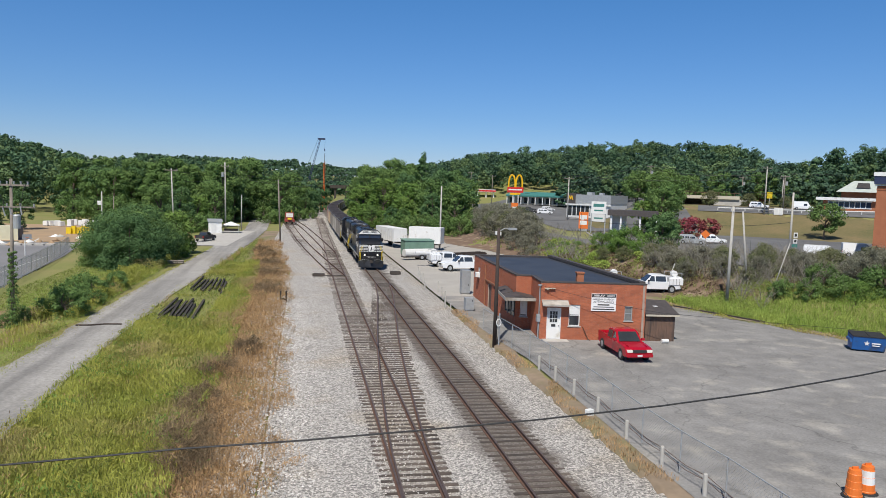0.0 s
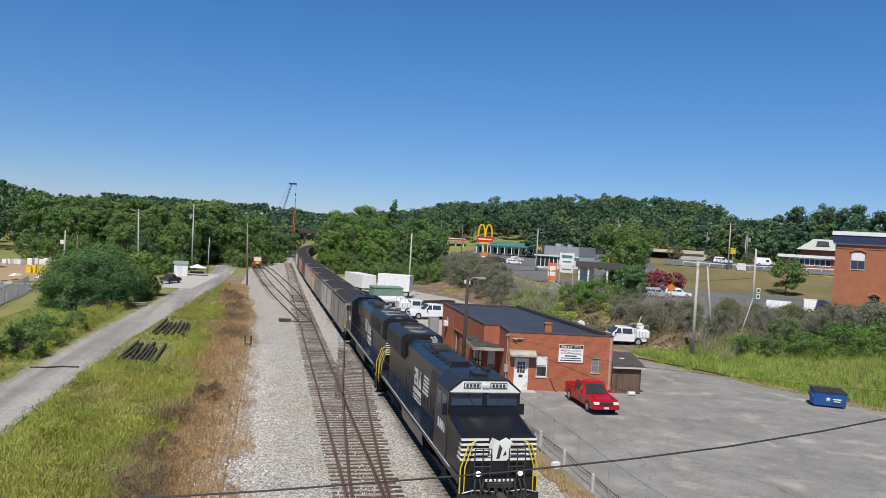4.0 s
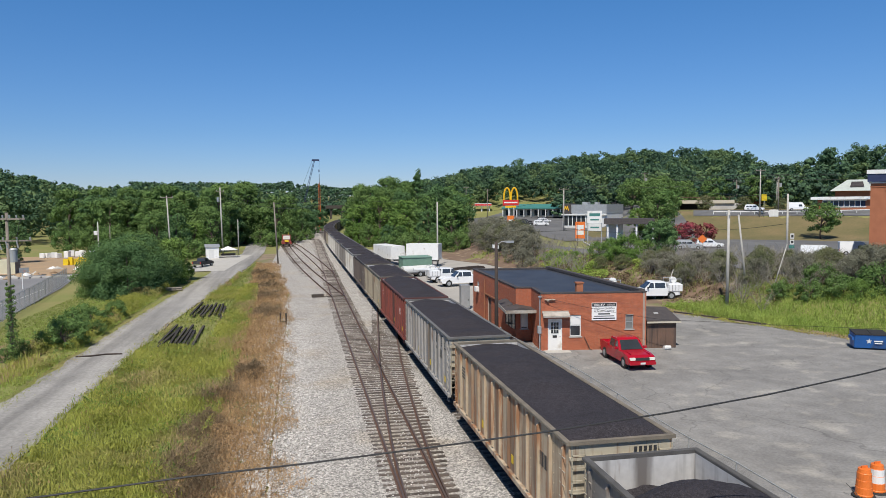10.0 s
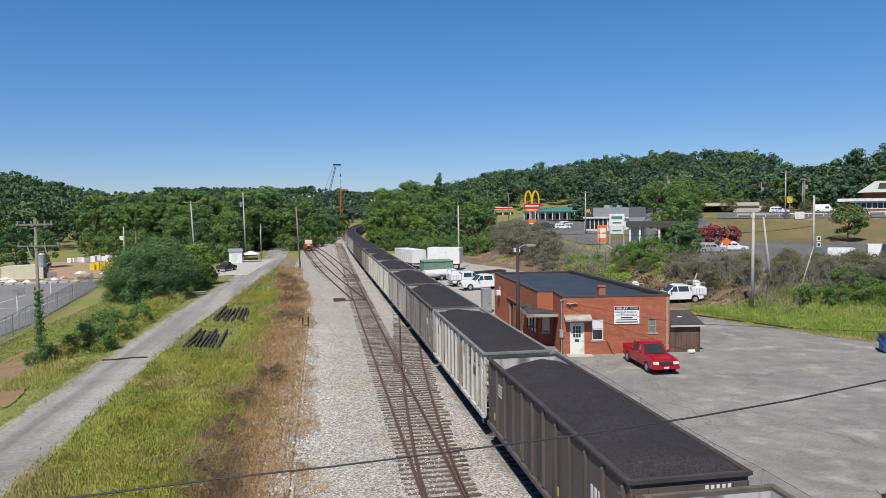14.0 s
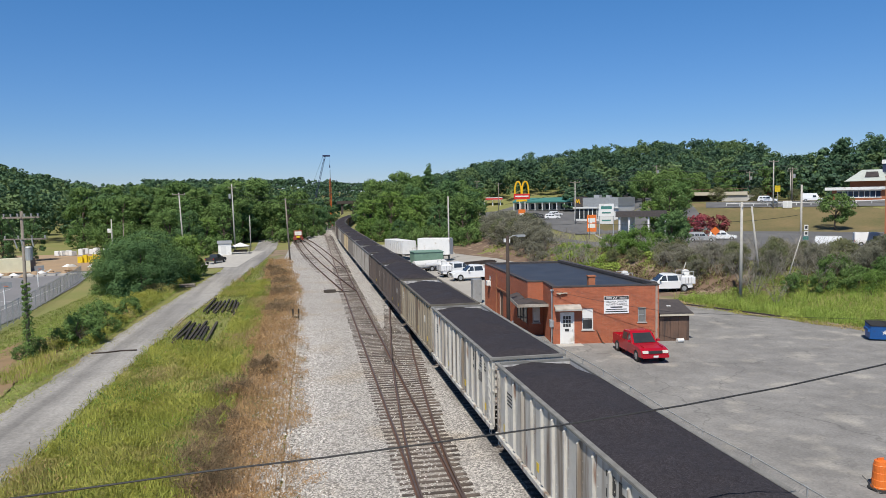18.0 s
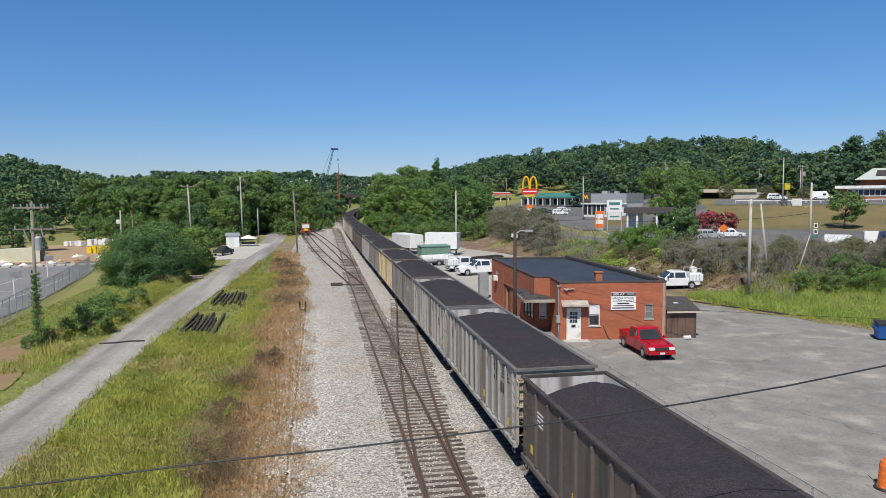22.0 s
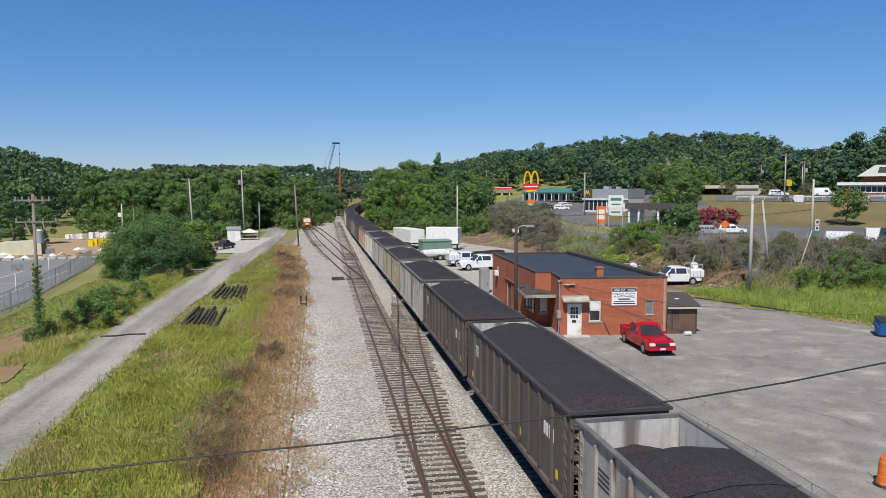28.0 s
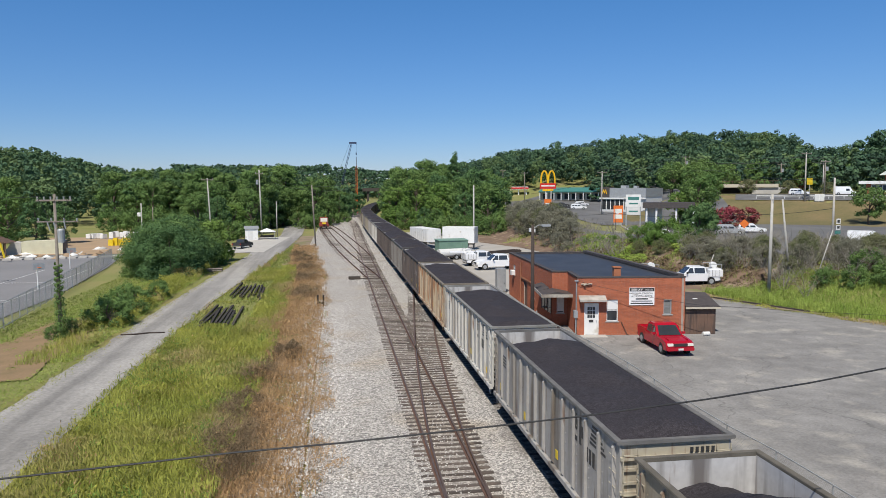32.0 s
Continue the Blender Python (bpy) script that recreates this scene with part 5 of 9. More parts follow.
    v0 = [(x, fy(0.75), z) for x, z in ((-1.45, 1.52), (1.45, 1.52), (1.5, 2.95), (1.3, 3.1), (-1.3, 3.1), (-1.5, 2.95))]
    v1 = [(x, fy(2.95), z) for x, z in ((-1.5, 1.52), (1.5, 1.52), (1.52, 3.35), (1.25, 3.66), (-1.25, 3.66), (-1.52, 3.35))]
    n = 6
    ns.add(v0 + v1, [tuple(range(n)), tuple(range(2 * n - 1, n - 1, -1))] + [(i, i + n, (i + 1) % n + n, (i + 1) % n) for i in range(n)])
    no = part("nose", ns, "loco", lo)
    for i in range(5):
        for s in (-1, 1):
            part("nose_stripe", bx(bx(B(), *sorted((s * 0.42, s * 1.47)), 0.735, 0.75, 2.12 + i * 0.19, 2.21 + i * 0.19), *sorted((s * 1.47, s * 1.50)), 0.74, 1.3 - 0.1 * i, 2.12 + i * 0.19, 2.21 + i * 0.19), "white", no, "white nose stripe")
    em = [(-0.5, 2.12), (0.3, 2.12), (0.5, 2.3), (0.42, 2.6), (0.52, 2.82), (0.25, 3.0), (0.0, 2.86), (-0.3, 3.0), (-0.42, 2.7), (-0.36, 2.4)]
    part("nose_emblem", pr(B(), em, 0.72, 0.75), "white", no, "white emblem shape")
    part("emblem_mark", pr(pr(B(), [(-0.1, 2.2), (0.02, 2.2), (0.12, 2.6), (0.0, 2.75)], 0.71, 0.72), [(0.15, 2.3), (0.3, 2.35), (0.25, 2.5)], 0.71, 0.72), "ink", no)
    for xx in (-0.83, 0.83):
        hl = part("headlight_housing", bx(B(), xx - 0.16, xx + 0.16, 0.56, 0.75, 1.53, 1.86, 0, 0.02), "loco", no)
        part("headlight", B().tube((xx, fy(0.56), 1.69), (xx, fy(0.53), 1.69), 0.10, None, 14), "headlamp", hl, "lit headlight")
    part("step_bar", bx(B(), -0.55, 0.55, 0.5, 0.56, 1.40, 1.48), "white", no)
    fr = B()
    for s in (-1, 1):
        for zz in (1.95, 2.3, 2.62):
            fr.tube((s * 0.35, fy(0.55), zz), (s * 1.0, fy(0.55), zz), 0.022, None, 6)
        for xx in (0.35, 0.68, 1.0):
            fr.tube((s * xx, fy(0.55), 1.52), (s * xx, fy(0.55), 2.62), 0.022, None, 6)
    part("front_rail", fr, "ink", no, "black front railing")
    cl_ = B()
    rng_l = random.Random(3)
    for i in range(12):
        xx = -0.95 + 1.9 * i / 11
        cl_.path([(xx, fy(0.52), 1.5), (xx + rng_l.uniform(-0.1, 0.1), fy(0.36), 1.2), (xx + rng_l.uniform(-0.25, 0.25), fy(0.3), 0.75), (xx + rng_l.uniform(-0.3, 0.3), fy(0.42), 0.95)], 0.04, 6)
    cl_.box(-0.5, 0.5, min(fy(0.35), fy(0.55)), max(fy(0.35), fy(0.55)), 1.22, 1.36)
    part("hose_cluster", cl_, "black", no, "black brake and control hoses")["kind"] = "stuff"
    for s in (-1, 1):
        part("uncoupling_lever", B().path([(s * 0.25, fy(0.4), 1.05), (s * 1.0, fy(0.42), 1.12), (s * 1.45, fy(0.45), 1.0)], 0.025, 6), "greymetal", no)
        part("sun_visor", bx(B(), *sorted((s * 0.12, s * 1.42)), 2.80, 2.95, 4.18, 4.22), "locotop", cb)
        part("wiper", B().tube((s * 0.75, fy(2.905), 4.16), (s * 0.5, fy(2.905), 3.78), 0.015, None, 5), "ink", cb)
    part("centre_post", bx(B(), -0.07, 0.07, 2.905, 2.95, 3.68, 4.2), "loco", cb)
    part("nose_door", bx(B(), -1.32, -0.66, 0.742, 0.75, 1.62, 2.08), "locotop", no)
    # side marks, as plain shapes
    for s in (-1, 1):
        mk = B()
        sx0, sx1 = sorted((s * 1.001, s * 1.012))
        for i in range(5):
            bx(mk, sx0, sx1, 9.0 + away, 10.3 + away - i * 0.06, 2.62 + i * 0.2, 2.72 + i * 0.2)
        for y0, y1, za, zb in ((10.6, 10.95, 2.6, 3.5), (11.0, 11.3, 3.5, 2.6), (11.3, 11.65, 2.6, 3.5), (11.85, 12.5, 3.3, 3.5), (11.8, 12.1, 3.0, 3.3), (11.8, 12.45, 2.95, 3.12), (12.15, 12.45, 2.75, 3.0), (11.75, 12.4, 2.6, 2.8)):
            lo_, hi_ = min(za, zb), max(za, zb)
            sl = 0.28 if za < zb else -0.28
            q0, q1 = fy(y0 + away), fy(y1 + away)
            sl = sl if cab_first else -sl
            mk.add([(s * 1.012, q0, lo_), (s * 1.012, q1, lo_), (s * 1.012, q1 + sl * (hi_ - lo_), hi_), (s * 1.012, q0 + sl * (hi_ - lo_), hi_)], [(0, 1, 2, 3)])
        for j in range(2):
            for i in range(7):
                bx(mk, sx0, sx1, 10.6 + away + i * 0.3, 10.8 + away + i * 0.3, 2.2 - j * 0.36, 2.44 - j * 0.36)
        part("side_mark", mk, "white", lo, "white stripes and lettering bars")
        nb = B()
        for i in range(4):
            bx(nb, *sorted((s * 1.522, s * 1.53)), 3.35 + i * 0.34, 3.55 + i * 0.34, 2.45, 2.85)
        part("cab_number_bars", nb, "white", cb)
    part("roof_kit", bx(bx(B(), -0.3, 0.3, 3.6, 4.4, 4.74, 4.86), 0.4, 0.7, 4.6, 4.9, 4.72, 4.9).tube((-0.6, fy(3.3), 4.7), (-0.6, fy(3.3), 5.1), 0.02), "locotop", cb)
    return lo


M["cabglass"] = mat("cab_glass", (0.035, 0.06, 0.11), (0.02, 0.035, 0.07), 0.9, 0.12, spec=0.7)
M["headlamp"] = glow("headlamp", (1.0, 0.93, 0.75), 1.6)
NOSE0 = 91.2                                          # where the leading coupler stands at 0 s
LOCOS = [(locomotive(True), NOSE0), (locomotive(False), NOSE0 + 22.25)]

# arc length along the line, from y = -400
WAY = [(-700.0, 8.73)]
_y = -60.0
WAY.append((_y, 8.73))
while _y < 1000:
    _y += 5.0
    WAY.append((_y, line_x(_y)))
ARC = [WAY[0][0]]
for (ya, xa), (yb, xb) in zip(WAY, WAY[1:]):
    ARC.append(ARC[-1] + math.hypot(yb - ya, xb - xa))


def on_line(s):
    """The pose on the line at the way s, which is y on the straight."""
    i = int(np.clip(np.searchsorted(ARC, s) - 1, 0, len(ARC) - 2))
    u = (s - ARC[i]) / (ARC[i + 1] - ARC[i])
    (ya, xa), (yb, xb) = WAY[i], WAY[i + 1]
    return pose(xa + (xb - xa) * u, ya + (yb - ya) * u, 0, 0, 0, -math.degrees(math.atan2(xb - xa, yb - ya)))


def motions():
    """The train rolls towards and under the bridge at a steady pace."""
    for ob, mid in CARS:
        walk(ob, [(t, on_line(mid - SPEED * t)) for t in range(0, 33)])
    for ob, nose in LOCOS:
        walk(ob, [(t, on_line(nose + 11.1 - SPEED * t) @ pose(0, -11.1, 0)) for t in range(0, 33)])
    for ob, rows in ROAD_CARS:
        walk(ob, [(t, pose(x, y, ground_z(x, y) + 0.09, 0, 0, turn)) for t, x, y, turn in rows])


# ---- vehicles ----
def side_prism(b, prof, w, ch=0.05, k=0, taper=None):
    """A (y, z) side outline drawn across from -w to w, its edges chamfered; taper narrows what lies above a height."""
    n = len(prof)
    cy, cz = sum(p[0] for p in prof) / n, sum(p[1] for p in prof) / n

    def at(x, y, z, s):
        if taper and z > taper[0]:
            x *= 1 - taper[1] * (z - taper[0])
        return (x, cy + (y - cy) * s, cz + (z - cz) * s)

    rings = [[at(x, y, z, s) for y, z in prof] for x, s in ((-w, 0.965), (-w + ch, 1.0), (w - ch, 1.0), (w, 0.965))]
    v = [p for r in rings for p in r]
    f = [tuple(range(n)), tuple(range(4 * n - 1, 3 * n - 1, -1))]
    for r in range(3):
        f += [(r * n + i, (r + 1) * n + i, (r + 1) * n + (i + 1) % n, r * n + (i + 1) % n) for i in range(n)]
    return b.add(v, f, k)


TYRE = B().tube((-0.11, 0, 0), (0.11, 0, 0), 0.36, None, 20).tube((-0.115, 0, 0), (0.115, 0, 0), 0.30, None, 20).mesh("tyre", "black")
RIM = B().tube((-0.122, 0, 0), (0.122, 0, 0), 0.21, None, 14).tube((-0.128, 0, 0), (0.128, 0, 0), 0.06, None, 10).mesh("rim", "greymetal")


def wheels(parent, ys, w, r=0.36):
    for y in ys:
        for s in (-1, 1):
            h = part("wheel", TYRE, None, parent, at=pose(s * (w - 0.1), y, r))
            h.scale = (1, r / 0.36, r / 0.36)
            part("rim", RIM, None, h)


def pickup(label, at, paint="red", crew=False, service=False, group=""):
    """A pickup, front towards -y, 5 m long."""
    p = thing("pickup_truck", label, "pickup truck", at, group)
    w, e = 0.88, (0.55 if crew else 0.3)
    body = side_prism(B(), [(-2.5, 0.42), (-2.42, 0.36), (-1.95, 0.36), (-1.9, 0.62), (-1.62, 0.76), (-1.34, 0.62), (-1.28, 0.36), (1.28, 0.36), (1.34, 0.62), (1.62, 0.76), (1.9, 0.62), (1.95, 0.36),
                            (2.45, 0.42), (2.48, 1.0), (0.62, 1.0), (-0.85, 1.02), (-1.6, 0.99), (-2.15, 0.93), (-2.42, 0.84), (-2.52, 0.7)], w, 0.09)
    part("body", body, paint, p)
    if not service:
        bed = B()
        for s in (-1, 1):
            bed.box(*sorted((s * (w - 0.07), s * (w - 0.01))), 0.72 + e, 2.46, 0.97, 1.12)
        bed.box(-w + 0.01, w - 0.01, 2.4, 2.47, 0.97, 1.12).box(-w + 0.05, w - 0.05, 0.64 + e, 0.72 + e, 0.97, 1.14)
        part("cargo_bed", bed, paint, p)
        part("bed_floor", B().box(-w + 0.08, w - 0.08, 0.72 + e, 2.40, 0.985, 0.995), "black", p, "black bed liner")
    else:
        part("service_body", B().box(-w - 0.06, w + 0.06, 0.75 + e, 2.65, 0.75, 1.38, c=0.03).box(-w + 0.15, w - 0.15, 0.8 + e, 2.6, 1.38, 1.46), paint, p, "white service body with tool lockers")
        for s in (-1, 1):
            for i in range(4):
                y0 = 0.8 + e + i * (1.8 - e) / 4
                part("locker_seam", B().box(*sorted((s * (w + 0.06), s * (w + 0.066))), y0, y0 + 0.025, 0.8, 1.34), "ink", p)
            part("ladder_rack", B().path([(s * (w - 0.1), 0.85 + e, 1.4), (s * (w - 0.1), 0.85 + e, 1.85), (s * (w - 0.1), 2.55, 1.85), (s * (w - 0.1), 2.55, 1.4)], 0.03, 6), "greymetal", p)
        part("reel", B().tube((-0.3, 1.5 + e, 1.72), (0.3, 1.5 + e, 1.72), 0.27, None, 16), "white", p, "white hose reel")
        part("underbody", B().box(-w + 0.05, w - 0.05, -2.3, 2.5, 0.3, 0.42), "black", p, "black underbody")
    cab = side_prism(B(), [(-0.95, 0.99), (0.66 + e, 0.99), (0.58 + e, 1.54), (0.45 + e, 1.63), (0.1, 1.66), (-0.12, 1.63), (-0.28, 1.57)], w - 0.04, 0.08, 0, (0.99, 0.24))
    part("cab", cab, paint, p)
    part("windscreen", B().add([(-0.72, -0.93, 1.04), (0.72, -0.93, 1.04), (0.60, -0.32, 1.56), (-0.60, -0.32, 1.56)], [(0, 1, 2, 3)]), "glass", p)
    for s in (-1, 1):
        for y0, y1 in ((-0.62, -0.02), (0.05, 0.5 + e)):
            o0, o1 = w - 0.035, w - 0.125
            part("side_window", B().add([(s * o0, y0, 1.06), (s * o0, y1, 1.06), (s * o1, y1 - 0.06, 1.52), (s * o1, y0 + (0.24 if y0 < -0.3 else 0.0), 1.52)], [(0, 1, 2, 3) if s > 0 else (3, 2, 1, 0)]), "glass", p)
        part("headlight", B().box(*sorted((s * 0.46, s * 0.82)), -2.54, -2.40, 0.67, 0.83, c=0.03), "lamp", p)
        part("tail_light", B().box(*sorted((s * (w - 0.16), s * (w - 0.02))), 2.46, 2.49, 0.72, 0.96), "signred", p)
        part("mirror", B().box(*sorted((s * w, s * (w + 0.2))), -0.72, -0.6, 1.05, 1.2), paint if not crew else "black", p)
    part("rear_window", B().add([(-0.6, 0.665 + e, 1.06), (0.6, 0.665 + e, 1.06), (0.55, 0.6 + e, 1.5), (-0.55, 0.6 + e, 1.5)], [(3, 2, 1, 0)]), "glass", p)
    part("grille", B().box(-0.44, 0.44, -2.55, -2.45, 0.66, 0.82, c=0.02), "ink", p)
    part("hood_line", B().box(-0.62, -0.60, -2.2, -0.95, 0.94, 1.015).box(0.60, 0.62, -2.2, -0.95, 0.94, 1.015), paint, p)
    part("bumper", B().box(-w + 0.02, w - 0.02, -2.58, -2.44, 0.38, 0.58, c=0.03), paint if paint == "red" else "chrome", p)
    part("plate_bars", B().box(-0.16, 0.16, -2.6, -2.585, 0.42, 0.54), "fruit_board", p)
    part("rear_bumper", B().box(-w + 0.02, w - 0.02, 2.46, 2.6, 0.42, 0.58, c=0.03), "chrome", p)
    wheels(p, (-1.62, 1.62), w)
    if crew:
        p.scale = (1.12, 1.14, 1.2)
    return p


def car(label, at, paint="carwhite", kind="suv", name="parked_car"):
    c = thing(name, label, "car" if kind != "van" else "van", at)
    w = 0.9
    part("body", side_prism(B(), [(-2.3, 0.35), (-1.8, 0.3), (1.8, 0.3), (2.3, 0.38), (2.32, 0.9), (1.9, 0.95), (-1.0, 0.95), (-2.2, 0.82), (-2.35, 0.6)], w), paint, c)
    prof = {"suv": [(-1.0, 0.94), (2.2, 0.94), (2.0, 1.55), (1.7, 1.65), (-0.1, 1.65), (-0.3, 1.58)], "sedan": [(-0.9, 0.94), (1.7, 0.94), (1.1, 1.4), (0.8, 1.45), (-0.1, 1.45), (-0.25, 1.4)],
            "van": [(-1.6, 0.9), (2.3, 0.9), (2.28, 1.95), (2.2, 2.05), (-0.7, 2.05), (-0.95, 1.98)]}[kind]
    part("cabin", side_prism(B(), prof, w - 0.05, 0.05, 0, (0.95, 0.16)), paint, c)
    (ya, za), (yb, zb) = prof[0], prof[-1]
    part("windscreen", B().add([(-0.7, ya - 0.02 + 0.1, za + 0.08), (0.7, ya - 0.02 + 0.1, za + 0.08), (0.62, yb - 0.02, zb - 0.02), (-0.62, yb - 0.02, zb - 0.02)], [(0, 1, 2, 3)]), "glass", c)
    top = prof[3][1] - 0.12
    for s in (-1, 1):
        for y0, y1 in (((-0.55, 0.35), (0.42, 1.15), (1.22, 1.85)) if kind != "van" else ((-0.9, -0.1),)):
            if kind == "sedan" and y1 > 1.2:
                continue
            part("side_window", B().add([(s * (w - 0.035), y0, 1.0), (s * (w - 0.035), y1, 1.0), (s * (w - 0.05 - (top - 0.95) * 0.16), y1 - 0.05, top), (s * (w - 0.05 - (top - 0.95) * 0.16), y0 + 0.15, top)],
                                        [(0, 1, 2, 3) if s > 0 else (3, 2, 1, 0)]), "glass", c)
        part("headlight", B().box(*sorted((s * 0.5, s * 0.82)), -2.33, -2.2, 0.62, 0.76), "lamp", c)
        part("tail_light", B().box(*sorted((s * 0.6, s * 0.86)), 2.3, 2.34, 0.7, 0.9), "signred", c)
    wheels(c, (-1.45, 1.45), w, 0.33)
    return c


pickup("shiny red pickup truck parked on the lot", pose(20.72, 43.1, 0.06, 0, 0, -3), "red")
pickup("white crew-cab pickup truck parked behind the office", pose(20.1, 89.9, 0.03, 0, 0, -84), "carwhite", True)
pickup("white service truck parked by the bank", pose(37.3, 71.6, 0.06, 0, 0, -98), "carwhite", True, True)
pickup("white service truck parked behind the office wall", pose(30.6, 72.2, 0.06, 0, 0, -98), "carwhite", True, True)
pickup("white service truck with a crane body in the yard", pose(19.6, 94.9, 0.03, 0, 0, 97), "carwhite", True, True)
crane_arm = thing("truck_crane_arm", "white folded crane arm on the service truck bed", "crane", pose(17.3, 94.6, 1.4, 0, 0, 97))
part("arm", B().box(-0.15, 0.15, -0.6, 2.6, 0.35, 0.62, c=0.03).box(-0.2, 0.2, -0.7, -0.3, 0.0, 0.6), "carwhite", crane_arm)
dish = thing("satellite_dome", "small white dome on the service truck", "dome", pose(38.3, 71.3, 1.46))
part("dome", B().tube((0, 0, 0), (0, 0, 0.2), 0.4, 0.4, 14).tube((0, 0, 0.2), (0, 0, 0.42), 0.4, 0.2, 14), "white", dish)
pickup("dark pickup truck parked beside the gravel road", pose(-17.8, 138.4, ground_z(-18, 138) + 0.08, 0, 0, 160), "ink")
car("silver estate car on the street above the bank", pose(65.5, 112.5, ground_z(65.5, 112.5) + 0.09, 0, 0, 62), "greymetal", "suv")
car("white car on the street above the bank", pose(70.9, 114.9, ground_z(70.9, 114.9) + 0.09, 0, 0, 62), "carwhite", "suv")
car("white van on the street above the bank", pose(69.6, 86.0, ground_z(69.6, 86.0) + 0.09, 0, 0, 52), "carwhite", "van")
car("white van parked beside the old brick building", pose(81.5, 93.0, ground_z(81.5, 93) + 0.03, 0, 0, 60), "carwhite", "van")
car("white car on the upper road", pose(111.8, 161.5, ground_z(111.8, 161.5) + 0.16, 0, 0, 58), "carwhite", "suv")
car("white van on the upper road", pose(120.0, 156.0, ground_z(120.0, 156.0) + 0.16, 0, 0, 58), "carwhite", "van")
ROAD_CARS = [(car("white estate car driving along the street above the bank", pose(44.8, 150, 2.5), "carwhite", "suv", "moving_car"),
              [(0, 44.8, 152, 0), (24.5, 44.8, 152, 0), (26.0, 44.7, 146, 0), (30.5, 44.7, 115.2, 2), (31.0, 45.9, 111.2, 14), (31.5, 47.0, 107.0, 20), (32.0, 48.9, 103.0, 26)]),
             (car("white saloon car arriving on the street above the bank", pose(90, 44, 2.5), "carwhite", "sedan", "moving_car"),
              [(0, 92, 41.5, 219), (27.5, 92, 41.5, 219), (29.0, 86.5, 48.2, 219), (32.0, 61.7, 78.7, 219)])]
for i, (x, y, pt, kd) in enumerate(((66, 205, "ink", "suv"), (70, 203, "carwhite", "suv"), (78, 226, "greymetal", "sedan"), (74, 231, "ink", "sedan"), (84, 240, "carwhite", "suv"), (62, 214, "greymetal", "sedan"))):
    car("%s parked on the forecourt" % {"ink": "dark car", "carwhite": "white car", "greymetal": "silver car"}[pt], pose(x, y, ground_z(x, y) + 0.12, 0, 0, 70 + 8 * i), pt, kd)


# ---- poles, cables and fences ----
def pole(name, label, x, y, z, h, r=0.14, mats="polewood", lean=(0, 0), category="utility pole"):
    p = thing(name, label, category, pose(x, y, z))
    part("shaft", B().tube((0, 0, -0.4), (lean[0], lean[1], h), r, r * 0.7, 10), mats, p, smooth=True)
    return p


def crossarm(p, z, w, h=0.1, off=0.0, insul=4, rot=0):
    a = part("crossarm", B().box(-w / 2 + off, w / 2 + off, -0.16, -0.05, z - h, z), "polewood", p, at=pose(0, 0, 0, 0, 0, rot))
    for i in range(insul):
        xx = -w / 2 + off + 0.1 + (w - 0.2) * i / max(1, insul - 1)
        part("insulator", B().tube((xx, -0.1, z), (xx, -0.1, z + 0.22), 0.05, 0.07, 8), "greymetal", a)
    return a


lp = pole("lamp_pole", "dark creosoted wooden pole with a street lamp", 12.8, 46.2, 0, 7.95, 0.15, "darkpole", category="lamp post")
part("lamp_arm", B().path([(0, 0, 7.7), (0.35, -0.1, 7.95), (0.75, -0.2, 7.95)], 0.03), "greymetal", lp)
part("lamp_head", B().box(0.55, 1.15, -0.32, -0.08, 7.86, 8.0, c=0.04), "greymetal", lp)
part("coil", B().path([(0.2 + 0.16 * math.cos(a * 0.5), -0.16, 1.6 + 0.24 * math.sin(a * 0.5)) for a in range(14)], 0.03), "white", lp, "coil of white cable")
part("conduit", B().tube((0.28, -0.05, -0.1), (0.28, -0.05, 2.2), 0.05), "greymetal", lp)
lp2 = pole("light_mast", "thin grey mast with small floodlights", 13.9, 50.5, 0, 7.4, 0.045, "greymetal", category="mast")
part("floodlight", B().box(-0.18, 0.0, -0.12, 0.12, 7.25, 7.5).box(0.05, 0.25, -0.12, 0.12, 7.2, 7.45), "white", lp2)
pw = pole("utility_pole", "pale weathered utility pole at the edge of the lot", 41.1, 63.4, 0, 9.7, 0.17, "palepole", (0.05, 0))
part("bolt", B().tube((0, -0.3, 9.2), (0, 0.3, 9.2), 0.03), "greymetal", pw)
brace = pole("leaning_pole", "leaning weathered brace pole beside the utility pole", 45.5, 66.5, 0.2, 9.0, 0.12, "palepole", (-2.3, -1.6))
for x, y, lx, ly, h in ((38.2, 71, 1.6, 0.5, 3.2), (37.6, 71.5, 0.5, 0.2, 1.6), (46.5, 64, 1.9, 0.4, 4.4)):
    pole("stake", "old pale timber stake leaning against the bank", x, y, ground_z(x, y), h, 0.06, "palepole", (lx, ly), "stake")
pl = pole("utility_pole", "tall weathered utility pole with two crossarms and a transformer", -20.9, 57.2, ground_z(-20.9, 57.2), 10.9, 0.14, "polewood")
crossarm(pl, 10.5, 2.5, 0.13, insul=6)
crossarm(pl, 8.9, 2.9, off=0.2, insul=4)
tr = part("transformer", B().tube((0.45, -0.25, 7.3), (0.45, -0.25, 8.2), 0.25, None, 14).tube((0.45, -0.25, 8.2), (0.45, -0.25, 8.32), 0.27, 0.2, 14), "greymetal", pl, "grey transformer can")
part("cutout", B().tube((-0.3, -0.3, 8.2), (-0.45, -0.35, 8.8), 0.05).tube((0.1, -0.3, 8.3), (0.0, -0.35, 8.8), 0.05).tube((0.8, -0.3, 8.3), (0.7, -0.3, 8.9), 0.05), "greymetal", pl)
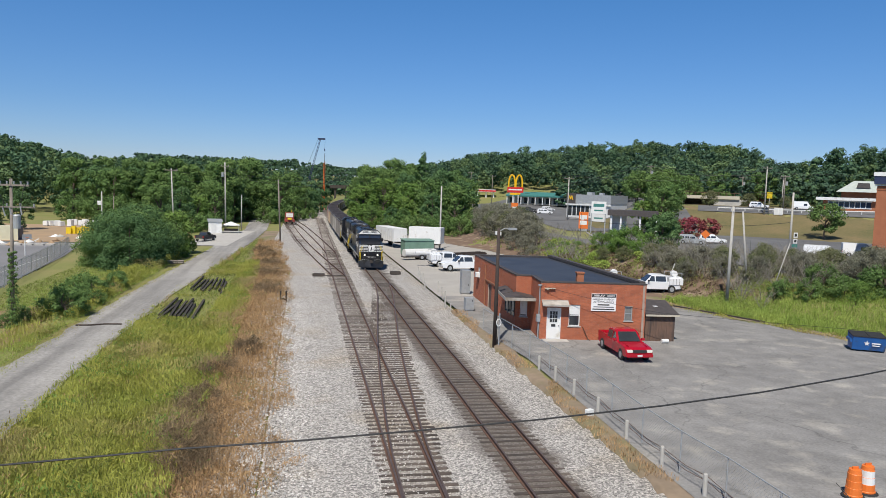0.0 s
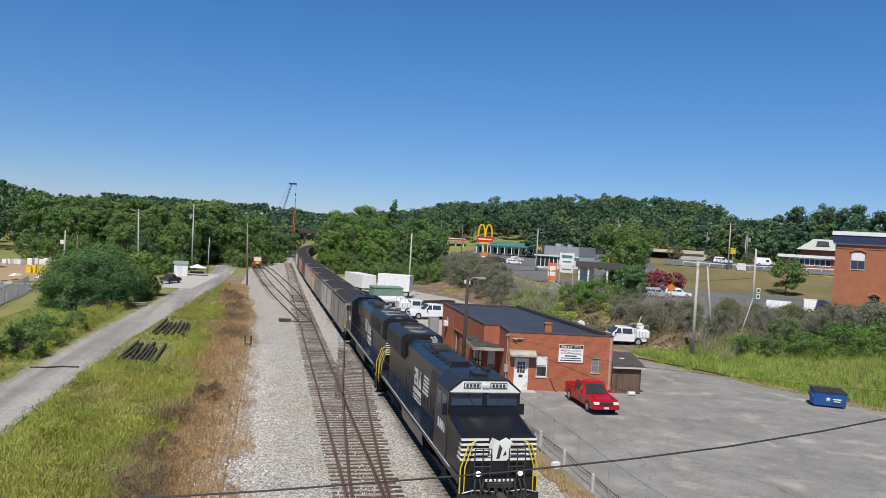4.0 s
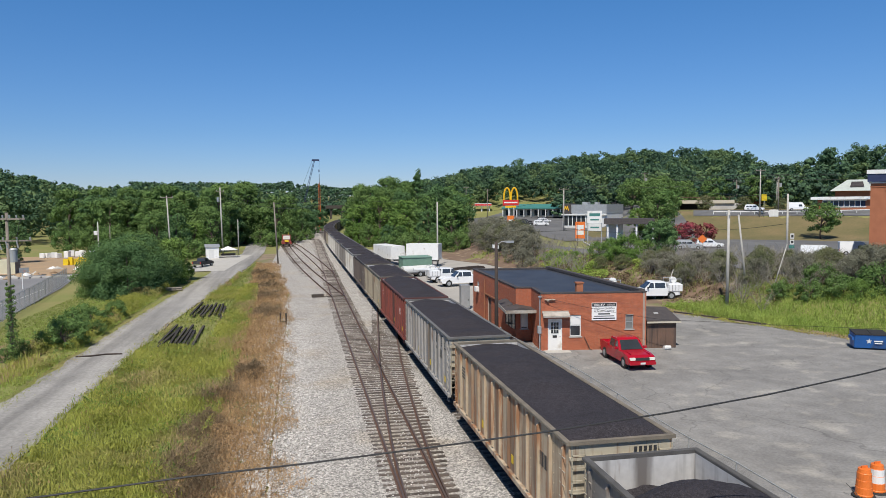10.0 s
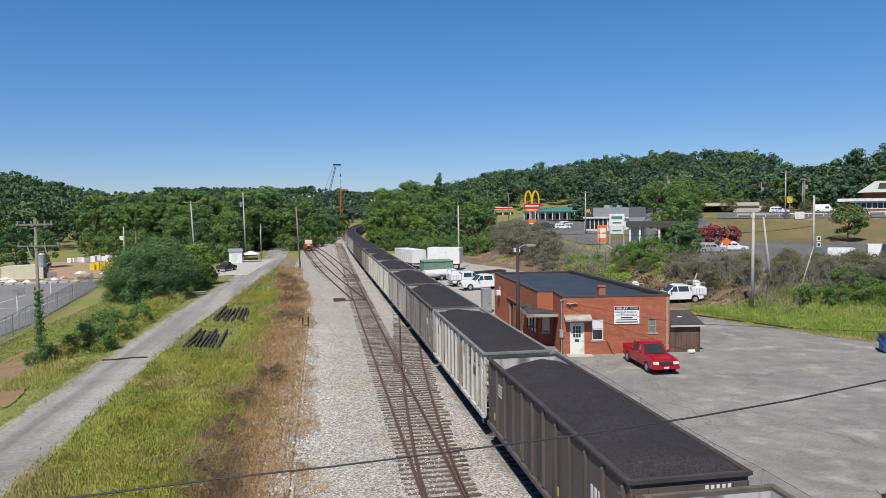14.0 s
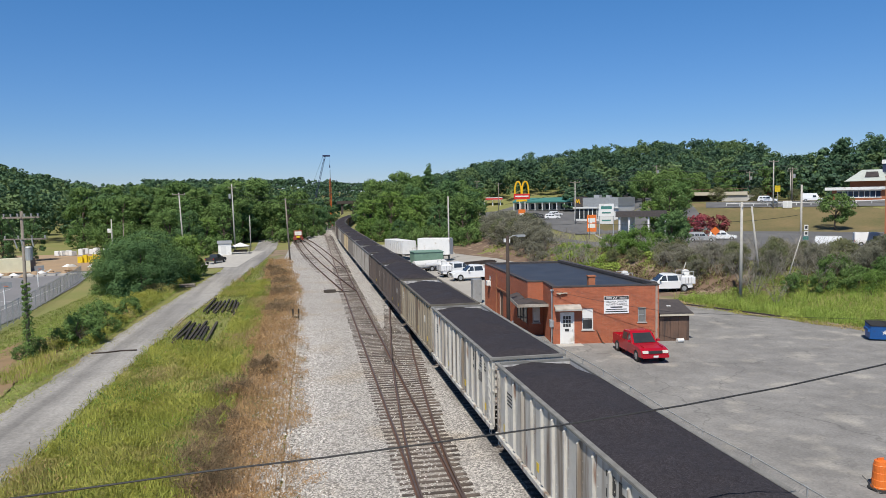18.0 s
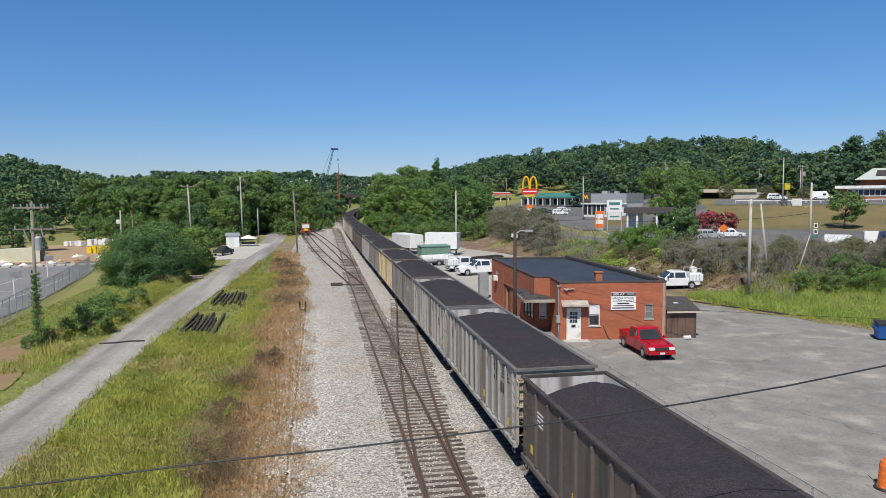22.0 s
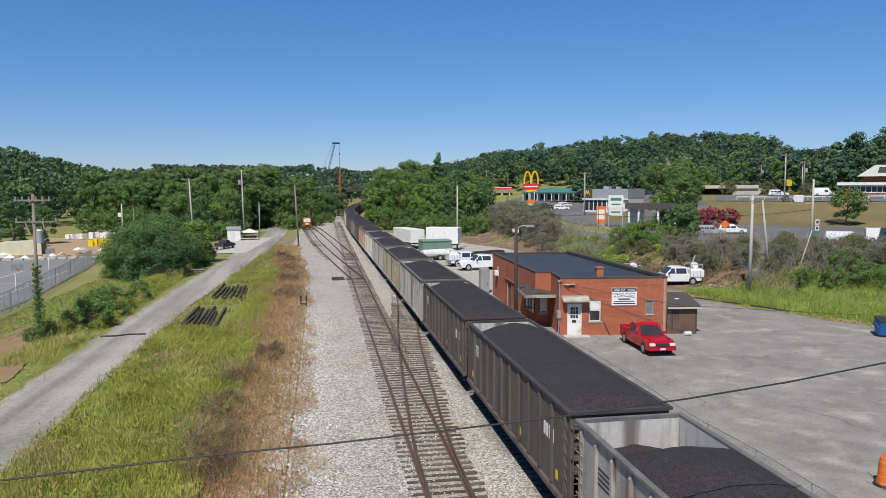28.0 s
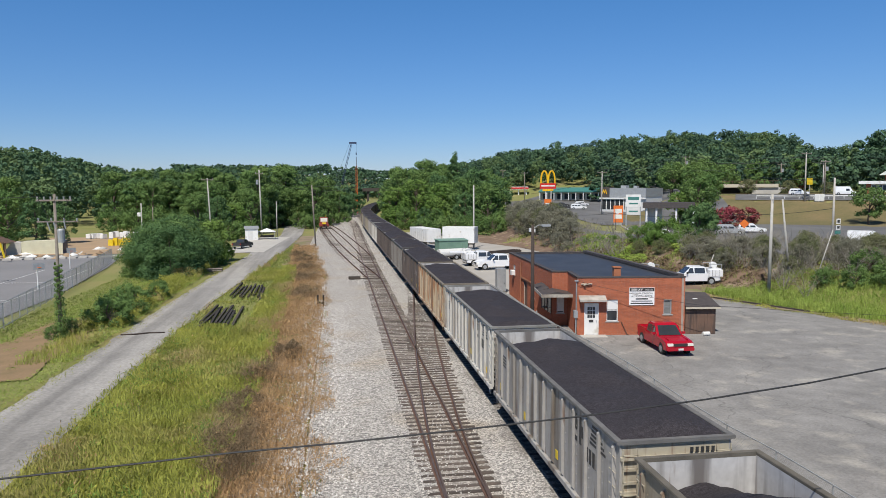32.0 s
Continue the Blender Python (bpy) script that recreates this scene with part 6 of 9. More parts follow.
part("jumper", B().path([(-1.2, -0.1, 10.75), (-0.9, -0.2, 10.2), (-0.4, -0.3, 9.3), (-0.4, -0.35, 8.8)], 0.018).path([(1.1, -0.1, 10.75), (0.9, -0.3, 10.0), (0.7, -0.3, 8.9)], 0.018), "wire", pl)
pm = pole("utility_pole", "weathered utility pole beside the tracks", -4.2, 136.4, -0.4, 11.6, 0.16, "polewood", (-0.55, 0))
pf1 = pole("utility_pole", "pale utility pole before the wood", -27.0, 160, ground_z(-27.0, 160), 14.0, 0.17, "palepole", (-0.6, 0))
crossarm(pf1, 13.7, 2.6, 0.16, off=-0.6, insul=2)
pf4 = pole("utility_pole", "grey utility pole with a crossarm before the wood", -18.0, 175, ground_z(-18.0, 175), 15.6, 0.19, "palepole", (-0.3, 0))
crossarm(pf4, 14.8, 1.8, 0.14, off=-0.3, insul=3)
part("transformer", B().tube((-0.75, -0.3, 12.2), (-0.75, -0.3, 13.3), 0.3, None, 12), "greymetal", pf4)
pole("utility_pole", "thin pole at the edge of the wood", -14.2, 172, ground_z(-14.2, 172), 8.2, 0.12, "palepole")
pf2 = pole("utility_pole", "distant utility pole at the wood's edge", -42.0, 405, ground_z(-42, 405), 20, 0.25, "polewood")
pf3 = pole("utility_pole", "tall utility pole in the gravel yard", 23.3, 122.2, 0, 11.0, 0.16, "palepole")
pg = pole("utility_pole", "grey pole with an equipment box by the court", -40.0, 155, -1.2, 8.9, 0.15, "palepole")
part("box", B().box(-0.75, -0.15, -0.25, 0.2, 6.2, 7.0), "white", pg)
pole("utility_pole", "thin pole beside the court", -38.5, 158, -1.2, 8.0, 0.1, "polewood")
rs = pole("street_sign_pole", "wooden pole with route signs above the bank", 66.1, 88.0, 2.2, 9.4, 0.17, "palepole", category="pole")
part("route_sign", B().box(0.3, 0.9, -0.28, -0.25, 3.2, 3.9).box(0.3, 0.9, -0.28, -0.25, 2.4, 3.05), "white", rs)
part("route_marks", B().box(0.42, 0.78, -0.29, -0.28, 3.35, 3.75).box(0.42, 0.78, -0.29, -0.28, 2.55, 2.9), "ink", rs)
part("green_sign", B().box(0.1, 0.95, -0.28, -0.25, 1.85, 2.3), "greenroof", rs)
for x, y, h, m in ((104.2, 205, 11.5, "polewood"), (109.2, 155.5, 11.5, "palepole"), (67.5, 177.6, 11.2, "palepole"), (76.7, 290, 13.0, "polewood"), (72.6, 311.7, 13.0, "polewood"), (117.5, 160, 8.5, "polewood"),
                   (139, 190, 9, "palepole"), (131, 198, 9, "polewood")):
    q = pole("utility_pole", "distant utility pole beside the road", x, y, ground_z(x, y), h, 0.17, m)
    crossarm(q, h - 0.3, 2.6, 0.14, insul=3)
    if m == "polewood" and h < 12:
        part("transformer", B().tube((0.4, -0.2, h - 2.6), (0.4, -0.2, h - 1.6), 0.3, None, 12), "greymetal", q)


def cable(name, pts, r, label, sag=0.0, n=12):
    b = B()
    for (p, q) in zip(pts, pts[1:]):
        p, q = Vector(p), Vector(q)
        way = [p.lerp(q, i / n) - Vector((0, 0, sag * 4 * (i / n) * (1 - i / n))) for i in range(n + 1)]
        b.path(way, r, 5)
    return setting(name, b, "wire", label, "cable")


# the thick cable slung across the tracks before the bridge
cw = [(-34, 12, 6.9), (-20, 12, 6.0)] + [(12 * u, 12, 10.4 + 12 * v) for u, v in ((-0.46, -0.3825), (-0.30, -0.3732), (-0.15, -0.3640), (0.0, -0.3585), (0.17, -0.3492), (0.35, -0.3385), (0.55, -0.3222), (0.72, -0.3045), (0.90, -0.2800), (1.05, -0.2555))] + [(18, 12, 8.9), (30, 12, 13.5)]
cable("overhead_cable", cw, 0.017, "thick black cable slung across the tracks", 0, 2)
cable("service_wire", [(16.4, 47.7, 3.95), (24.5, 45.6, 2.35), (52, 40, 1.2), (80, 34, 4.0)], 0.012, "thin black wire slung across the lot", 0.15)
cable("service_wire", [(41.1, 63.4, 1.6), (70, 50, 1.2)], 0.012, "thin black wire over the weeds", 0.3)
for z0 in (10.7, 9.9):
    cable("pole_wire", [(-18.2, 175, z0 + 3.4), (-4.75, 136.4, z0 + 0.3), (5.0, 90, z0 + 1.5)], 0.022, "wire between the utility poles", 0.6)
for z0 in (12.5, 10.6):
    cable("pole_wire", [(-27.5, 160, z0), (-18.2, 175, z0 + 1.3), (14.0, 196, z0 - 0.6), (41, 176, z0 + 0.6)], 0.022, "wire between the utility poles", 0.9)
cable("pole_wire", [(109.2, 155.5, 17.5), (76.7, 290, 18.4)], 0.03, "wire along the street poles", 1.5)
cable("pole_wire", [(104.2, 205, 18.2), (139, 190, 18.5), (180, 172, 18.5)], 0.03, "wire along the road poles", 1.0)
cable("pole_wire", [(66.1, 88, 11.3), (104.2, 205, 18.3)], 0.025, "wire along the street poles", 1.5)
cable("pole_wire", [(48.7, 150, 10.9), (75.4, 152, 17.4), (104.9, 153, 17.2), (150, 140, 17.5)], 0.03, "wire across the hillside", 0.5)
cable("pole_wire", [(40.0, 146, 9.2), (75.4, 152, 16.6), (104.9, 153, 16.2), (150, 140, 16.6)], 0.03, "wire across the hillside", 0.7)
cable("pole_wire", [(67.5, 177.6, 15.0), (104.9, 153, 15.4)], 0.03, "wire between the street poles", 0.8)
cable("pole_wire", [(36, 128, 6.2), (47, 118, 6.0), (58, 104, 6.4), (66.1, 88, 7.5)], 0.03, "thick wire above the bank", 0.5)
cable("pole_wire", [(-21.9, 57.1, 9.95), (-80, 80, 11)], 0.02, "wire from the tall utility pole", 0.8)

# cable guard and chain-link fence along the lot
FENCE = [(12.9, 52.0), (13.3, 45.8), (13.5, 42.6), (13.75, 39.6), (13.85, 37.1), (13.9, 34.4), (13.85, 31.2), (13.7, 27.8), (13.7, 24.7), (13.9, 22.0), (13.9, 19.2), (13.9, 16.4)]
guard = thing("cable_guard", "row of short weathered posts strung with cables", "fence")
STUB = B().tube((0, 0, -0.2), (0, 0, 0.82), 0.085, 0.08, 10).tube((0, 0, 0.82), (0, 0, 0.86), 0.08, 0.05, 10).mesh("post", "palepole")
for x, y in FENCE[3:]:
    part("post", STUB, None, guard, at=pose(x, y, 0))
for z in (0.55, 0.72):
    b = B()
    for (xa, ya), (xb, yb) in zip(FENCE[3:], FENCE[4:]):
        b.path([(xa + 0.1, ya, z), ((xa + xb) / 2 + 0.1, (ya + yb) / 2, z - 0.1), (xb + 0.1, yb, z)], 0.012, 5)
    part("guard_cable", b, "rail", guard)
fence = thing("chain_link_fence", "rusty chain-link fence with a pipe top rail", "fence")
for x, y in [(a + 0.42, b - 0.6) for a, b in FENCE]:
    part("fence_post", B().tube((x, y, 0), (x, y, 1.65), 0.028, None, 8), "greymetal", fence)
for (xa, ya), (xb, yb) in zip(FENCE, FENCE[1:]):
    part("top_rail", B().tube((xa + 0.42, ya - 0.6, 1.63), (xb + 0.42, yb - 0.6, 1.63), 0.024, None, 8), "greymetal", fence)
    net = B()
    A, C = Vector((xa + 0.42, ya - 0.6, 0)), Vector((xb + 0.42, yb - 0.6, 0))
    L = (C - A).length
    n = int(L / 0.13)
    for i in range(-12, n):
        for sgn in (0, 1):
            u0, u1 = i * L / n, (i + 12) * L / n
            z0, z1 = (0.05, 1.6) if not sgn else (1.6, 0.05)
            if u0 < 0:
                z0 += (z1 - z0) * (-u0) / (u1 - u0)
                u0 = 0
            if u1 > L:
                z1 = z0 + (z1 - z0) * (L - u0) / (u1 - u0)
                u1 = L
            p, q = A + (C - A) * u0 / L, A + (C - A) * u1 / L
            d = (C - A).normalized() * 0.004
            net.add([(p.x - d.x, p.y - d.y, z0), (p.x + d.x, p.y + d.y, z0), (q.x + d.x, q.y + d.y, z1), (q.x - d.x, q.y - d.y, z1)], [(0, 1, 2, 3)])
    part("wire_mesh", net, "greymetal", fence)
lf = thing("court_fence", "grey chain-link fence round the play court", "fence")
LFP = [(-27.3, 55), (-27.8, 63.9), (-29, 73), (-30.2, 82), (-31.5, 92), (-33, 102), (-34.5, 112), (-36, 121)]
for (xa, ya), (xb, yb) in zip(LFP, LFP[1:]):
    for i in range(4):
        x, y = xa + (xb - xa) * i / 4, ya + (yb - ya) * i / 4
        part("fence_post", B().tube((x, y, -1.2), (x, y, 1.1), 0.04, None, 6), "greymetal", lf)
    for z in (1.08, -0.9):
        part("rail", B().tube((xa, ya, z), (xb, yb, z), 0.03, None, 6), "greymetal", lf)
    net = B()
    for i in range(40):
        for z0, z1 in ((-1.0, 1.05), (1.05, -1.0)):
            u0, u1 = i / 40, min(1, (i + 6) / 40)
            net.add([(xa + (xb - xa) * u0, ya + (yb - ya) * u0, z0), (xa + (xb - xa) * u0 + 0.006, ya + (yb - ya) * u0 + 0.012, z0),
                     (xa + (xb - xa) * u1 + 0.006, ya + (yb - ya) * u1 + 0.012, z1), (xa + (xb - xa) * u1, ya + (yb - ya) * u1, z1)], [(0, 1, 2, 3)])
    part("wire_mesh", net, "greymetal", lf)

# ---- things on the lot ----
dm = thing("dumpster", "blue steel dumpster with a dark lid and white star", "dumpster", pose(39.2, 43.3, 0.06, 0, 0, -28))
part("bin", side_prism(B(), [(-0.55, 0.12), (0.62, 0.12), (0.85, 1.15), (-0.75, 1.05)], 1.05, 0.03), "blue", dm)
for s in (-1, 1):
    part("fork_pocket", B().box(*sorted((s * 1.05, s * 1.17)), -0.6, 0.6, 0.65, 0.85), "blue", dm)
    part("lid", B().add([(s * 0.02, -0.78, 1.06), (s * 1.06, -0.78, 1.06), (s * 1.06, 0.86, 1.17), (s * 0.02, 0.86, 1.17), (s * 0.02, -0.78, 1.12), (s * 1.06, -0.78, 1.12), (s * 1.06, 0.86, 1.23), (s * 0.02, 0.86, 1.23)],
                        [(0, 1, 5, 4), (1, 2, 6, 5), (2, 3, 7, 6), (3, 0, 4, 7), (4, 5, 6, 7)]), "black", dm)
star = [(-0.15 + (0.2 if i % 2 == 0 else 0.085) * math.sin(i * math.pi / 5), (0.2 if i % 2 == 0 else 0.085) * math.cos(i * math.pi / 5)) for i in range(10)]
part("star", B().add([(x, -0.68 - 0.19 * (z + 0.0), 0.62 + z) for x, z in star], [tuple(range(9, -1, -1))]), "white", dm)
part("text_bar", B().box(0.15, 0.7, -0.705, -0.695, 0.6, 0.68).box(0.2, 0.65, -0.69, -0.68, 0.46, 0.52), "white", dm)


def barrel(x, y, stripes, label):
    b = thing("traffic_barrel", label, "traffic barrel", pose(x, y, 0.06))
    prof = [(0.30, 0.0), (0.30, 0.1), (0.28, 0.12), (0.27, 0.35), (0.26, 0.36), (0.25, 0.6), (0.24, 0.61), (0.235, 0.85), (0.22, 0.87), (0.2, 1.0), (0.1, 1.02)]
    for (r0, z0), (r1, z1) in zip(prof, prof[1:]):
        wh = stripes and (0.36 <= z0 < 0.6 or 0.62 <= z1 <= 0.85) and z1 - z0 > 0.1
        part("band" if z1 - z0 > 0.1 else "ring", B().tube((0, 0, z0), (0, 0, z1), r0, r1, 18), "white" if wh else "orange", b)
    part("handle", B().box(-0.12, 0.12, -0.02, 0.02, 1.0, 1.1), "orange", b)
    part("base_ring", B().tube((0, 0, 0), (0, 0, 0.06), 0.40, 0.36, 18), "black", b)


barrel(19.25, 21.3, False, "orange plastic traffic barrel standing on the asphalt")
barrel(20.0, 21.55, True, "orange and white striped traffic barrel on the asphalt")
cable("hose", [(18.7, 21.5, 0.5), (18.9, 20.9, 0.08), (19.6, 20.8, 0.08), (20.8, 20.9, 0.08), (22.2, 21.4, 0.08)], 0.015, "dark cord lying by the barrels", 0, 3)
for x, y, s, hh, lab in ((16.0, 69.6, 0.9, 2.3, "tall grey electrical cabinet beside the office"), (14.1, 59.6, 0.75, 1.05, "low grey-green electrical cabinet on legs")):
    cbx = thing("electrical_cabinet", lab, "cabinet", pose(x, y, 0.0))
    part("body", B().box(-s / 2, s / 2, -s / 2, s / 2, 0.15, 0.15 + hh, c=0.02), "greymetal", cbx)
    part("door", B().box(-s / 2 + 0.04, s / 2 - 0.04, -s / 2 - 0.02, -s / 2, 0.2, 0.1 + hh), "greymetal", cbx)
    part("plinth", B().box(-s / 2 + 0.05, s / 2 - 0.05, -s / 2 + 0.05, s / 2 - 0.05, -0.1, 0.15), "concrete", cbx)
    part("latch", B().box(s / 4, s / 4 + 0.05, -s / 2 - 0.045, -s / 2 - 0.02, 0.9, 1.05), "ink", cbx)
for i in range(12):
    x, y = 11.9 + 0.23 * (i % 6) + rng_car.uniform(-0.2, 0.2), 60 + i * 2.2
    st = thing("stake", "short pale wooden stake beside the main line", "stake", pose(x + 0.6, y, -0.15), "stakes by the line")
    part("stake_post", B().box(-0.05, 0.05, -0.05, 0.05, 0, 0.75 + 0.25 * (i % 3)), "palepole", st)
bucket = thing("white_box", "small white box lying by the guard posts", "box", pose(13.35, 31.0, 0.05, 0, 0, 20))
part("box", B().box(-0.18, 0.18, -0.12, 0.12, 0, 0.28, c=0.02), "white", bucket)
can2 = thing("gas_can", "small pale container beside the shed", "container", pose(25.3, 46.2, 0.06))
part("can", B().tube((-0.25, 0, 0.15), (0.25, 0, 0.15), 0.15, None, 12), "fruit_board", can2)
# switch stand, markers and scrap between the tracks
sw = thing("switch_machine", "dark switch machine beside the siding", "switch machine", pose(2.0, 84.5, -0.2))
part("motor", B().box(-0.9, 0.5, -0.25, 0.25, 0.0, 0.35, c=0.05).box(0.5, 2.9, -0.04, 0.04, 0.05, 0.1).box(0.5, 2.9, 0.3, 0.36, 0.05, 0.1), "under", sw)
sw2 = thing("switch_machine", "dark switch machine beside the main line", "switch machine", pose(10.9, 87, -0.2))
part("motor", B().box(-0.4, 0.9, -0.25, 0.25, 0.0, 0.4, c=0.05).box(-1.2, -0.4, -0.05, 0.05, 0.05, 0.1), "under", sw2)
mkr = thing("track_marker", "two short black posts joined by a bar", "marker", pose(-1.7, 66.1, -0.35))
part("marker_post", B().box(-0.32, -0.18, -0.07, 0.07, 0, 1.1), "oldtie", mkr)
part("marker_post", B().box(0.18, 0.32, -0.07, 0.07, 0, 1.1), "oldtie", mkr)
part("marker_bar", B().box(-0.18, 0.18, -0.05, 0.05, 0.25, 0.4), "oldtie", mkr)
OT = B().box(-0.10, 0.10, -4.6, 4.6, 0, 0.19, c=0.015).mesh("timber_piece", "oldtie")
rng_t = random.Random(3)
for cx, cy, n, step in ((-11.3, 64.6, 8, 0.37), (-11.1, 79.6, 8, 0.44)):
    for i in range(n):
        x, y = cx + step * i + rng_t.uniform(-0.06, 0.06), cy + rng_t.uniform(-1.2, 1.2) - 0.35 * i
        ot = tagged(part("old_timber", OT, None, None, "", pose(x, y, ground_z(x, y) + 0.05, 0, 0, rng_t.uniform(-1.5, 3.5))), "long black discarded timber lying in the grass", "timber", "discarded timbers")
        ot.scale = (1, rng_t.uniform(0.75, 1.1), 1)
logs = thing("log_pile", "pile of grey timber beside the road", "timber", pose(-16.9, 99.0, ground_z(-16.9, 99)))
for i in range(6):
    part("timber", B().tube((-1.5, -0.3 + 0.22 * (i % 3), 0.15 + 0.22 * (i // 3)), (1.4, -0.2 + 0.22 * (i % 3), 0.2 + 0.22 * (i // 3)), 0.13, 0.1, 8), "polewood", logs)
bp = thing("scrap_bar", "rusty bar lying across the gravel road", "scrap", pose(-14.8, 56.6, ground_z(-14.8, 56.6) + 0.08, 0, 0, 15))
part("bar", B().path([(-1.6, 0.3, 0.02), (-0.6, 0, 0.03), (0.4, 0.2, 0.02), (1.5, -0.2, 0.03)], 0.06), "darkpole", bp)

tm = thing("edge_timber", "long dark timber lying along the lot's edge", "timber", pose(36.3, 58.4, ground_z(36.3, 58.4) + 0.02, 0, 0, 115))
part("baulk", B().box(-5.2, 5.2, -0.08, 0.08, 0.04, 0.17, c=0.02), "oldtie", tm)


# ---- yard behind the office ----
def box_trailer(label, at, L=12.0, h=2.75, paint="white"):
    t = thing("box_trailer", label, "trailer", at)
    part("box", B().box(-1.25, 1.25, 0, L, 1.15, 1.15 + h, c=0.03), paint, t)
    for i in range(int(L / 1.0)):
        part("side_rib", B().box(-1.275, -1.25, 0.4 + i, 0.46 + i, 1.2, 1.1 + h), paint, t)
    for s in (-1, 1):
        part("rear_door", B().box(*sorted((s * 0.03, s * 1.18)), -0.03, 0, 1.2, 1.1 + h), paint, t)
    part("chassis", B().box(-0.5, 0.5, 0.3, L - 0.3, 0.9, 1.15), "under", t)
    wheels(t, (L - 2.2, L - 1.0), 1.15, 0.48)
    part("landing_leg", B().box(-0.8, -0.7, 1.5, 1.6, 0, 0.95).box(0.7, 0.8, 1.5, 1.6, 0, 0.95), "greymetal", t)
    return t


box_trailer("white box trailer parked in the yard", pose(16.4, 122.5, 0.0, 0, 0, 14), 9.0, 2.3)
box_trailer("white box trailer parked before the trees", pose(23.2, 119.6, 0.0, 0, 0, 64), 5.6)
M["palegreen"] = mat("faded_green_steel", (0.19, 0.31, 0.235), (0.15, 0.25, 0.19), 1, 0.6, dirt=(0.3, 0.3, 0.25), dirt_amt=0.15)
gc = thing("green_container", "green steel container with a low ridge roof", "container", pose(17.2, 108.6, 0, 0, 0, 8))
part("container_body", B().box(-2.3, 2.3, -1.2, 1.2, 0.35, 2.5), "palegreen", gc)
part("container_lid", B().add([(-2.4, -1.3, 2.47), (2.4, -1.3, 2.47), (2.4, 1.3, 2.6), (-2.4, 1.3, 2.6), (-2.4, -1.3, 2.55), (2.4, -1.3, 2.55), (2.4, 1.3, 2.68), (-2.4, 1.3, 2.68)],
                              [(3, 2, 1, 0), (4, 5, 6, 7), (0, 1, 5, 4), (1, 2, 6, 5), (2, 3, 7, 6), (3, 0, 4, 7)]), "palegreen", gc)
for i in range(8):
    part("container_rib", B().box(-2.2 + i * 0.6, -2.12 + i * 0.6, -1.24, -1.2, 0.4, 2.45), "palegreen", gc)
part("skid", B().box(-2.2, 2.2, -1.0, -0.8, 0, 0.35).box(-2.2, 2.2, 0.8, 1.0, 0, 0.35), "under", gc)
tn = thing("tank_trailer", "low pale tank trailer before the green container", "trailer", pose(16.6, 103.5, 0, 0, 0, -70))
part("tank", B().tube((0, -2.4, 1.0), (0, 2.2, 1.0), 0.62, None, 16), "fruit_board", tn)
part("tank_frame", B().box(-0.6, 0.6, -2.6, 2.4, 0.4, 0.55), "under", tn)
wheels(tn, (0.2, 1.2), 0.8, 0.4)
pile = thing("pipe_stack", "stack of dark rails behind the trucks", "rail stack", pose(26.0, 112, 0, 0, 0, 32))
for i in range(7):
    part("pipe", B().box(-3.5, 3.5, -0.9 + 0.28 * i, -0.7 + 0.28 * i, 0.1, 0.35 + 0.1 * (i % 2)), "darkpole", pile)
# ---- beyond the switches ----
sh = thing("white_shed", "small white shed with a low roof by the road", "shed", pose(-18.9, 160.8, ground_z(-19, 160) + 0.02, 0, 0, 8))
part("shed_body", B().box(-1.2, 1.5, -1.2, 1.6, 0, 2.5), "white", sh)
part("shed_top", B().add([(-1.4, -1.4, 2.5), (1.7, -1.4, 2.5), (1.7, 1.8, 2.95), (-1.4, 1.8, 2.95), (-1.4, -1.4, 2.58), (1.7, -1.4, 2.58), (1.7, 1.8, 3.03), (-1.4, 1.8, 3.03)],
                         [(3, 2, 1, 0), (4, 5, 6, 7), (0, 1, 5, 4), (1, 2, 6, 5), (2, 3, 7, 6), (3, 0, 4, 7)]), "greymetal", sh)
part("shed_door", B().box(-0.6, 0.4, -1.23, -1.2, 0.05, 2.0), "fruit_board", sh)
tt = thing("canopy_tent", "white canopy tent over a dark trailer", "tent", pose(-15.6, 162, ground_z(-15.6, 162)))
part("tent_top", B().add([(-1.9, -1.6, 1.7), (1.9, -1.6, 1.7), (1.9, 1.6, 1.7), (-1.9, 1.6, 1.7), (0, 0, 2.5)], [(0, 1, 4), (1, 2, 4), (2, 3, 4), (3, 0, 4), (3, 2, 1, 0)]), "white", tt)
for sx_ in (-1.8, 1.8):
    for sy_ in (-1.5, 1.5):
        part("tent_leg", B().tube((sx_, sy_, 0), (sx_, sy_, 1.7), 0.04), "greymetal", tt)
part("cart", B().box(-1.4, 1.5, -0.8, 0.8, 0.5, 0.9, c=0.05), "under", tt)
M["machinered"] = mat("dull_red_paint", (0.30, 0.05, 0.035), (0.22, 0.05, 0.04), 2, 0.6, dirt=(0.2, 0.15, 0.12), dirt_amt=0.2)
mc = thing("track_machine", "red and white track maintenance machine", "track machine", pose(branch_x(196), 196, 0, 0, 0, 3))
part("chassis", B().box(-1.3, 1.3, -2.2, 2.2, 0.5, 1.1, c=0.05), "machinered", mc)
part("machine_cab", B().box(-1.1, 1.1, -1.2, 0.9, 1.1, 2.9, c=0.06), "machinered", mc)
part("machine_glass", B().box(-0.9, 0.9, -1.23, -1.2, 1.7, 2.7), "fruit_board", mc)
part("machine_boom", B().box(-0.5, 0.5, -2.6, -1.2, 1.1, 1.5, c=0.05).tube((0.6, 1.4, 1.1), (0.6, 1.4, 3.4), 0.06), "yellow", mc)
wheels(mc, (-1.4, 1.4), 0.85, 0.4)
rg = thing("drill_rig", "orange drilling rig with a tall mast by the track end", "drill rig", pose(4.4, 298, 0.0))
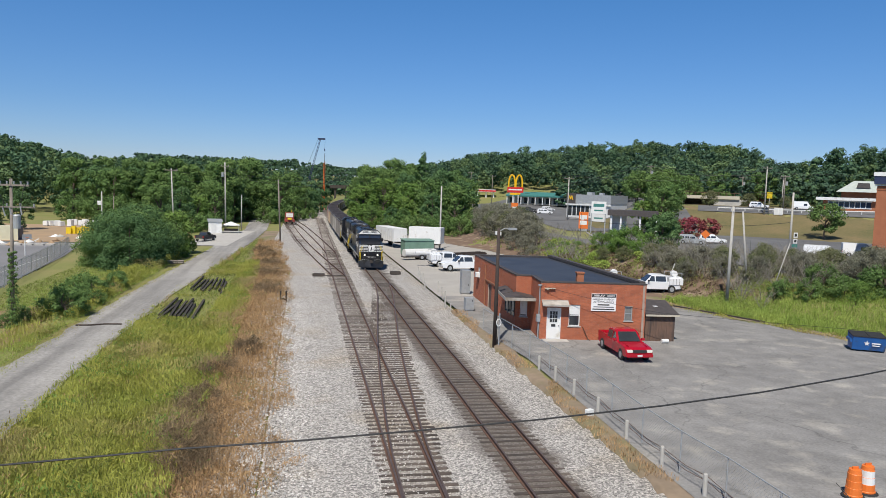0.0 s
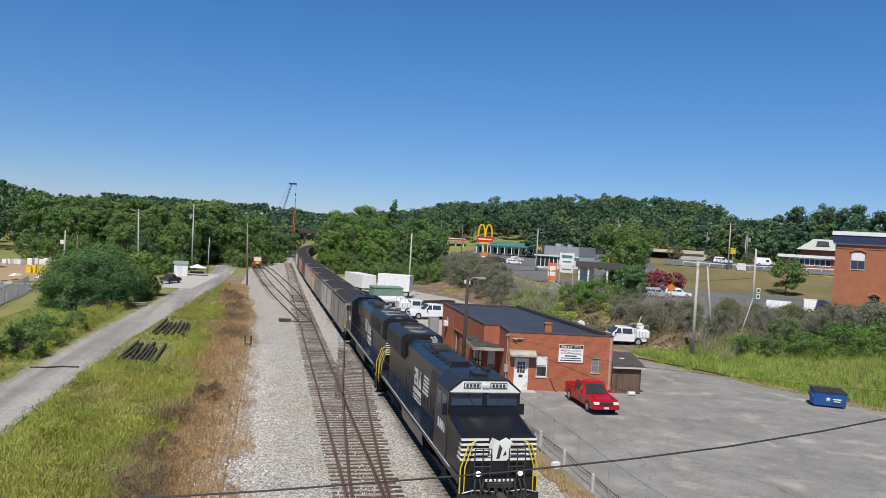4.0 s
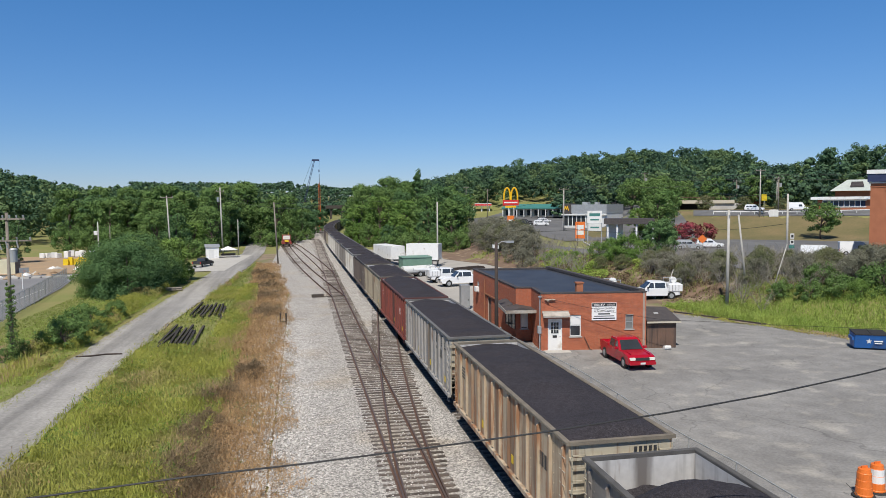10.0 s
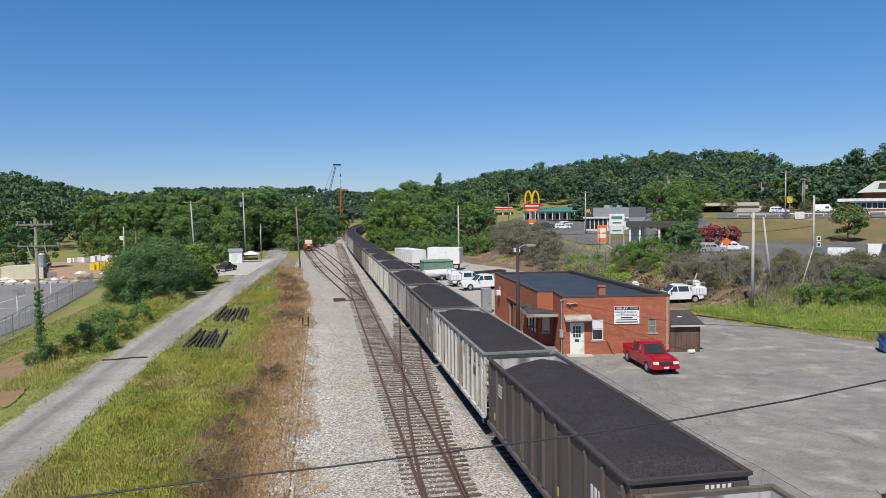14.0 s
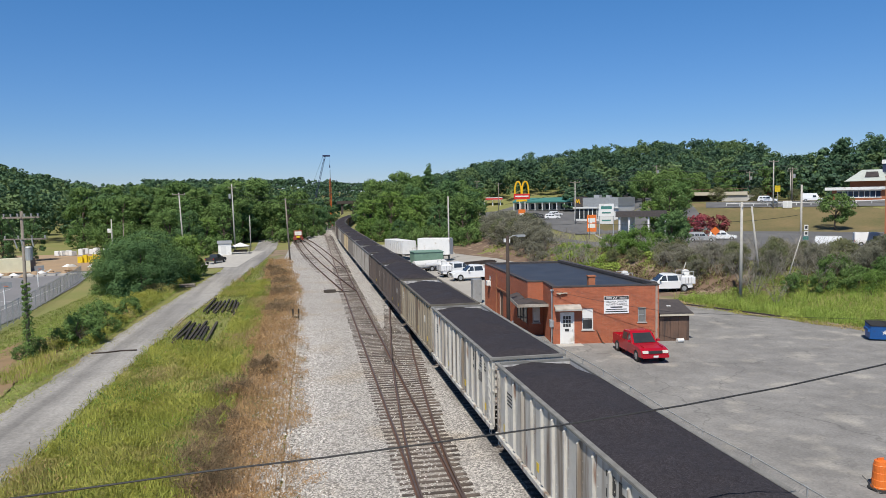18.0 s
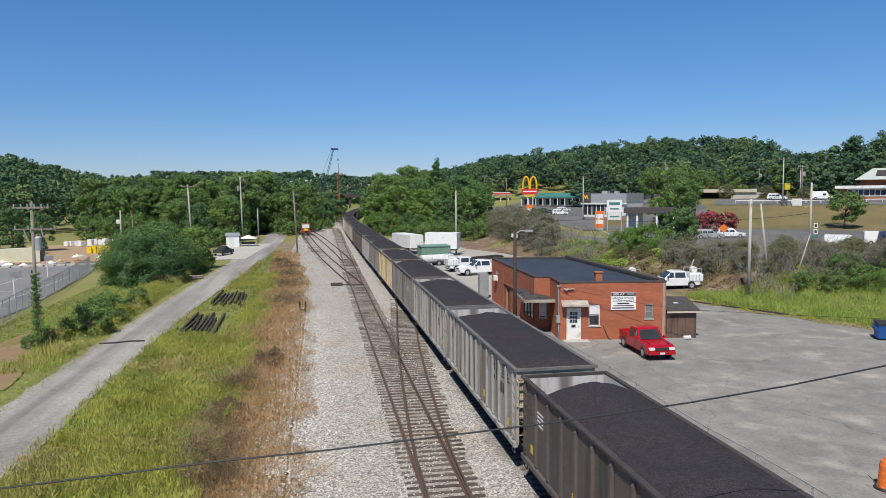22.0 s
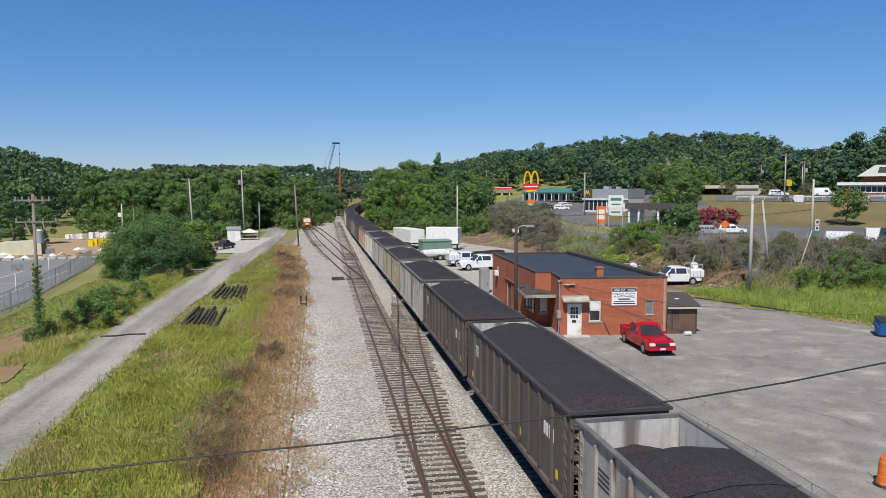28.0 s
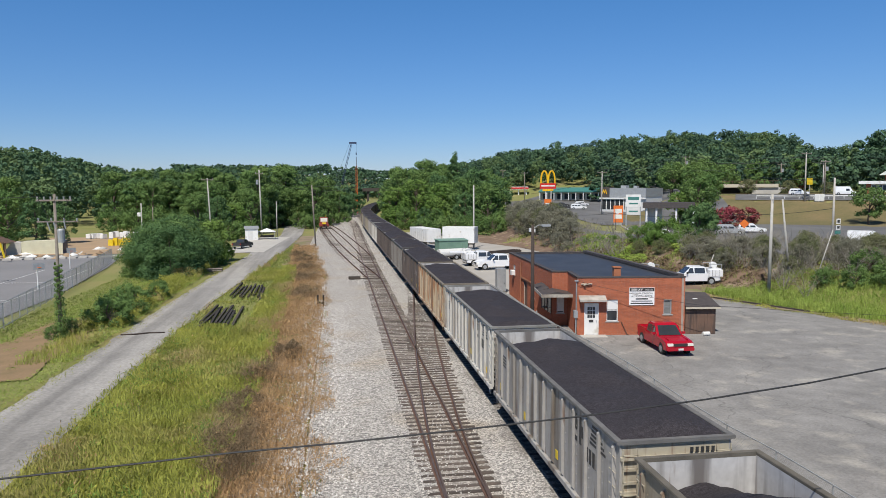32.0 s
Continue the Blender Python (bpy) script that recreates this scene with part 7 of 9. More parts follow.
part("carrier", B().box(-1.6, 1.6, -3, 3, 0.6, 1.6, c=0.08).box(-1.4, 0.0, -2.6, -0.8, 1.6, 3.2, c=0.05), "tan", rg)
part("tracks", B().box(-1.7, -1.1, -3, 3, 0, 0.8, c=0.15).box(1.1, 1.7, -3, 3, 0, 0.8, c=0.15), "black", rg)
mb = B()
for a, c in ((-0.35, -0.35), (0.35, -0.35), (0.35, 0.35), (-0.35, 0.35)):
    mb.tube((3.4 + a, c, 0.5), (3.5 + a * 0.6, c * 0.6, 20), 0.09, None, 5)
for i in range(18):
    mb.tube((3.05, -0.35, 1 + i), (3.75, -0.35, 2 + i), 0.05, None, 4).tube((3.75, -0.35, 1 + i), (3.05, -0.35, 2 + i), 0.05, None, 4)
part("mast", mb, "orange", rg, "orange lattice mast")
part("drill_rod", B().tube((3.5, -0.5, 0.4), (3.5, -0.5, 23.5), 0.09), "darkpole", rg)
part("tool_rack", B().box(-4.6, -1.8, -1.5, 1.0, 0.2, 1.0, c=0.05).box(1.8, 3.0, -2.5, -1.2, 0.2, 1.4), "concrete", rg)
tc2 = thing("lattice_crane", "dark lattice-boom crane beyond the trees", "crane", pose(2.0, 452, 0))
part("crane_body", B().box(-2, 2, -2.5, 2.5, 0.5, 4.5, c=0.1), "under", tc2)
cb2 = B()
for a, c in ((-0.6, -0.6), (0.6, -0.6), (0.6, 0.6), (-0.6, 0.6)):
    cb2.tube((-2 + a, c, 3), (7.2 + a * 0.5, c * 0.5, 39), 0.13, None, 5)
for i in range(22):
    z0, z1 = 3 + 36 * i / 22, 3 + 36 * (i + 1) / 22
    x0, x1 = -2 + 9.2 * i / 22, -2 + 9.2 * (i + 1) / 22
    cb2.tube((x0 - 0.6, -0.6, z0), (x1 + 0.5, -0.5, z1), 0.07, None, 4).tube((x0 + 0.6, -0.6, z0), (x1 - 0.5, -0.5, z1), 0.07, None, 4)
part("boom", cb2, "navy", tc2, "blue-black lattice boom")
part("boom_head", B().box(5.6, 10.2, -0.5, 0.5, 38.4, 39.4).tube((10.2, 0, 39), (9.9, 0, 33), 0.05).box(9.6, 10.2, -0.3, 0.3, 31.5, 33), "navy", tc2)
part("stay", B().tube((6.0, 0, 39), (-6, 0, 8), 0.06).tube((6.0, 0.4, 39), (-6, 0.4, 8), 0.06), "wire", tc2)
tip = None
# ---- the court and building site ----
for x, y in ((-34.6, 88.5), (-39.0, 111.4), (-43, 97)):
    hp = thing("basketball_hoop", "grey basketball hoop on a bent pole", "basketball hoop", pose(x, y, ground_z(x, y), 0, 0, 30))
    part("hoop_pole", B().path([(0, 0, 0), (0, 0, 2.2), (0, -0.5, 2.8), (0, -1.2, 2.9)], 0.07), "white", hp)
    part("backboard", B().box(-0.6, 0.6, -1.3, -1.24, 2.5, 3.2), "greymetal", hp)
    part("ring", B().path([(0.22 * math.cos(i), -1.55 + 0.22 * math.sin(i), 2.75) for i in range(8)], 0.02), "orange", hp)
cl = B()
for x0, y0, x1, y1 in ((-46, 60, -31, 60), (-46, 80, -32, 80), (-47, 95, -33.5, 95), (-40, 60, -42, 110), (-33, 62, -36, 112)):
    d = Vector((y1 - y0, x0 - x1)).normalized() * 0.06
    n = 12
    for i in range(n):
        xa, ya, xb, yb = x0 + (x1 - x0) * i / n, y0 + (y1 - y0) * i / n, x0 + (x1 - x0) * (i + 1) / n, y0 + (y1 - y0) * (i + 1) / n
        cl.add([(xa - d.x, ya - d.y, ground_z(xa, ya) + 0.08), (xa + d.x, ya + d.y, ground_z(xa, ya) + 0.08), (xb + d.x, yb + d.y, ground_z(xb, yb) + 0.08), (xb - d.x, yb - d.y, ground_z(xb, yb) + 0.08)], [(0, 1, 2, 3)])
setting("court_lines", cl, "white", "white painted lines on the play court", "marking")
wb = thing("site_trailer", "long cream storage box on the building site", "container", pose(-53.0, 139.5, -1.1, 0, 0, 4))
part("box_body", B().prism([(-3.4, 0), (3.4, 0), (3.4, 2.55), (-3.4, 2.35)], -1.5, 1.5), "cream", wb)
part("box_end", B().box(3.4, 3.44, -1.45, 1.45, 0.05, 2.4), "navy", wb)
part("cover", B().prism([(-6.6, 0), (-3.5, 0), (-3.5, 2.1), (-5.0, 2.3)], -1.4, 1.4), "concrete", wb, "pale tarpaulin cover")
ex = thing("yellow_excavator", "small yellow excavator on the building site", "excavator", pose(-56.5, 124.5, -1.1))
part("digger_body", B().box(-1.6, 0.4, -1.2, 1.2, 0.7, 2.0, c=0.08), "yellow", ex)
part("digger_arm", B().path([(0.0, -0.5, 1.6), (1.4, -1.0, 3.0), (3.0, -1.2, 3.1), (3.6, -1.3, 0.8)], 0.17), "yellow", ex)
part("digger_tracks", B().box(-1.7, -1.1, -1.6, 1.6, 0, 0.7, c=0.15).box(-0.1, 0.5, -1.6, 1.6, 0, 0.7, c=0.15), "black", ex)
pv = thing("site_shelter", "low shelter with a dark brown roof at the site", "shelter", pose(-60.5, 137, -1.1))
part("shelter_roof", B().prism([(-3, 2.3), (3, 2.3), (0.5, 3.3), (-0.5, 3.3)], -2, 2), "brownwood", pv)
for x in (-2.6, -0.9, 0.9, 2.6):
    part("shelter_post", B().box(x - 0.1, x + 0.1, -1.8, -1.6, 0, 2.3).box(x - 0.1, x + 0.1, 1.6, 1.8, 0, 2.3), "brownwood", pv)
for i in range(9):
    x, y = -46.5 + i * 0.85, 156 + 0.3 * i
    ym = thing("yellow_barrier", "yellow plastic site barrier", "barrier", pose(x, y, -1.05, 0, 0, rng_t.uniform(-30, 30)), "yellow site barriers")
    part("panel", B().box(-0.5, 0.5, -0.15, 0.15, 0, 1.3 + 0.3 * (i % 2), c=0.04), "yellow", ym)
    part("foot", B().box(-0.35, -0.15, -0.3, 0.3, 0, 0.12).box(0.15, 0.35, -0.3, 0.3, 0, 0.12), "yellow", ym)
for i in range(26):
    x, y = rng_t.uniform(-60, -41), rng_t.uniform(128, 150)
    rub = thing("rubble_heap", "pale heap of sand and broken concrete", "rubble", pose(x, y, -1.05, 0, 0, rng_t.uniform(0, 360)), "rubble heaps")
    hb_ = B()
    rows_ = []
    for k in range(7):
        rr_ = (1 - k / 6) * rng_t.uniform(0.8, 1.3)
        rows_.append([(rr_ * math.cos(q * math.pi / 5) * (1 + 0.2 * rng_t.random()), 0.7 * rr_ * math.sin(q * math.pi / 5), 0.09 * k) for q in range(11)])
    part("heap", hb_.sheet(rows_), ("concrete", "sand", "white")[i % 3], rub)
for i in range(16):
    x, y = -58 + i * 1.05 + rng_t.uniform(-0.4, 0.4), 181 + rng_t.uniform(-3, 3)
    pk = thing("wrapped_pallet", "white wrapped pallet of building material", "pallet", pose(x, y, -1.05, 0, 0, rng_t.uniform(0, 90)), "wrapped pallets")
    part("load", B().box(-0.6, 0.6, -0.5, 0.5, 0.12, 0.9 + rng_t.uniform(0, 0.8), c=0.06), "white", pk)
    part("skid", B().box(-0.62, 0.62, -0.52, 0.52, 0, 0.12), "polewood", pk)
bl = B()
for i in range(14):
    bl.box(-58 + i * 1.6, -56.6 + i * 1.6, 126 + 0.25 * i, 127.2 + 0.25 * i, -1.05, -0.8)
setting("site_slabs", bl, "concrete", "pale concrete slabs of the building site", "slab")


# ---- buildings and signs beyond the bank ----
def facing(x0, y0, x1, y1, z=0.0):
    """A frame with x along the line between two points, y away from the camera's side."""
    return Matrix.Translation((x0, y0, z)) @ Matrix.Rotation(math.atan2(y1 - y0, x1 - x0), 4, "Z"), math.hypot(x1 - x0, y1 - y0)


M["arch"] = mat("arch_yellow", (0.85, 0.50, 0.01), (0.8, 0.46, 0.01), 2, 0.4)
F, W = facing(70.8, 187.0, 79.6, 178.0, 4.0)
rst = thing("restaurant", "grey and white fast-food restaurant with dark glazing", "building", F)
part("restaurant_wall", B().box(0, W, 0, 12, 0, 5.0), "fruit_board", rst)
part("restaurant_glass", B().box(0.3, W * 0.55, -0.05, 0, 0.6, 3.2), "glass", rst)
part("parapet", B().box(2.6, W + 0.1, -0.2, 12.2, 4.0, 6.3), "greymetal", rst)
part("logo_panel", B().box(0, 2.6, -0.4, 3, 3.8, 6.6), "coping", rst)
part("logo_mark", B().path([(0.6, -0.45, 4.7), (0.95, -0.45, 5.9), (1.25, -0.45, 4.9), (1.55, -0.45, 5.9), (1.9, -0.45, 4.7)], 0.12), "arch", rst)
for i in range(6):
    part("pier", B().box(0.3 + i * 1.25, 0.5 + i * 1.25, -0.1, 0, 0.3, 3.4), "white", rst)
part("band", B().box(-0.2, W + 0.2, -0.5, 0, 3.4, 3.75), "white", rst)
part("roof_unit", B().box(4, 5.5, 4, 6, 6.3, 7.0), "greymetal", rst)
part("roof_unit", B().box(8, 9, 3, 4.5, 6.3, 6.9), "greymetal", rst)
F, W = facing(61.0, 137.0, 69.6, 132.6, 3.0)
dc = thing("flat_canopy", "dark flat-roofed canopy on pale columns", "canopy", F)
part("canopy_top", B().box(-0.3, W, 0, 7, 3.3, 4.4), "coping", dc)
for xx in (0.3, 2.2, W * 0.62, W - 0.4):
    part("column", B().box(xx, xx + 0.35, 0.4, 0.75, 0, 3.3), "white", dc)
part("back_wall", B().box(0, W * 0.35, 4, 4.3, 0, 3.3), "fruit_board", dc)
ms = thing("arches_sign", "tall roadside sign with yellow arches over a red board", "sign", pose(58.7, 196.3, ground_z(58.7, 196.3), 0, 0, -16))
g0 = ground_z(58.7, 196.3)
part("sign_pole", B().tube((-0.6, 0, 0), (-0.6, 0, 10.6 - g0), 0.16).tube((0.9, 0, 0), (0.9, 0, 10.6 - g0), 0.16), "fruit_board", ms)
part("red_board", B().box(-2.25, 2.25, -0.25, 0.25, 10.2 - g0, 11.75 - g0), "signred", ms)
part("board_bars", B().box(-1.9, 1.9, -0.27, -0.25, 10.85 - g0, 11.2 - g0), "white", ms)
part("yellow_board", B().box(-1.5, 1.5, -0.2, 0.2, 9.55 - g0, 10.1 - g0), "arch", ms)
part("lower_board", B().box(-1.0, 1.0, -0.2, 0.2, 5.0 - g0, 7.3 - g0), "orange", ms)
part("lower_panel", B().box(-0.7, 0.7, -0.22, -0.2, 5.3 - g0, 6.2 - g0), "white", ms)
for c in (-1.02, 1.02):
    arch = [(c + 0.92 * math.cos(math.pi * i / 14), 0, 11.7 - g0 + 3.5 * math.sin(math.pi * i / 14) ** 0.8) for i in range(15)]
    ab = B()
    for (p, q) in zip(arch, arch[1:]):
        ab.tube(p, q, 0.24, None, 8)
    part("yellow_arch", ab, "arch", ms)
F, W = facing(72.8, 321.9, 86.1, 318.6, 5.5)
gs = thing("fuel_canopy", "white and red fuel station canopy on columns", "canopy", F)
part("fuel_roof", B().box(0, W, 0, 8, 4.4, 5.6), "white", gs)
part("fuel_stripe", B().box(-0.05, W + 0.05, -0.06, 0, 4.6, 5.3), "signred", gs)
for xx in (1, 5, 9, 12.5):
    part("fuel_column", B().box(xx, xx + 0.5, 1, 1.5, 0, 4.4), "white", gs)
for xx in (3, 7, 11):
    part("fuel_pump", B().box(xx, xx + 0.8, 1.5, 2.2, 0, 1.8), "greymetal", gs)
F, W = facing(80.0, 278.8, 102.4, 260.6, 5.6)
sp = thing("shop_row", "low shop row with a green metal roof", "building", F)
part("shop_wall", B().box(0, W, 0.8, 12, 0, 3.2), "tan", sp)
part("shop_roof", B().prism([(0, 3.1), (W, 3.1), (W, 3.6), (0, 3.6)], -1.2, 0.6).add([(0, -1.2, 3.6), (W, -1.2, 3.6), (W, 5, 5.0), (0, 5, 5.0)], [(0, 1, 2, 3)]), "greenroof", sp)
for i in range(9):
    part("shop_window", B().box(1 + i * W / 9.4, 1 + i * W / 9.4 + 2.1, 0.74, 0.8, 0.5, 2.6), "glass", sp)
for i in range(10):
    part("shop_column", B().box(0.3 + i * W / 9.6, 0.6 + i * W / 9.6, -1.0, -0.7, 0, 3.1), "white", sp)
F, W = facing(108.0, 203.2, 130.0, 190.2, 7.2)
ov = thing("road_overpass", "cream concrete road overpass with dark railings", "bridge", F)
part("deck", B().box(-2, W - 4, 0, 7, 3.1, 4.1), "tan", ov)
part("abutment", B().box(1.2, 3.2, 0.3, 6.8, -2.0, 3.1).box(4.6, 5.5, 0.3, 6.8, -2.0, 3.1), "concrete", ov)
part("abutment_wall", B().add([(14.5, 0.5, 3.1), (24, 0.5, 3.1), (19, 0.5, -0.5), (14.5, 0.5, -0.5), (14.5, 6.5, 3.1), (24, 6.5, 3.1), (19, 6.5, -0.5), (14.5, 6.5, -0.5)],
                              [(3, 2, 1, 0), (4, 5, 6, 7), (0, 1, 5, 4), (1, 2, 6, 5), (2, 3, 7, 6), (3, 0, 4, 7)]), "concrete", ov)
rb2 = B().box(-2, W - 4, 0.1, 0.2, 4.9, 5.05)
for i in range(11):
    rb2.box(-2 + i * 2.2, -1.85 + i * 2.2, 0.1, 0.2, 4.1, 4.9)
part("bridge_railing", rb2, "rail", ov)
# dark panel added as the shade under the deck, no real wall
part("back_shade", B().box(5.5, 14.5, 6.4, 6.8, -1.5, 3.1), "coping", ov)
od = thing("diamond_sign", "orange diamond roadwork sign on a stand", "sign", pose(64.7, 107.0, ground_z(64.7, 107) + 0.08, 0, 0, -30))
part("diamond", B().add([(0, -0.02, 1.3), (0.75, -0.02, 2.05), (0, -0.02, 2.8), (-0.75, -0.02, 2.05), (0, 0.03, 1.3), (0.75, 0.03, 2.05), (0, 0.03, 2.8), (-0.75, 0.03, 2.05)],
                        [(0, 1, 2, 3), (7, 6, 5, 4), (0, 4, 5, 1), (1, 5, 6, 2), (2, 6, 7, 3), (3, 7, 4, 0)]), "orange", od)
part("stand", B().tube((0, 0.05, 0), (0, 0.05, 1.4), 0.04).tube((-0.7, 0.05, 0), (0, 0.05, 0.6), 0.03).tube((0.7, 0.05, 0), (0, 0.05, 0.6), 0.03), "greymetal", od)
sb = thing("plaza_sign", "tall plaza sign with white and blue panels", "sign", pose(60.0, 140.0, ground_z(60, 140), 0, 0, -22))
part("sign_post", B().box(-1.5, -1.3, 0, 0.2, 0, 6.4).box(1.3, 1.5, 0, 0.2, 0, 6.4), "greymetal", sb)
part("sign_panel", B().box(-1.5, 1.5, -0.1, 0.1, 4.1, 6.6), "white", sb)
part("sign_panel", B().box(-1.3, 1.3, -0.1, 0.1, 2.4, 3.9), "fruit_board", sb)
for x, z0, z1 in ((1.1, 5.5, 6.1), (0.9, 4.6, 4.9), (0.9, 3.0, 3.3)):
    part("panel_bar", B().box(-x, x, -0.12, -0.1, z0, z1), "greenroof", sb)
rp = thing("menu_sign", "orange and white upright sign", "sign", pose(59.3, 146.2, ground_z(59.3, 146.2), 0, 0, -22))
part("menu_board", B().box(-1.0, 1.0, -0.15, 0.15, 0.6, 4.2), "orange", rp)
part("menu_panel", B().box(-0.75, 0.75, -0.17, -0.15, 1.4, 2.3).box(-0.75, 0.75, -0.17, -0.15, 2.6, 3.5), "white", rp)
part("menu_base", B().box(-0.8, 0.8, -0.1, 0.1, 0, 0.6), "greymetal", rp)
hp2 = pole("small_sign_pole", "thin dark sign pole by the street", 52.2, 129.9, ground_z(52.2, 129.9), 4.4, 0.05, "ink", category="sign pole")
part("flag", B().box(0.05, 0.55, -0.02, 0.02, 3.0, 3.6), "white", hp2)
# old brick building at the street
F, W = facing(70.6, 78.4, 84.0, 66.3, 2.2)
ob_ = thing("brick_building", "two-storey orange brick building with navy cornice", "building", F)
bw = [(1.8, 3.4, 7.4, 9.6), (6.6, 8.8, 7.3, 9.9), (11.7, 13.9, 7.3, 9.9), (4.1, 5.2, 2.6, 4.1)]
wall_run("wall", 0, 0, W, 0, 0, 12.2, bw, ob_, ("oldbrick",), 0.4)
wall_run("wall", W, 0, W, 16, 0, 12.2, [], ob_, ("oldbrick",), 0.4)
wall_run("wall", 0, 16, 0, 0.4, 0, 12.2, [], ob_, ("oldbrick",), 0.4)
wall_run("wall", W, 16, 0, 16, 0, 12.2, [], ob_, ("oldbrick",), 0.4)
part("roof", B().box(0.1, W - 0.1, 0.4, 15.9, 11.0, 11.2), "roof", ob_)
part("cornice", B().box(-0.35, W + 0.35, -0.4, 0.0, 10.7, 11.7, c=0.05), "navy", ob_, "navy blue cornice")
part("cornice_cap", B().box(-0.45, W + 0.45, -0.5, 0.2, 11.7, 12.2, c=0.05), "white", ob_)
part("cornice_foot", B().box(-0.2, W + 0.2, -0.2, 0.0, 10.5, 10.68), "white", ob_)
part("string_course", B().box(-0.05, W, -0.06, 0, 10.0, 10.15), "oldbrick", ob_)
for u0, u1, z0, z1 in bw:
    window_unit(u0, u1, z0, z1, ob_, bars=(2, 2) if z0 > 5 else (1, 2), blind=0.45 if z0 > 5 else 0, mats=("greymetal" if z0 > 5 else "ink", "cabglass" if z0 > 5 else "glass"))
    part("arch_lintel", B().path([(u0 - 0.1 + (u1 - u0 + 0.2) * i / 8, -0.03, z1 + 0.32 * math.sin(math.pi * i / 8)) for i in range(9)], 0.13), "oldbrick", ob_)
F, W = facing(125.3, 155.8, 140.0, 143.2, 8.6)
lb = thing("low_brick_building", "low brick building with a white window band", "building", F)
part("brick_base", B().box(0, W, 0, 8, -1.5, 3.0), "oldbrick", lb)
part("white_fascia", B().box(-1.5, W, -1.0, 8.2, 2.4, 3.1), "white", lb)
for i in range(8):
    part("pane", B().box(1.2 + i * 1.15, 2.15 + i * 1.15, -0.06, 0, 0.7, 2.1), "cabglass", lb)
    part("window_frame", B().box(1.05 + i * 1.15, 1.2 + i * 1.15, -0.08, 0, 0.6, 2.3), "white", lb)
part("window_rail", B().box(1.05, 10.4, -0.08, 0, 2.1, 2.35).box(1.05, 10.4, -0.08, 0, 0.5, 0.7), "white", lb)
F, W = facing(137.3, 165.5, 146.0, 158.0, 10.5)
M["paleroof"] = mat("pale_green_roof", (0.46, 0.50, 0.46), (0.38, 0.42, 0.39), 1, 0.7)
hs_ = thing("hill_house", "house with a pale green hipped roof and dormer", "house", F)
part("house_wall", B().box(0.8, W - 0.8, 0.8, 8, 0, 3.0), "oldbrick", hs_)
part("house_roof", B().add([(-0.5, -0.5, 2.8), (W + 0.5, -0.5, 2.8), (W + 0.5, 9.5, 2.8), (-0.5, 9.5, 2.8), (3.5, 4.5, 5.8), (W - 3.5, 4.5, 5.8)], [(0, 1, 5, 4), (1, 2, 5), (2, 3, 4, 5), (3, 0, 4), (3, 2, 1, 0)]), "paleroof", hs_)
part("dormer", B().prism([(W / 2 - 1.6, 3.9), (W / 2 + 1.6, 3.9), (W / 2 + 1.3, 5.2), (W / 2 - 1.3, 5.2)], 0.8, 3.5), "coping", hs_)
grd = thing("guard_rail", "pale steel guard rail along the upper road", "guard rail")
for i in range(22):
    x, y = 106.5 + i * 2.6, 172.0 - i * 1.75
    xb, yb = 106.5 + (i + 1) * 2.6, 172.0 - (i + 1) * 1.75
    part("rail_beam", B().tube((x - 5, y - 9, ground_z(x - 5, y - 9) + 0.75), (xb - 5, yb - 9, ground_z(xb - 5, yb - 9) + 0.75), 0.12, None, 6), "fruit_board", grd)
    part("rail_post", B().tube((x - 5, y - 9, ground_z(x - 5, y - 9) - 0.3), (x - 5, y - 9, ground_z(x - 5, y - 9) + 0.85), 0.09, None, 6), "fruit_board", grd)
wbx = thing("utility_box", "white utility cabinet beside the upper road", "cabinet", pose(111.7, 153.7, ground_z(111.7, 153.7), 0, 0, -35))
part("box", B().box(-1.0, 1.0, -0.5, 0.5, 0, 1.7, c=0.04), "white", wbx)
part("box_door", B().box(-0.9, -0.05, -0.53, -0.5, 0.1, 1.6).box(0.05, 0.9, -0.53, -0.5, 0.1, 1.6), "fruit_board", wbx)
ys_ = pole("yellow_sign_pole", "yellow sign on a thin pole by the upper road", 109.9, 154.9, ground_z(109.9, 154.9), 5.4, 0.06, "greymetal", category="sign")
part("yellow_panel", B().box(-0.7, 0.7, -0.05, 0.05, 3.9, 5.4), "yellow", ys_)
wsx = thing("hill_shed", "small white shed on the hillside", "shed", pose(158, 206.5, ground_z(158, 206.5), 0, 0, -35))
part("shed_body", B().box(-2, 2, -1.5, 1.5, 0, 2.0), "white", wsx)
part("shed_top", B().prism([(-2.2, 2.0), (2.2, 2.0), (0, 3.0)], -1.6, 1.6), "white", wsx)
fb = thing("far_bridge", "distant dark bridge across the valley", "bridge", pose(24, 520, 0))
part("deck", B().box(-6, 34, 0, 6, 8.6, 11.0), "under", fb)
for i in range(5):
    part("pier", B().box(-3 + i * 8, -1.5 + i * 8, 1, 5, 0, 8.6), "under", fb)
kb = B()
for xl, yl, xr, yr in ((54, 128, 58, 141),):
    kb.tube((xl, yl, ground_z(xl, yl) + 0.1), (xr, yr, ground_z(xr, yr) + 0.1), 0.16, None, 6)
setting("kerb", kb, "concrete", "pale concrete kerb of the street", "kerb")


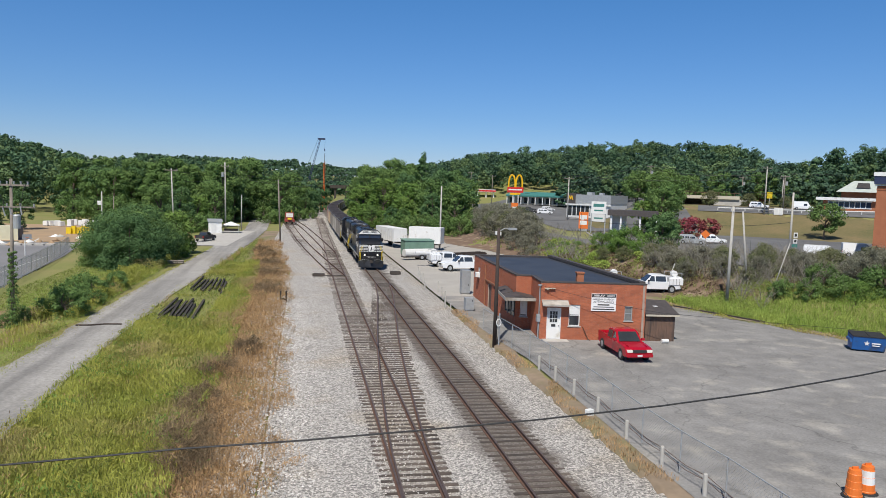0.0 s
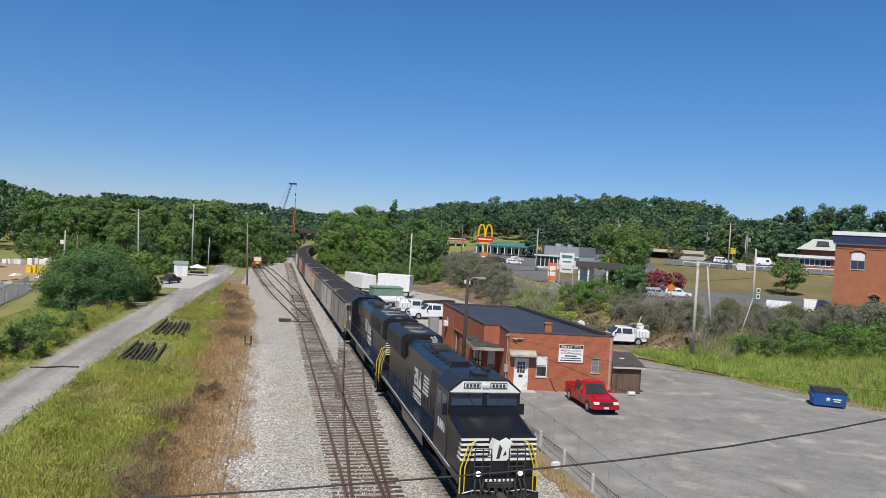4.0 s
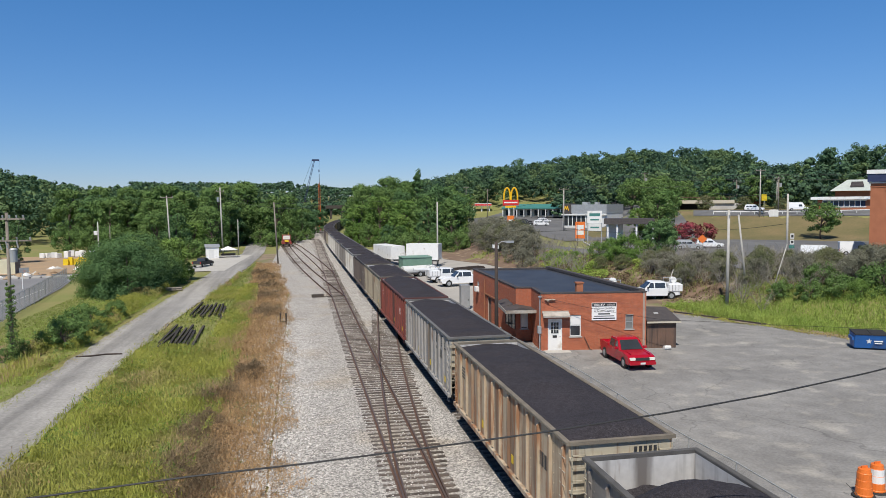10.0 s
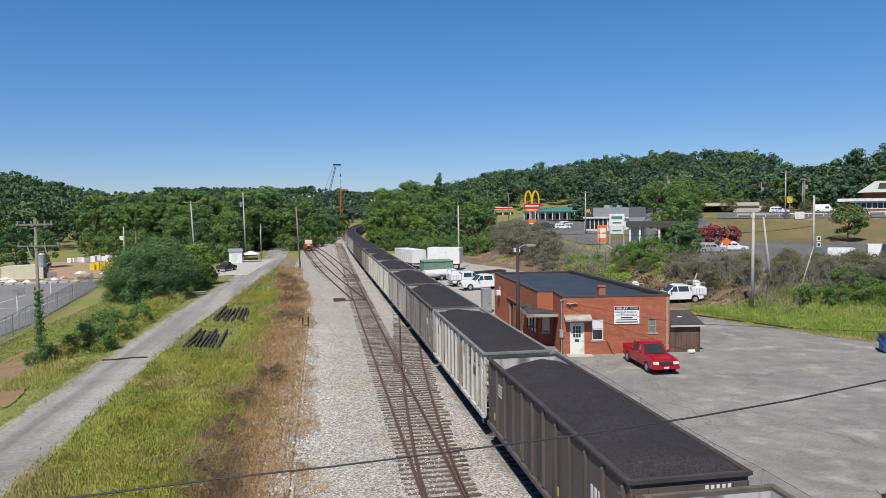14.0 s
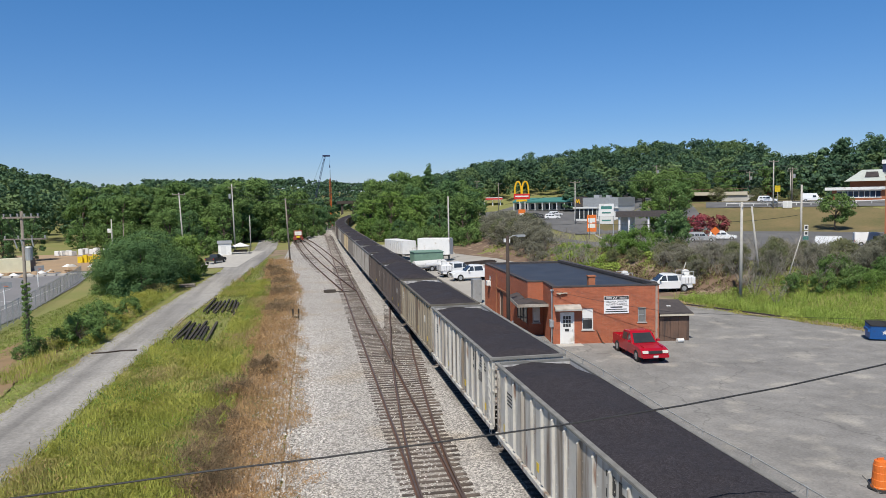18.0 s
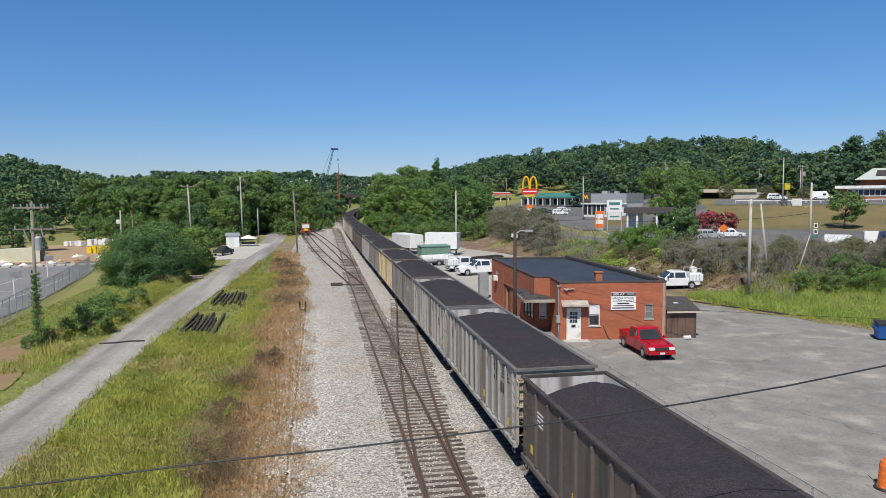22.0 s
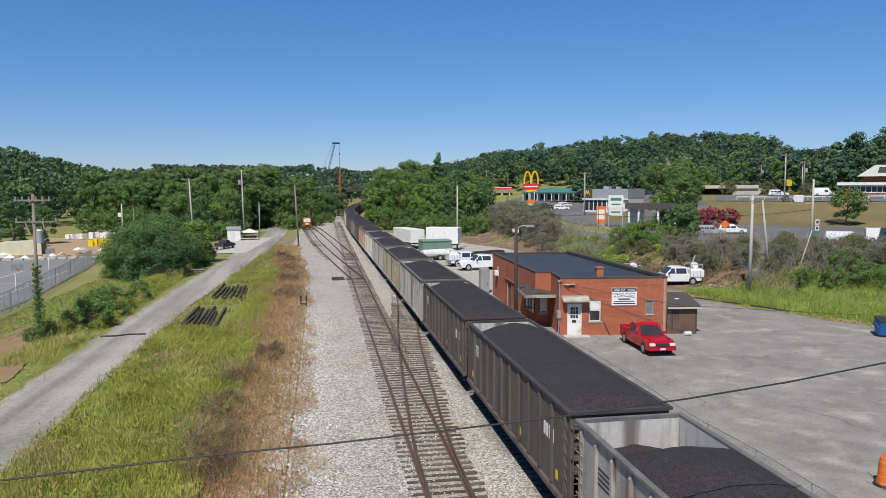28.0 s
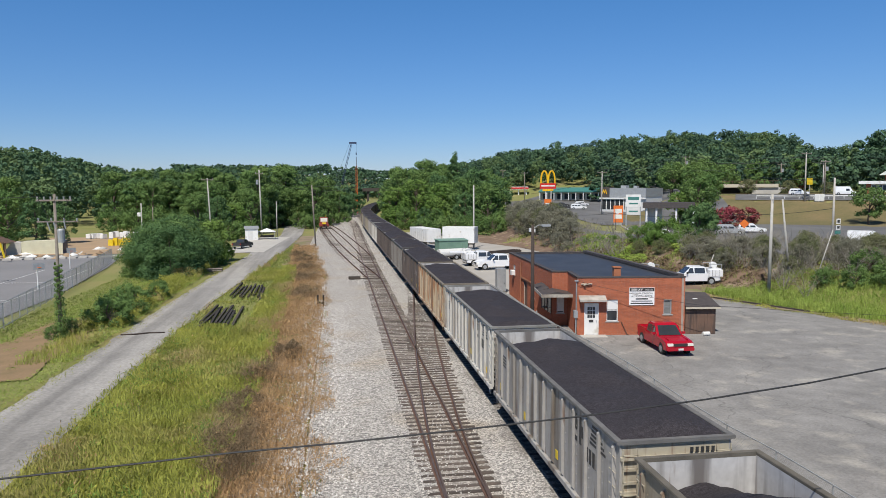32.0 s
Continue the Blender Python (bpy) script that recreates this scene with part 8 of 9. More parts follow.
# ---- plants ----
def quads(name, v, mats, tri=False):
    """A mesh of loose leaves from an array of corners, four (or three) to a leaf."""
    k = 3 if tri else 4
    n = len(v) // k
    me = bpy.data.meshes.new(name)
    me.vertices.add(n * k)
    me.vertices.foreach_set("co", np.asarray(v, np.float32).ravel())
    me.loops.add(n * k)
    me.loops.foreach_set("vertex_index", np.arange(n * k, dtype=np.int32))
    me.polygons.add(n)
    me.polygons.foreach_set("loop_start", np.arange(0, n * k, k, dtype=np.int32))
    for m in mats if isinstance(mats, (list, tuple)) else [mats]:
        me.materials.append(M[m])
    me.update(calc_edges=True)
    return me


def leaves(rs, centres, radii, per, size, flat=0.8, rough=0.34):
    """Leaves scattered through clumps, denser towards each clump's skin."""
    n = len(centres)
    c = np.repeat(np.asarray(centres, float), per, 0)
    r = np.repeat(np.asarray(radii, float), per)
    d = rs.normal(size=(n * per, 3))
    d /= np.linalg.norm(d, axis=1)[:, None]
    p = c + d * (r * rs.uniform(0.55, 1.05, n * per))[:, None] * np.array([1, 1, flat])
    a = d * 1.3 + rs.normal(size=d.shape) * rough + np.array([0, 0, 0.4])
    a /= np.linalg.norm(a, axis=1)[:, None]
    u = np.cross(a, rs.normal(size=d.shape))
    u /= np.linalg.norm(u, axis=1)[:, None]
    w = np.cross(a, u)
    s = (size * rs.uniform(0.6, 1.3, n * per))[:, None] / 2
    return np.stack([p - u * s - w * s * 0.6, p + u * s * 0.9 - w * s * 0.5, p + u * s + w * s * 0.7, p - u * s * 0.8 + w * s * 0.6], 1).reshape(-1, 3)


def crown_clumps(rs, h, r, base, n, shape="round"):
    """Centres and sizes of the clumps of one crown."""
    out, rad = [], []
    for i in range(n):
        u = rs.uniform(0, 1)
        if shape == "cone":
            z, q = base + (h - base) * u, r * (1 - u) ** 0.8
        else:
            z = base + (h - base) * u ** 0.8
            q = r * math.sqrt(max(0.03, 1 - (2 * u - 0.85) ** 2 / 1.4))
        a, d = rs.uniform(0, 2 * math.pi), math.sqrt(rs.uniform(0.15, 1)) * q
        out.append((d * math.cos(a), d * math.sin(a), z))
        rad.append(r * rs.uniform(0.20, 0.38) * (0.7 if shape == "cone" else 1))
    return out, rad


def tree(label, seed, h, r, leaf="leaf", base=0.25, clumps=34, per=60, size=0.5, shape="round", name="tree", category="tree"):
    rs = np.random.RandomState(seed)
    t = thing(name, label, category)
    tk = B()
    z, p, rad = 0.0, Vector((0, 0, -0.3)), 0.025 * h + 0.05
    for i in range(5):
        q = Vector((rs.normal() * 0.12, rs.normal() * 0.12, h * 0.8 * (i + 1) / 5))
        tk.tube(p, q, rad, rad * 0.75, 8)
        p, rad = q, rad * 0.75
    cs, rr = crown_clumps(rs, h, r, base * h, clumps, shape)
    for c in cs[:: max(1, len(cs) // 9)]:
        tk.tube((0, 0, max(0.3, c[2] * 0.55)), (c[0] * 0.85, c[1] * 0.85, c[2]), 0.012 * h, 0.004 * h, 5)
    part("trunk", tk, "bark", t)
    part("crown", quads("crown", leaves(rs, cs, rr, per, size), leaf), None, t)
    return t


def plant_at(src, x, y, s=1.0, rot=0.0, first=False, sz=None):
    m = pose(x, y, ground_z(x, y) - 0.05, 0, 0, rot)
    ob = src if first else copy_thing(src, m)
    ob.matrix_basis = m
    ob.scale = (s, s, sz or s)
    return ob


rng_g = random.Random(21)
T = [tree("broad green deciduous tree in leaf", 1, 14, 5.2, "leaf", 0.08, 62, 100, 0.44), tree("dark green deciduous tree in leaf", 2, 15, 4.8, "leafdark", 0.08, 58, 100, 0.44),
     tree("yellow-green deciduous tree in leaf", 3, 11, 4.4, "leaflight", 0.06, 56, 100, 0.38), tree("tall green deciduous tree in leaf", 4, 18, 5.2, "leaf", 0.12, 66, 105, 0.46)]
used = set()


def put(i, x, y, s=1.0, sz=None):
    first = i not in used
    used.add(i)
    ob = plant_at(T[i], x, y, s, rng_g.uniform(0, 360), first, sz)
    if not first:
        tagged(ob, {0: "broad green deciduous tree in leaf", 1: "dark green deciduous tree in leaf", 2: "yellow-green deciduous tree in leaf", 3: "tall green deciduous tree in leaf"}[i])


# trees between the bend and the yard
for i, x, y, s in ((2, 16.5, 205, 0.95), (2, 21.5, 196, 1.0), (0, 25, 214, 1.0), (1, 29, 205, 0.85), (2, 27, 186, 0.95), (0, 31.5, 178, 0.85), (1, 33.5, 186, 0.85), (0, 35.5, 168, 0.8), (1, 38.5, 172, 0.75),
                   (0, 21, 225, 1.05), (0, 33, 226, 1.05), (1, 40, 205, 0.95), (0, 44, 196, 0.85), (3, 30, 245, 1.0), (3, 22, 262, 0.9), (3, 38, 262, 0.95), (0, 46, 235, 1.0), (0, 52, 250, 1.1), (2, 24, 176, 0.7), (1, 30, 168, 0.6),
                   (0, 18, 236, 0.95), (1, 26, 240, 1.0)):
    put(i, x, y, s)
con = tree("tall dark pine with layered branches", 9, 22, 4.6, "leafdark", 0.3, 46, 60, 0.5, "cone")
plant_at(con, 42, 257, 0.98, 0, True)
# wood along the left of the line
for k in range(64):
    u = k / 63
    x = -66 + 60 * u + rng_g.uniform(-2.5, 2.5)
    y = lerp([(0, 235), (0.35, 232), (0.6, 222), (0.8, 212), (0.9, 208), (1.0, 232)], u) + rng_g.uniform(-8, 14) + (k % 2) * 12
    if -15.5 < x < -9.5 and y < 260:
        continue
    put(rng_g.choice((0, 1, 3, 3, 1, 0)), x, y, rng_g.uniform(0.72, 1.02))
for x, y, i, s in ((-29, 186, 2, 0.75), (-24.5, 176, 2, 0.7), (-21.5, 184, 0, 0.8), (-27.5, 170, 1, 0.65), (-32, 172, 0, 0.75), (-8.5, 214, 2, 0.45), (-5.6, 222, 2, 0.4), (-10, 226, 2, 0.5), (-3, 236, 0, 0.55), (0.5, 250, 1, 0.6),
                   (-59, 166, 1, 0.55), (-60, 154, 1, 0.62), (-72, 170, 0, 0.8), (-80, 190, 3, 0.8), (-22, 205, 3, 0.9), (-34, 205, 0, 0.95), (-16, 230, 3, 0.95), (-14, 246, 1, 0.9), (2, 300, 0, 0.7), (-4, 330, 3, 0.8)):
    put(i, x, y, s)
for x, y, s in ((15.0, 190, 0.42), (17.0, 183, 0.4), (19.0, 176, 0.42), (16.0, 199, 0.5), (14.5, 208, 0.5), (15.5, 217, 0.55), (17.5, 228, 0.6), (20.5, 170, 0.38), (23.0, 167, 0.4), (20, 242, 0.7), (23, 256, 0.75), (27, 274, 0.8), (31, 290, 0.85)):
    put(rng_g.choice((0, 1, 2)), x, y, s)
for x, y, s in ((-2.0, 240, 0.45), (2.5, 262, 0.55), (6.5, 290, 0.6), (-6.5, 232, 0.4), (4.5, 276, 0.55), (9.0, 312, 0.6), (0.0, 256, 0.5)):
    put(rng_g.choice((0, 1)), x, y, s)
# broad dark bushes beside the gravel road
bush = tree("large dense dark green bush beside the road", 12, 7.2, 4.4, "leafdark", 0.02, 90, 210, 0.18, name="bush", category="bush")
plant_at(bush, -21.3, 95, 0.88, 0, True)
for x, y, s, r in ((-23.2, 97, 0.86, 40), (-20.2, 101, 0.75, 120), (-22.3, 104, 0.98, 200), (-24.6, 102, 0.88, 300), (-19.6, 107, 0.62, 20)):
    plant_at(bush, x, y, s, r)
mb = tree("large dense green bush beside the road", 112, 7.0, 4.2, "leaf", 0.02, 70, 170, 0.2, name="bush", category="bush")
plant_at(mb, -22.6, 99.5, 0.98, 0, True)
for x, y, s, r in ((-25.2, 105, 0.95, 70), (-20.6, 104, 0.86, 210), (-26.6, 100, 0.62, 150), (-22.0, 110, 0.95, 320)):
    plant_at(mb, x, y, s, r)
yb = tree("yellow-green bush at the end of the hedge", 13, 6.0, 3.2, "leaflight", 0.02, 50, 120, 0.24, name="bush", category="bush")
plant_at(yb, -18.9, 113, 1.0, 0, True)
plant_at(yb, -17.9, 109, 0.6, 70)
sb1 = tree("ragged green shrub on the grass bank", 14, 2.4, 1.7, "leaf", 0.02, 30, 110, 0.13, name="shrub", category="shrub")
plant_at(sb1, -18.4, 60.5, 1.0, 0, True)
for x, y, s in ((-19.3, 65, 0.9), (-18.6, 69, 0.8), (-20.2, 70.5, 1.0), (-20.8, 58.8, 0.55), (-18.2, 75, 0.7), (-18.9, 63, 0.75), (-17.9, 66.5, 0.6), (-21.2, 56.9, 0.5), (-19.0, 80, 0.6)):
    plant_at(sb1, x, y, s, rng_g.uniform(0, 360))
for x, y, s in ((22, 158, 1.6), (26, 160, 1.9), (30, 158, 1.7), (34, 155, 1.8), (19, 164, 1.5), (37, 160, 1.8), (-6.5, 205, 1.6), (-3.5, 212, 1.4), (-9, 203, 1.5), (-11, 212, 1.9), (1.5, 232, 1.5), (-1.5, 224, 1.3),
                (-24, 165, 1.8), (-28, 160, 1.9), (-33, 164, 2.0), (-37, 170, 2.0), (-22, 172, 1.6), (-42, 200, 2.4), (-48, 205, 2.6), (-55, 208, 2.6), (-62, 210, 2.6), (-36, 196, 2.4), (-30, 198, 2.4), (-25, 196, 2.2)):
    plant_at(sb1, x, y, s, rng_g.uniform(0, 360))
# shrubs on the cut bank
gb_ = tree("grey-green leaning shrub on the cut bank", 15, 4.2, 2.6, "leafgrey", 0.05, 46, 150, 0.11, name="shrub", category="shrub")
plant_at(gb_, 38.0, 118, 1.0, 0, True)
for x, y, s in ((39, 138, 1.25), (40, 143, 1.2), (38, 147, 1.2), (41, 149, 1.2), (39.5, 154, 1.2), (36.5, 141, 1.0), (42, 156, 1.2)):
    plant_at(gb_, x, y, s, rng_g.uniform(0, 360))
for x, y, s in ((37, 124, 1.1), (38.0, 114, 0.95), (38.5, 127, 1.15), (39.5, 122, 1.05), (36.5, 119, 1.0), (36, 131, 1.0), (35.5, 112, 0.7), (35.0, 106, 0.5), (37.5, 134, 1.1), (39.5, 131, 1.0),
                (42.0, 73, 0.50), (44.5, 70, 0.54), (46.5, 66.5, 0.58), (45.5, 75.5, 0.58), (48.5, 69, 0.61), (49.5, 63, 0.68), (51.5, 66.5, 0.61), (52.5, 59, 0.72), (43.5, 79, 0.43), (54.5, 62, 0.68), (57, 58, 0.72), (60, 61, 0.61),
                (41.5, 77, 0.40), (56, 53, 0.72), (62, 54, 0.72), (66, 58, 0.65), (59, 50, 1.0)):
    plant_at(gb_, x, y, s, rng_g.uniform(0, 360))
lb_ = tree("yellow-green shrub at the top of the bank", 16, 3.0, 2.4, "leaflight", 0.02, 36, 130, 0.13, name="shrub", category="shrub")
plant_at(lb_, 44.5, 97.0, 0.95, 0, True)
for x, y, s in ((46.0, 95.5, 1.15), (43.2, 99.0, 0.8), (47.0, 92.5, 0.95), (43.4, 94, 0.7), (44.6, 90.5, 0.6), (40.0, 106, 0.45), (38.8, 108.5, 0.4), (41.0, 103, 0.45), (39.2, 111, 0.35), (61, 58, 0.9), (64, 60, 1.0), (58, 54, 0.8), (66, 66, 1.0)):
    plant_at(lb_, x, y, s, rng_g.uniform(0, 360))
dt = tree("small dark round-crowned tree on the bank", 17, 7.0, 2.7, "leafdark", 0.04, 50, 130, 0.22)
plant_at(dt, 49.2, 92.5, 0.82, 0, True)
plant_at(dt, 51.0, 94.5, 0.72, 50)
plant_at(T[0], 74.5, 141, 0.72, 30)
plant_at(T[2], 71.5, 143, 0.62, 90)
plant_at(T[0], 79, 146, 0.8, 190)
st_ = tree("round-crowned street tree on the slope", 18, 8.0, 3.6, "leaf", 0.28, 36, 80, 0.36)
plant_at(st_, 107.3, 132.2, 0.95, 0, True)
for x, y, s in ((98, 196, 1.1), (101, 190, 1.2), (94, 192, 1.2), (104, 186, 1.0), (96, 184, 1.0)):
    plant_at(st_, x, y, s, rng_g.uniform(0, 360))
pt_ = tree("pink-flowering crape myrtle beside the street", 19, 4.2, 2.4, "leafpink", 0.15, 26, 60, 0.3)
plant_at(pt_, 70, 121.5, 1.0, 0, True)
plant_at(pt_, 73, 119.6, 0.95, 70)
plant_at(pt_, 142, 205, 1.1, 20)
# bare branching brush on the bank
bb = B()
rb_ = random.Random(8)
for k in range(120):
    if k < 70:
        x, y = rb_.uniform(42, 58), rb_.uniform(58, 92)
    else:
        x, y = rb_.uniform(36, 47), rb_.uniform(95, 130)
    z = ground_z(x, y)
    for j in range(7):
        a, l = rb_.uniform(0, 6.28), rb_.uniform(1.2, 3.3)
        q = (x + l * 0.5 * math.cos(a), y + l * 0.5 * math.sin(a), z + l * 0.85)
        bb.tube((x, y, z), q, 0.03, 0.012, 4, cap=False)
        for _ in range(4):
            b_ = rb_.uniform(0, 6.28)
            f0 = rb_.uniform(0.45, 0.95)
            s0 = (x + (q[0] - x) * f0, y + (q[1] - y) * f0, z + (q[2] - z) * f0)
            bb.tube(s0, (s0[0] + 0.8 * math.cos(b_), s0[1] + 0.8 * math.sin(b_), s0[2] + rb_.uniform(0.2, 0.9)), 0.012, 0.005, 3, cap=False)
for k in range(24):
    x, y = rb_.uniform(43, 53), rb_.uniform(58, 80)
    z = ground_z(x, y)
    for j in range(12):
        a, l = rb_.uniform(0, 6.28), rb_.uniform(1.8, 4.4)
        q = (x + l * 0.55 * math.cos(a), y + l * 0.55 * math.sin(a), z + l * 0.8)
        bb.tube((x, y, z), q, 0.02, 0.007, 3, cap=False)
        for _ in range(6):
            b_, f0 = rb_.uniform(0, 6.28), rb_.uniform(0.35, 0.98)
            s0 = (x + (q[0] - x) * f0, y + (q[1] - y) * f0, z + (q[2] - z) * f0)
            bb.tube(s0, (s0[0] + 0.6 * math.cos(b_), s0[1] + 0.6 * math.sin(b_), s0[2] + rb_.uniform(0.1, 0.7)), 0.008, 0.004, 3, cap=False)
for x, y, s in ((49.8, 57.0, 0.7), (51.5, 55.5, 0.85), (53.5, 54.0, 1.0), (53.0, 58.0, 0.9), (55.5, 56.0, 1.0), (56.5, 52.5, 1.1)):
    plant_at(gb_, x, y, s, rng_g.uniform(0, 360))
for x, y, s in ((49.5, 53.0, 1.0), (51.8, 51.5, 1.15), (54.0, 50.0, 1.3), (47.5, 55.5, 0.8), (46.0, 57.8, 0.7), (52.8, 53.6, 1.2), (55.0, 53.5, 1.4), (50.6, 55.0, 1.0), (48.6, 59.5, 0.9), (45.0, 61.0, 0.7), (57.0, 55.0, 1.5)):
    plant_at(sb1, x, y, s * 1.1, rng_g.uniform(0, 360))
for x, y, s in ((44.0, 78.5, 0.6), (46.0, 76.0, 0.65), (43.0, 82.0, 0.5), (47.5, 80.5, 0.6), (45.5, 83.5, 0.55)):
    plant_at(gb_, x, y, s * 1.3, rng_g.uniform(0, 360), False, s * 0.8)
for x, y, s in ((52.0, 49.5, 0.8), (50.0, 51.2, 0.7), (47.8, 53.8, 0.55)):
    plant_at(lb_, x, y, s, rng_g.uniform(0, 360))
ol = tree("feathery olive-green shrub on the cut bank", 115, 4.4, 2.5, "leafolive", 0.05, 54, 170, 0.12, name="shrub", category="shrub")
plant_at(ol, 45.5, 71.0, 0.62, 0, True)
for x, y, s in ((42.8, 74.5, 0.5), (47.5, 67.5, 0.66), (49.8, 70.5, 0.7), (43.8, 84.5, 0.5), (41.8, 88.5, 0.46), (40.6, 92.5, 0.42), (51.8, 62.5, 0.72), (54.0, 65.5, 0.7), (47.0, 86.5, 0.5), (50.5, 79.5, 0.5), (56.5, 60.5, 0.8), (45.2, 66.0, 0.42),
                (37.5, 129, 1.0), (40.6, 126, 0.9), (36.8, 136, 1.0), (41.5, 135, 1.1), (38.6, 121, 0.8), (53.0, 70.0, 0.6), (55.5, 68.5, 0.6), (58.5, 65.0, 0.75), (61.5, 63.0, 0.8)):
    plant_at(ol, x, y, s, rng_g.uniform(0, 360))
for x, y, s in ((120, 178, 0.8), (127, 172, 0.7), (112, 184, 0.9), (150, 158, 0.8), (145, 170, 0.9), (118, 205, 1.1), (126, 201, 1.2), (110, 208, 1.2), (133, 212, 1.3), (142, 204, 1.3), (150, 198, 1.2), (104, 214, 1.2), (156, 214, 1.4)):
    plant_at(ol if s < 1 else st_, x, y, s, rng_g.uniform(0, 360))
rv_ = np.random.RandomState(40)
vine = thing("climbing_vine", "leafy green vine climbing the utility pole", "vine", pose(-20.9, 57.2, ground_z(-20.9, 57.2)))
hs_ = [5.6 * q / 40 for q in range(41)]
part("vine_leaves", quads("vine_leaves", leaves(rv_, [(0.2 * math.cos(q * 2.1), 0.2 * math.sin(q * 2.1) - 0.05, 0.1 + z) for q, z in enumerate(hs_)], [0.42 - 0.045 * z for z in hs_], 42, 0.12), "leaf"), None, vine)
part("vine_stem", B().path([(0.16 * math.cos(q * 0.7), 0.16 * math.sin(q * 0.7), 0.2 * q - 0.1) for q in range(28)], 0.025, 5), "bark", vine)
setting("bare_brush", bb, "brush_twig" if "brush_twig" in M else "brush", "grey leafless brush on the cut bank", "brush", kind="stuff")


def woods(name, rs, spots, size, per, clump, leaf, label):
    vs = []
    for x, y, h, r in spots:
        cs, rr = crown_clumps(rs, h, r, h * 0.15, clump)
        vs.append(leaves(rs, cs, rr, per, size) + np.array([x, y, ground_z(x, y)]))
    return tagged(part(name, quads(name, np.concatenate(vs), leaf), None), label, "forest", "", "stuff")


rs = np.random.RandomState(77)
hill, far_left, belt, ridge = [], [], [], []
for d in np.arange(282, 470, 8.5):
    for az in np.arange(7, 50, math.degrees(8.5 / d)):
        a, dd = math.radians(az + rs.normal() * 0.35), d + rs.normal() * 2.5
        x, y = dd * math.sin(a), dd * math.cos(a)
        if az < 20 and dd < 335:
            continue
        big = rs.uniform(0.5, 1.1)
        hill.append((x, y, 15.0 * big, 5.6 * big * rs.uniform(0.8, 1.25)))
for az in np.arange(26, 50, 1.0):
    for d in (238, 250, 262, 272):
        a = math.radians(az + rs.normal() * 0.4)
        if rs.uniform() < (0.25 if az < 33 else 0.75):
            hill.append((d * math.sin(a), d * math.cos(a), rs.uniform(9, 14), rs.uniform(3.5, 5)))
for d in np.arange(300, 800, 17):
    for az in np.arange(-42, -5, math.degrees(10.0 / d)):
        if az > -11 and d < 420:
            continue
        a, dd = math.radians(az + rs.normal() * 0.3), d + rs.normal() * 5
        far_left.append((dd * math.sin(a), dd * math.cos(a), rs.uniform(12, 19), rs.uniform(4.5, 6.5)))
for az in np.arange(-45, -17, 1.0):
    for d in (262, 275, 290):
        a = math.radians(az + rs.normal() * 0.5)
        belt.append((d * math.sin(a), d * math.cos(a), rs.uniform(13, 19), rs.uniform(4.5, 6)))
for d in np.arange(430, 760, 13):
    for az in np.arange(-12, 16, math.degrees(10.0 / d)):
        a = math.radians(az + rs.normal() * 0.2)
        x, y = d * math.sin(a), d * math.cos(a)
        if abs(x - line_x(y)) > 12 and not (d < 640 and -5 < az < 9):
            ridge.append((x, y, rs.uniform(9, 14), rs.uniform(5.0, 7.0)))
for d in np.arange(860, 1120, 20):
    for az in np.arange(-12, 16, math.degrees(12.0 / d)):
        a = math.radians(az + rs.normal() * 0.2)
        x, y = d * math.sin(a), d * math.cos(a)
        ridge.append((x, y, rs.uniform(9, 13) + 5.0 * math.exp(-((az - 0.6) / 1.3) ** 2), rs.uniform(5.5, 8)))
for d in np.arange(330, 640, 22):
    for az in np.arange(1.5 if d > 400 else 3.5, 9, math.degrees(11.0 / d)):
        a = math.radians(az)
        x, y = d * math.sin(a), d * math.cos(a)
        if x > line_x(y) + 9:
            far_left.append((x, y, rs.uniform(10, 15), rs.uniform(4.5, 6)))
for d in np.arange(350, 640, 22):
    for az in np.arange(-5, 1.0, math.degrees(11.0 / d)):
        a = math.radians(az)
        x, y = d * math.sin(a), d * math.cos(a)
        if x < line_x(y) - 12 and not (-3 < x < 13 and y > 440):
            far_left.append((x, y, rs.uniform(9, 14), rs.uniform(4.5, 6)))
knoll = [(172, 208, 19, 5.5), (178, 203, 20, 6), (183, 196, 20, 6), (188, 190, 18, 5.5), (168, 214, 16, 5), (195, 185, 17, 5), (200, 196, 19, 6), (186, 210, 19, 6), (206, 184, 18, 6), (176, 216, 18, 5)]
woods("hill_wood", rs, knoll, 0.7, 60, 46, "leafwood", "tall full-crowned trees behind the hill house")
woods("hill_wood", rs, [h for i, h in enumerate(hill) if i % 5 in (0, 2)], 0.85, 26, 24, "leafwood", "dense green deciduous wood on the hillside")
woods("hill_wood", rs, [h for i, h in enumerate(hill) if i % 5 in (1, 3)], 0.85, 26, 24, "leafwooddark", "dark green trees of the hillside wood")
woods("hill_wood", rs, [h for i, h in enumerate(hill) if i % 5 == 4], 0.85, 26, 24, "leafwoodpale", "pale green trees of the hillside wood")
woods("far_wood", rs, [h for i, h in enumerate(far_left) if i % 3], 1.6, 16, 12, "leafwood", "distant wooded hills in full leaf")
woods("far_wood", rs, [h for i, h in enumerate(far_left) if i % 3 == 0], 1.6, 16, 12, "leafwoodpale", "distant pale green trees in full leaf")
woods("wood_belt", rs, belt[::2], 0.9, 26, 22, "leafwood", "tall green wood beyond the court")
woods("wood_belt", rs, belt[1::2], 0.9, 26, 22, "leafwoodpale", "pale green trees of the wood beyond the court")
woods("ridge_wood", rs, ridge[::2], 2.6, 9, 12, "leafwood", "wooded ridge on the horizon")
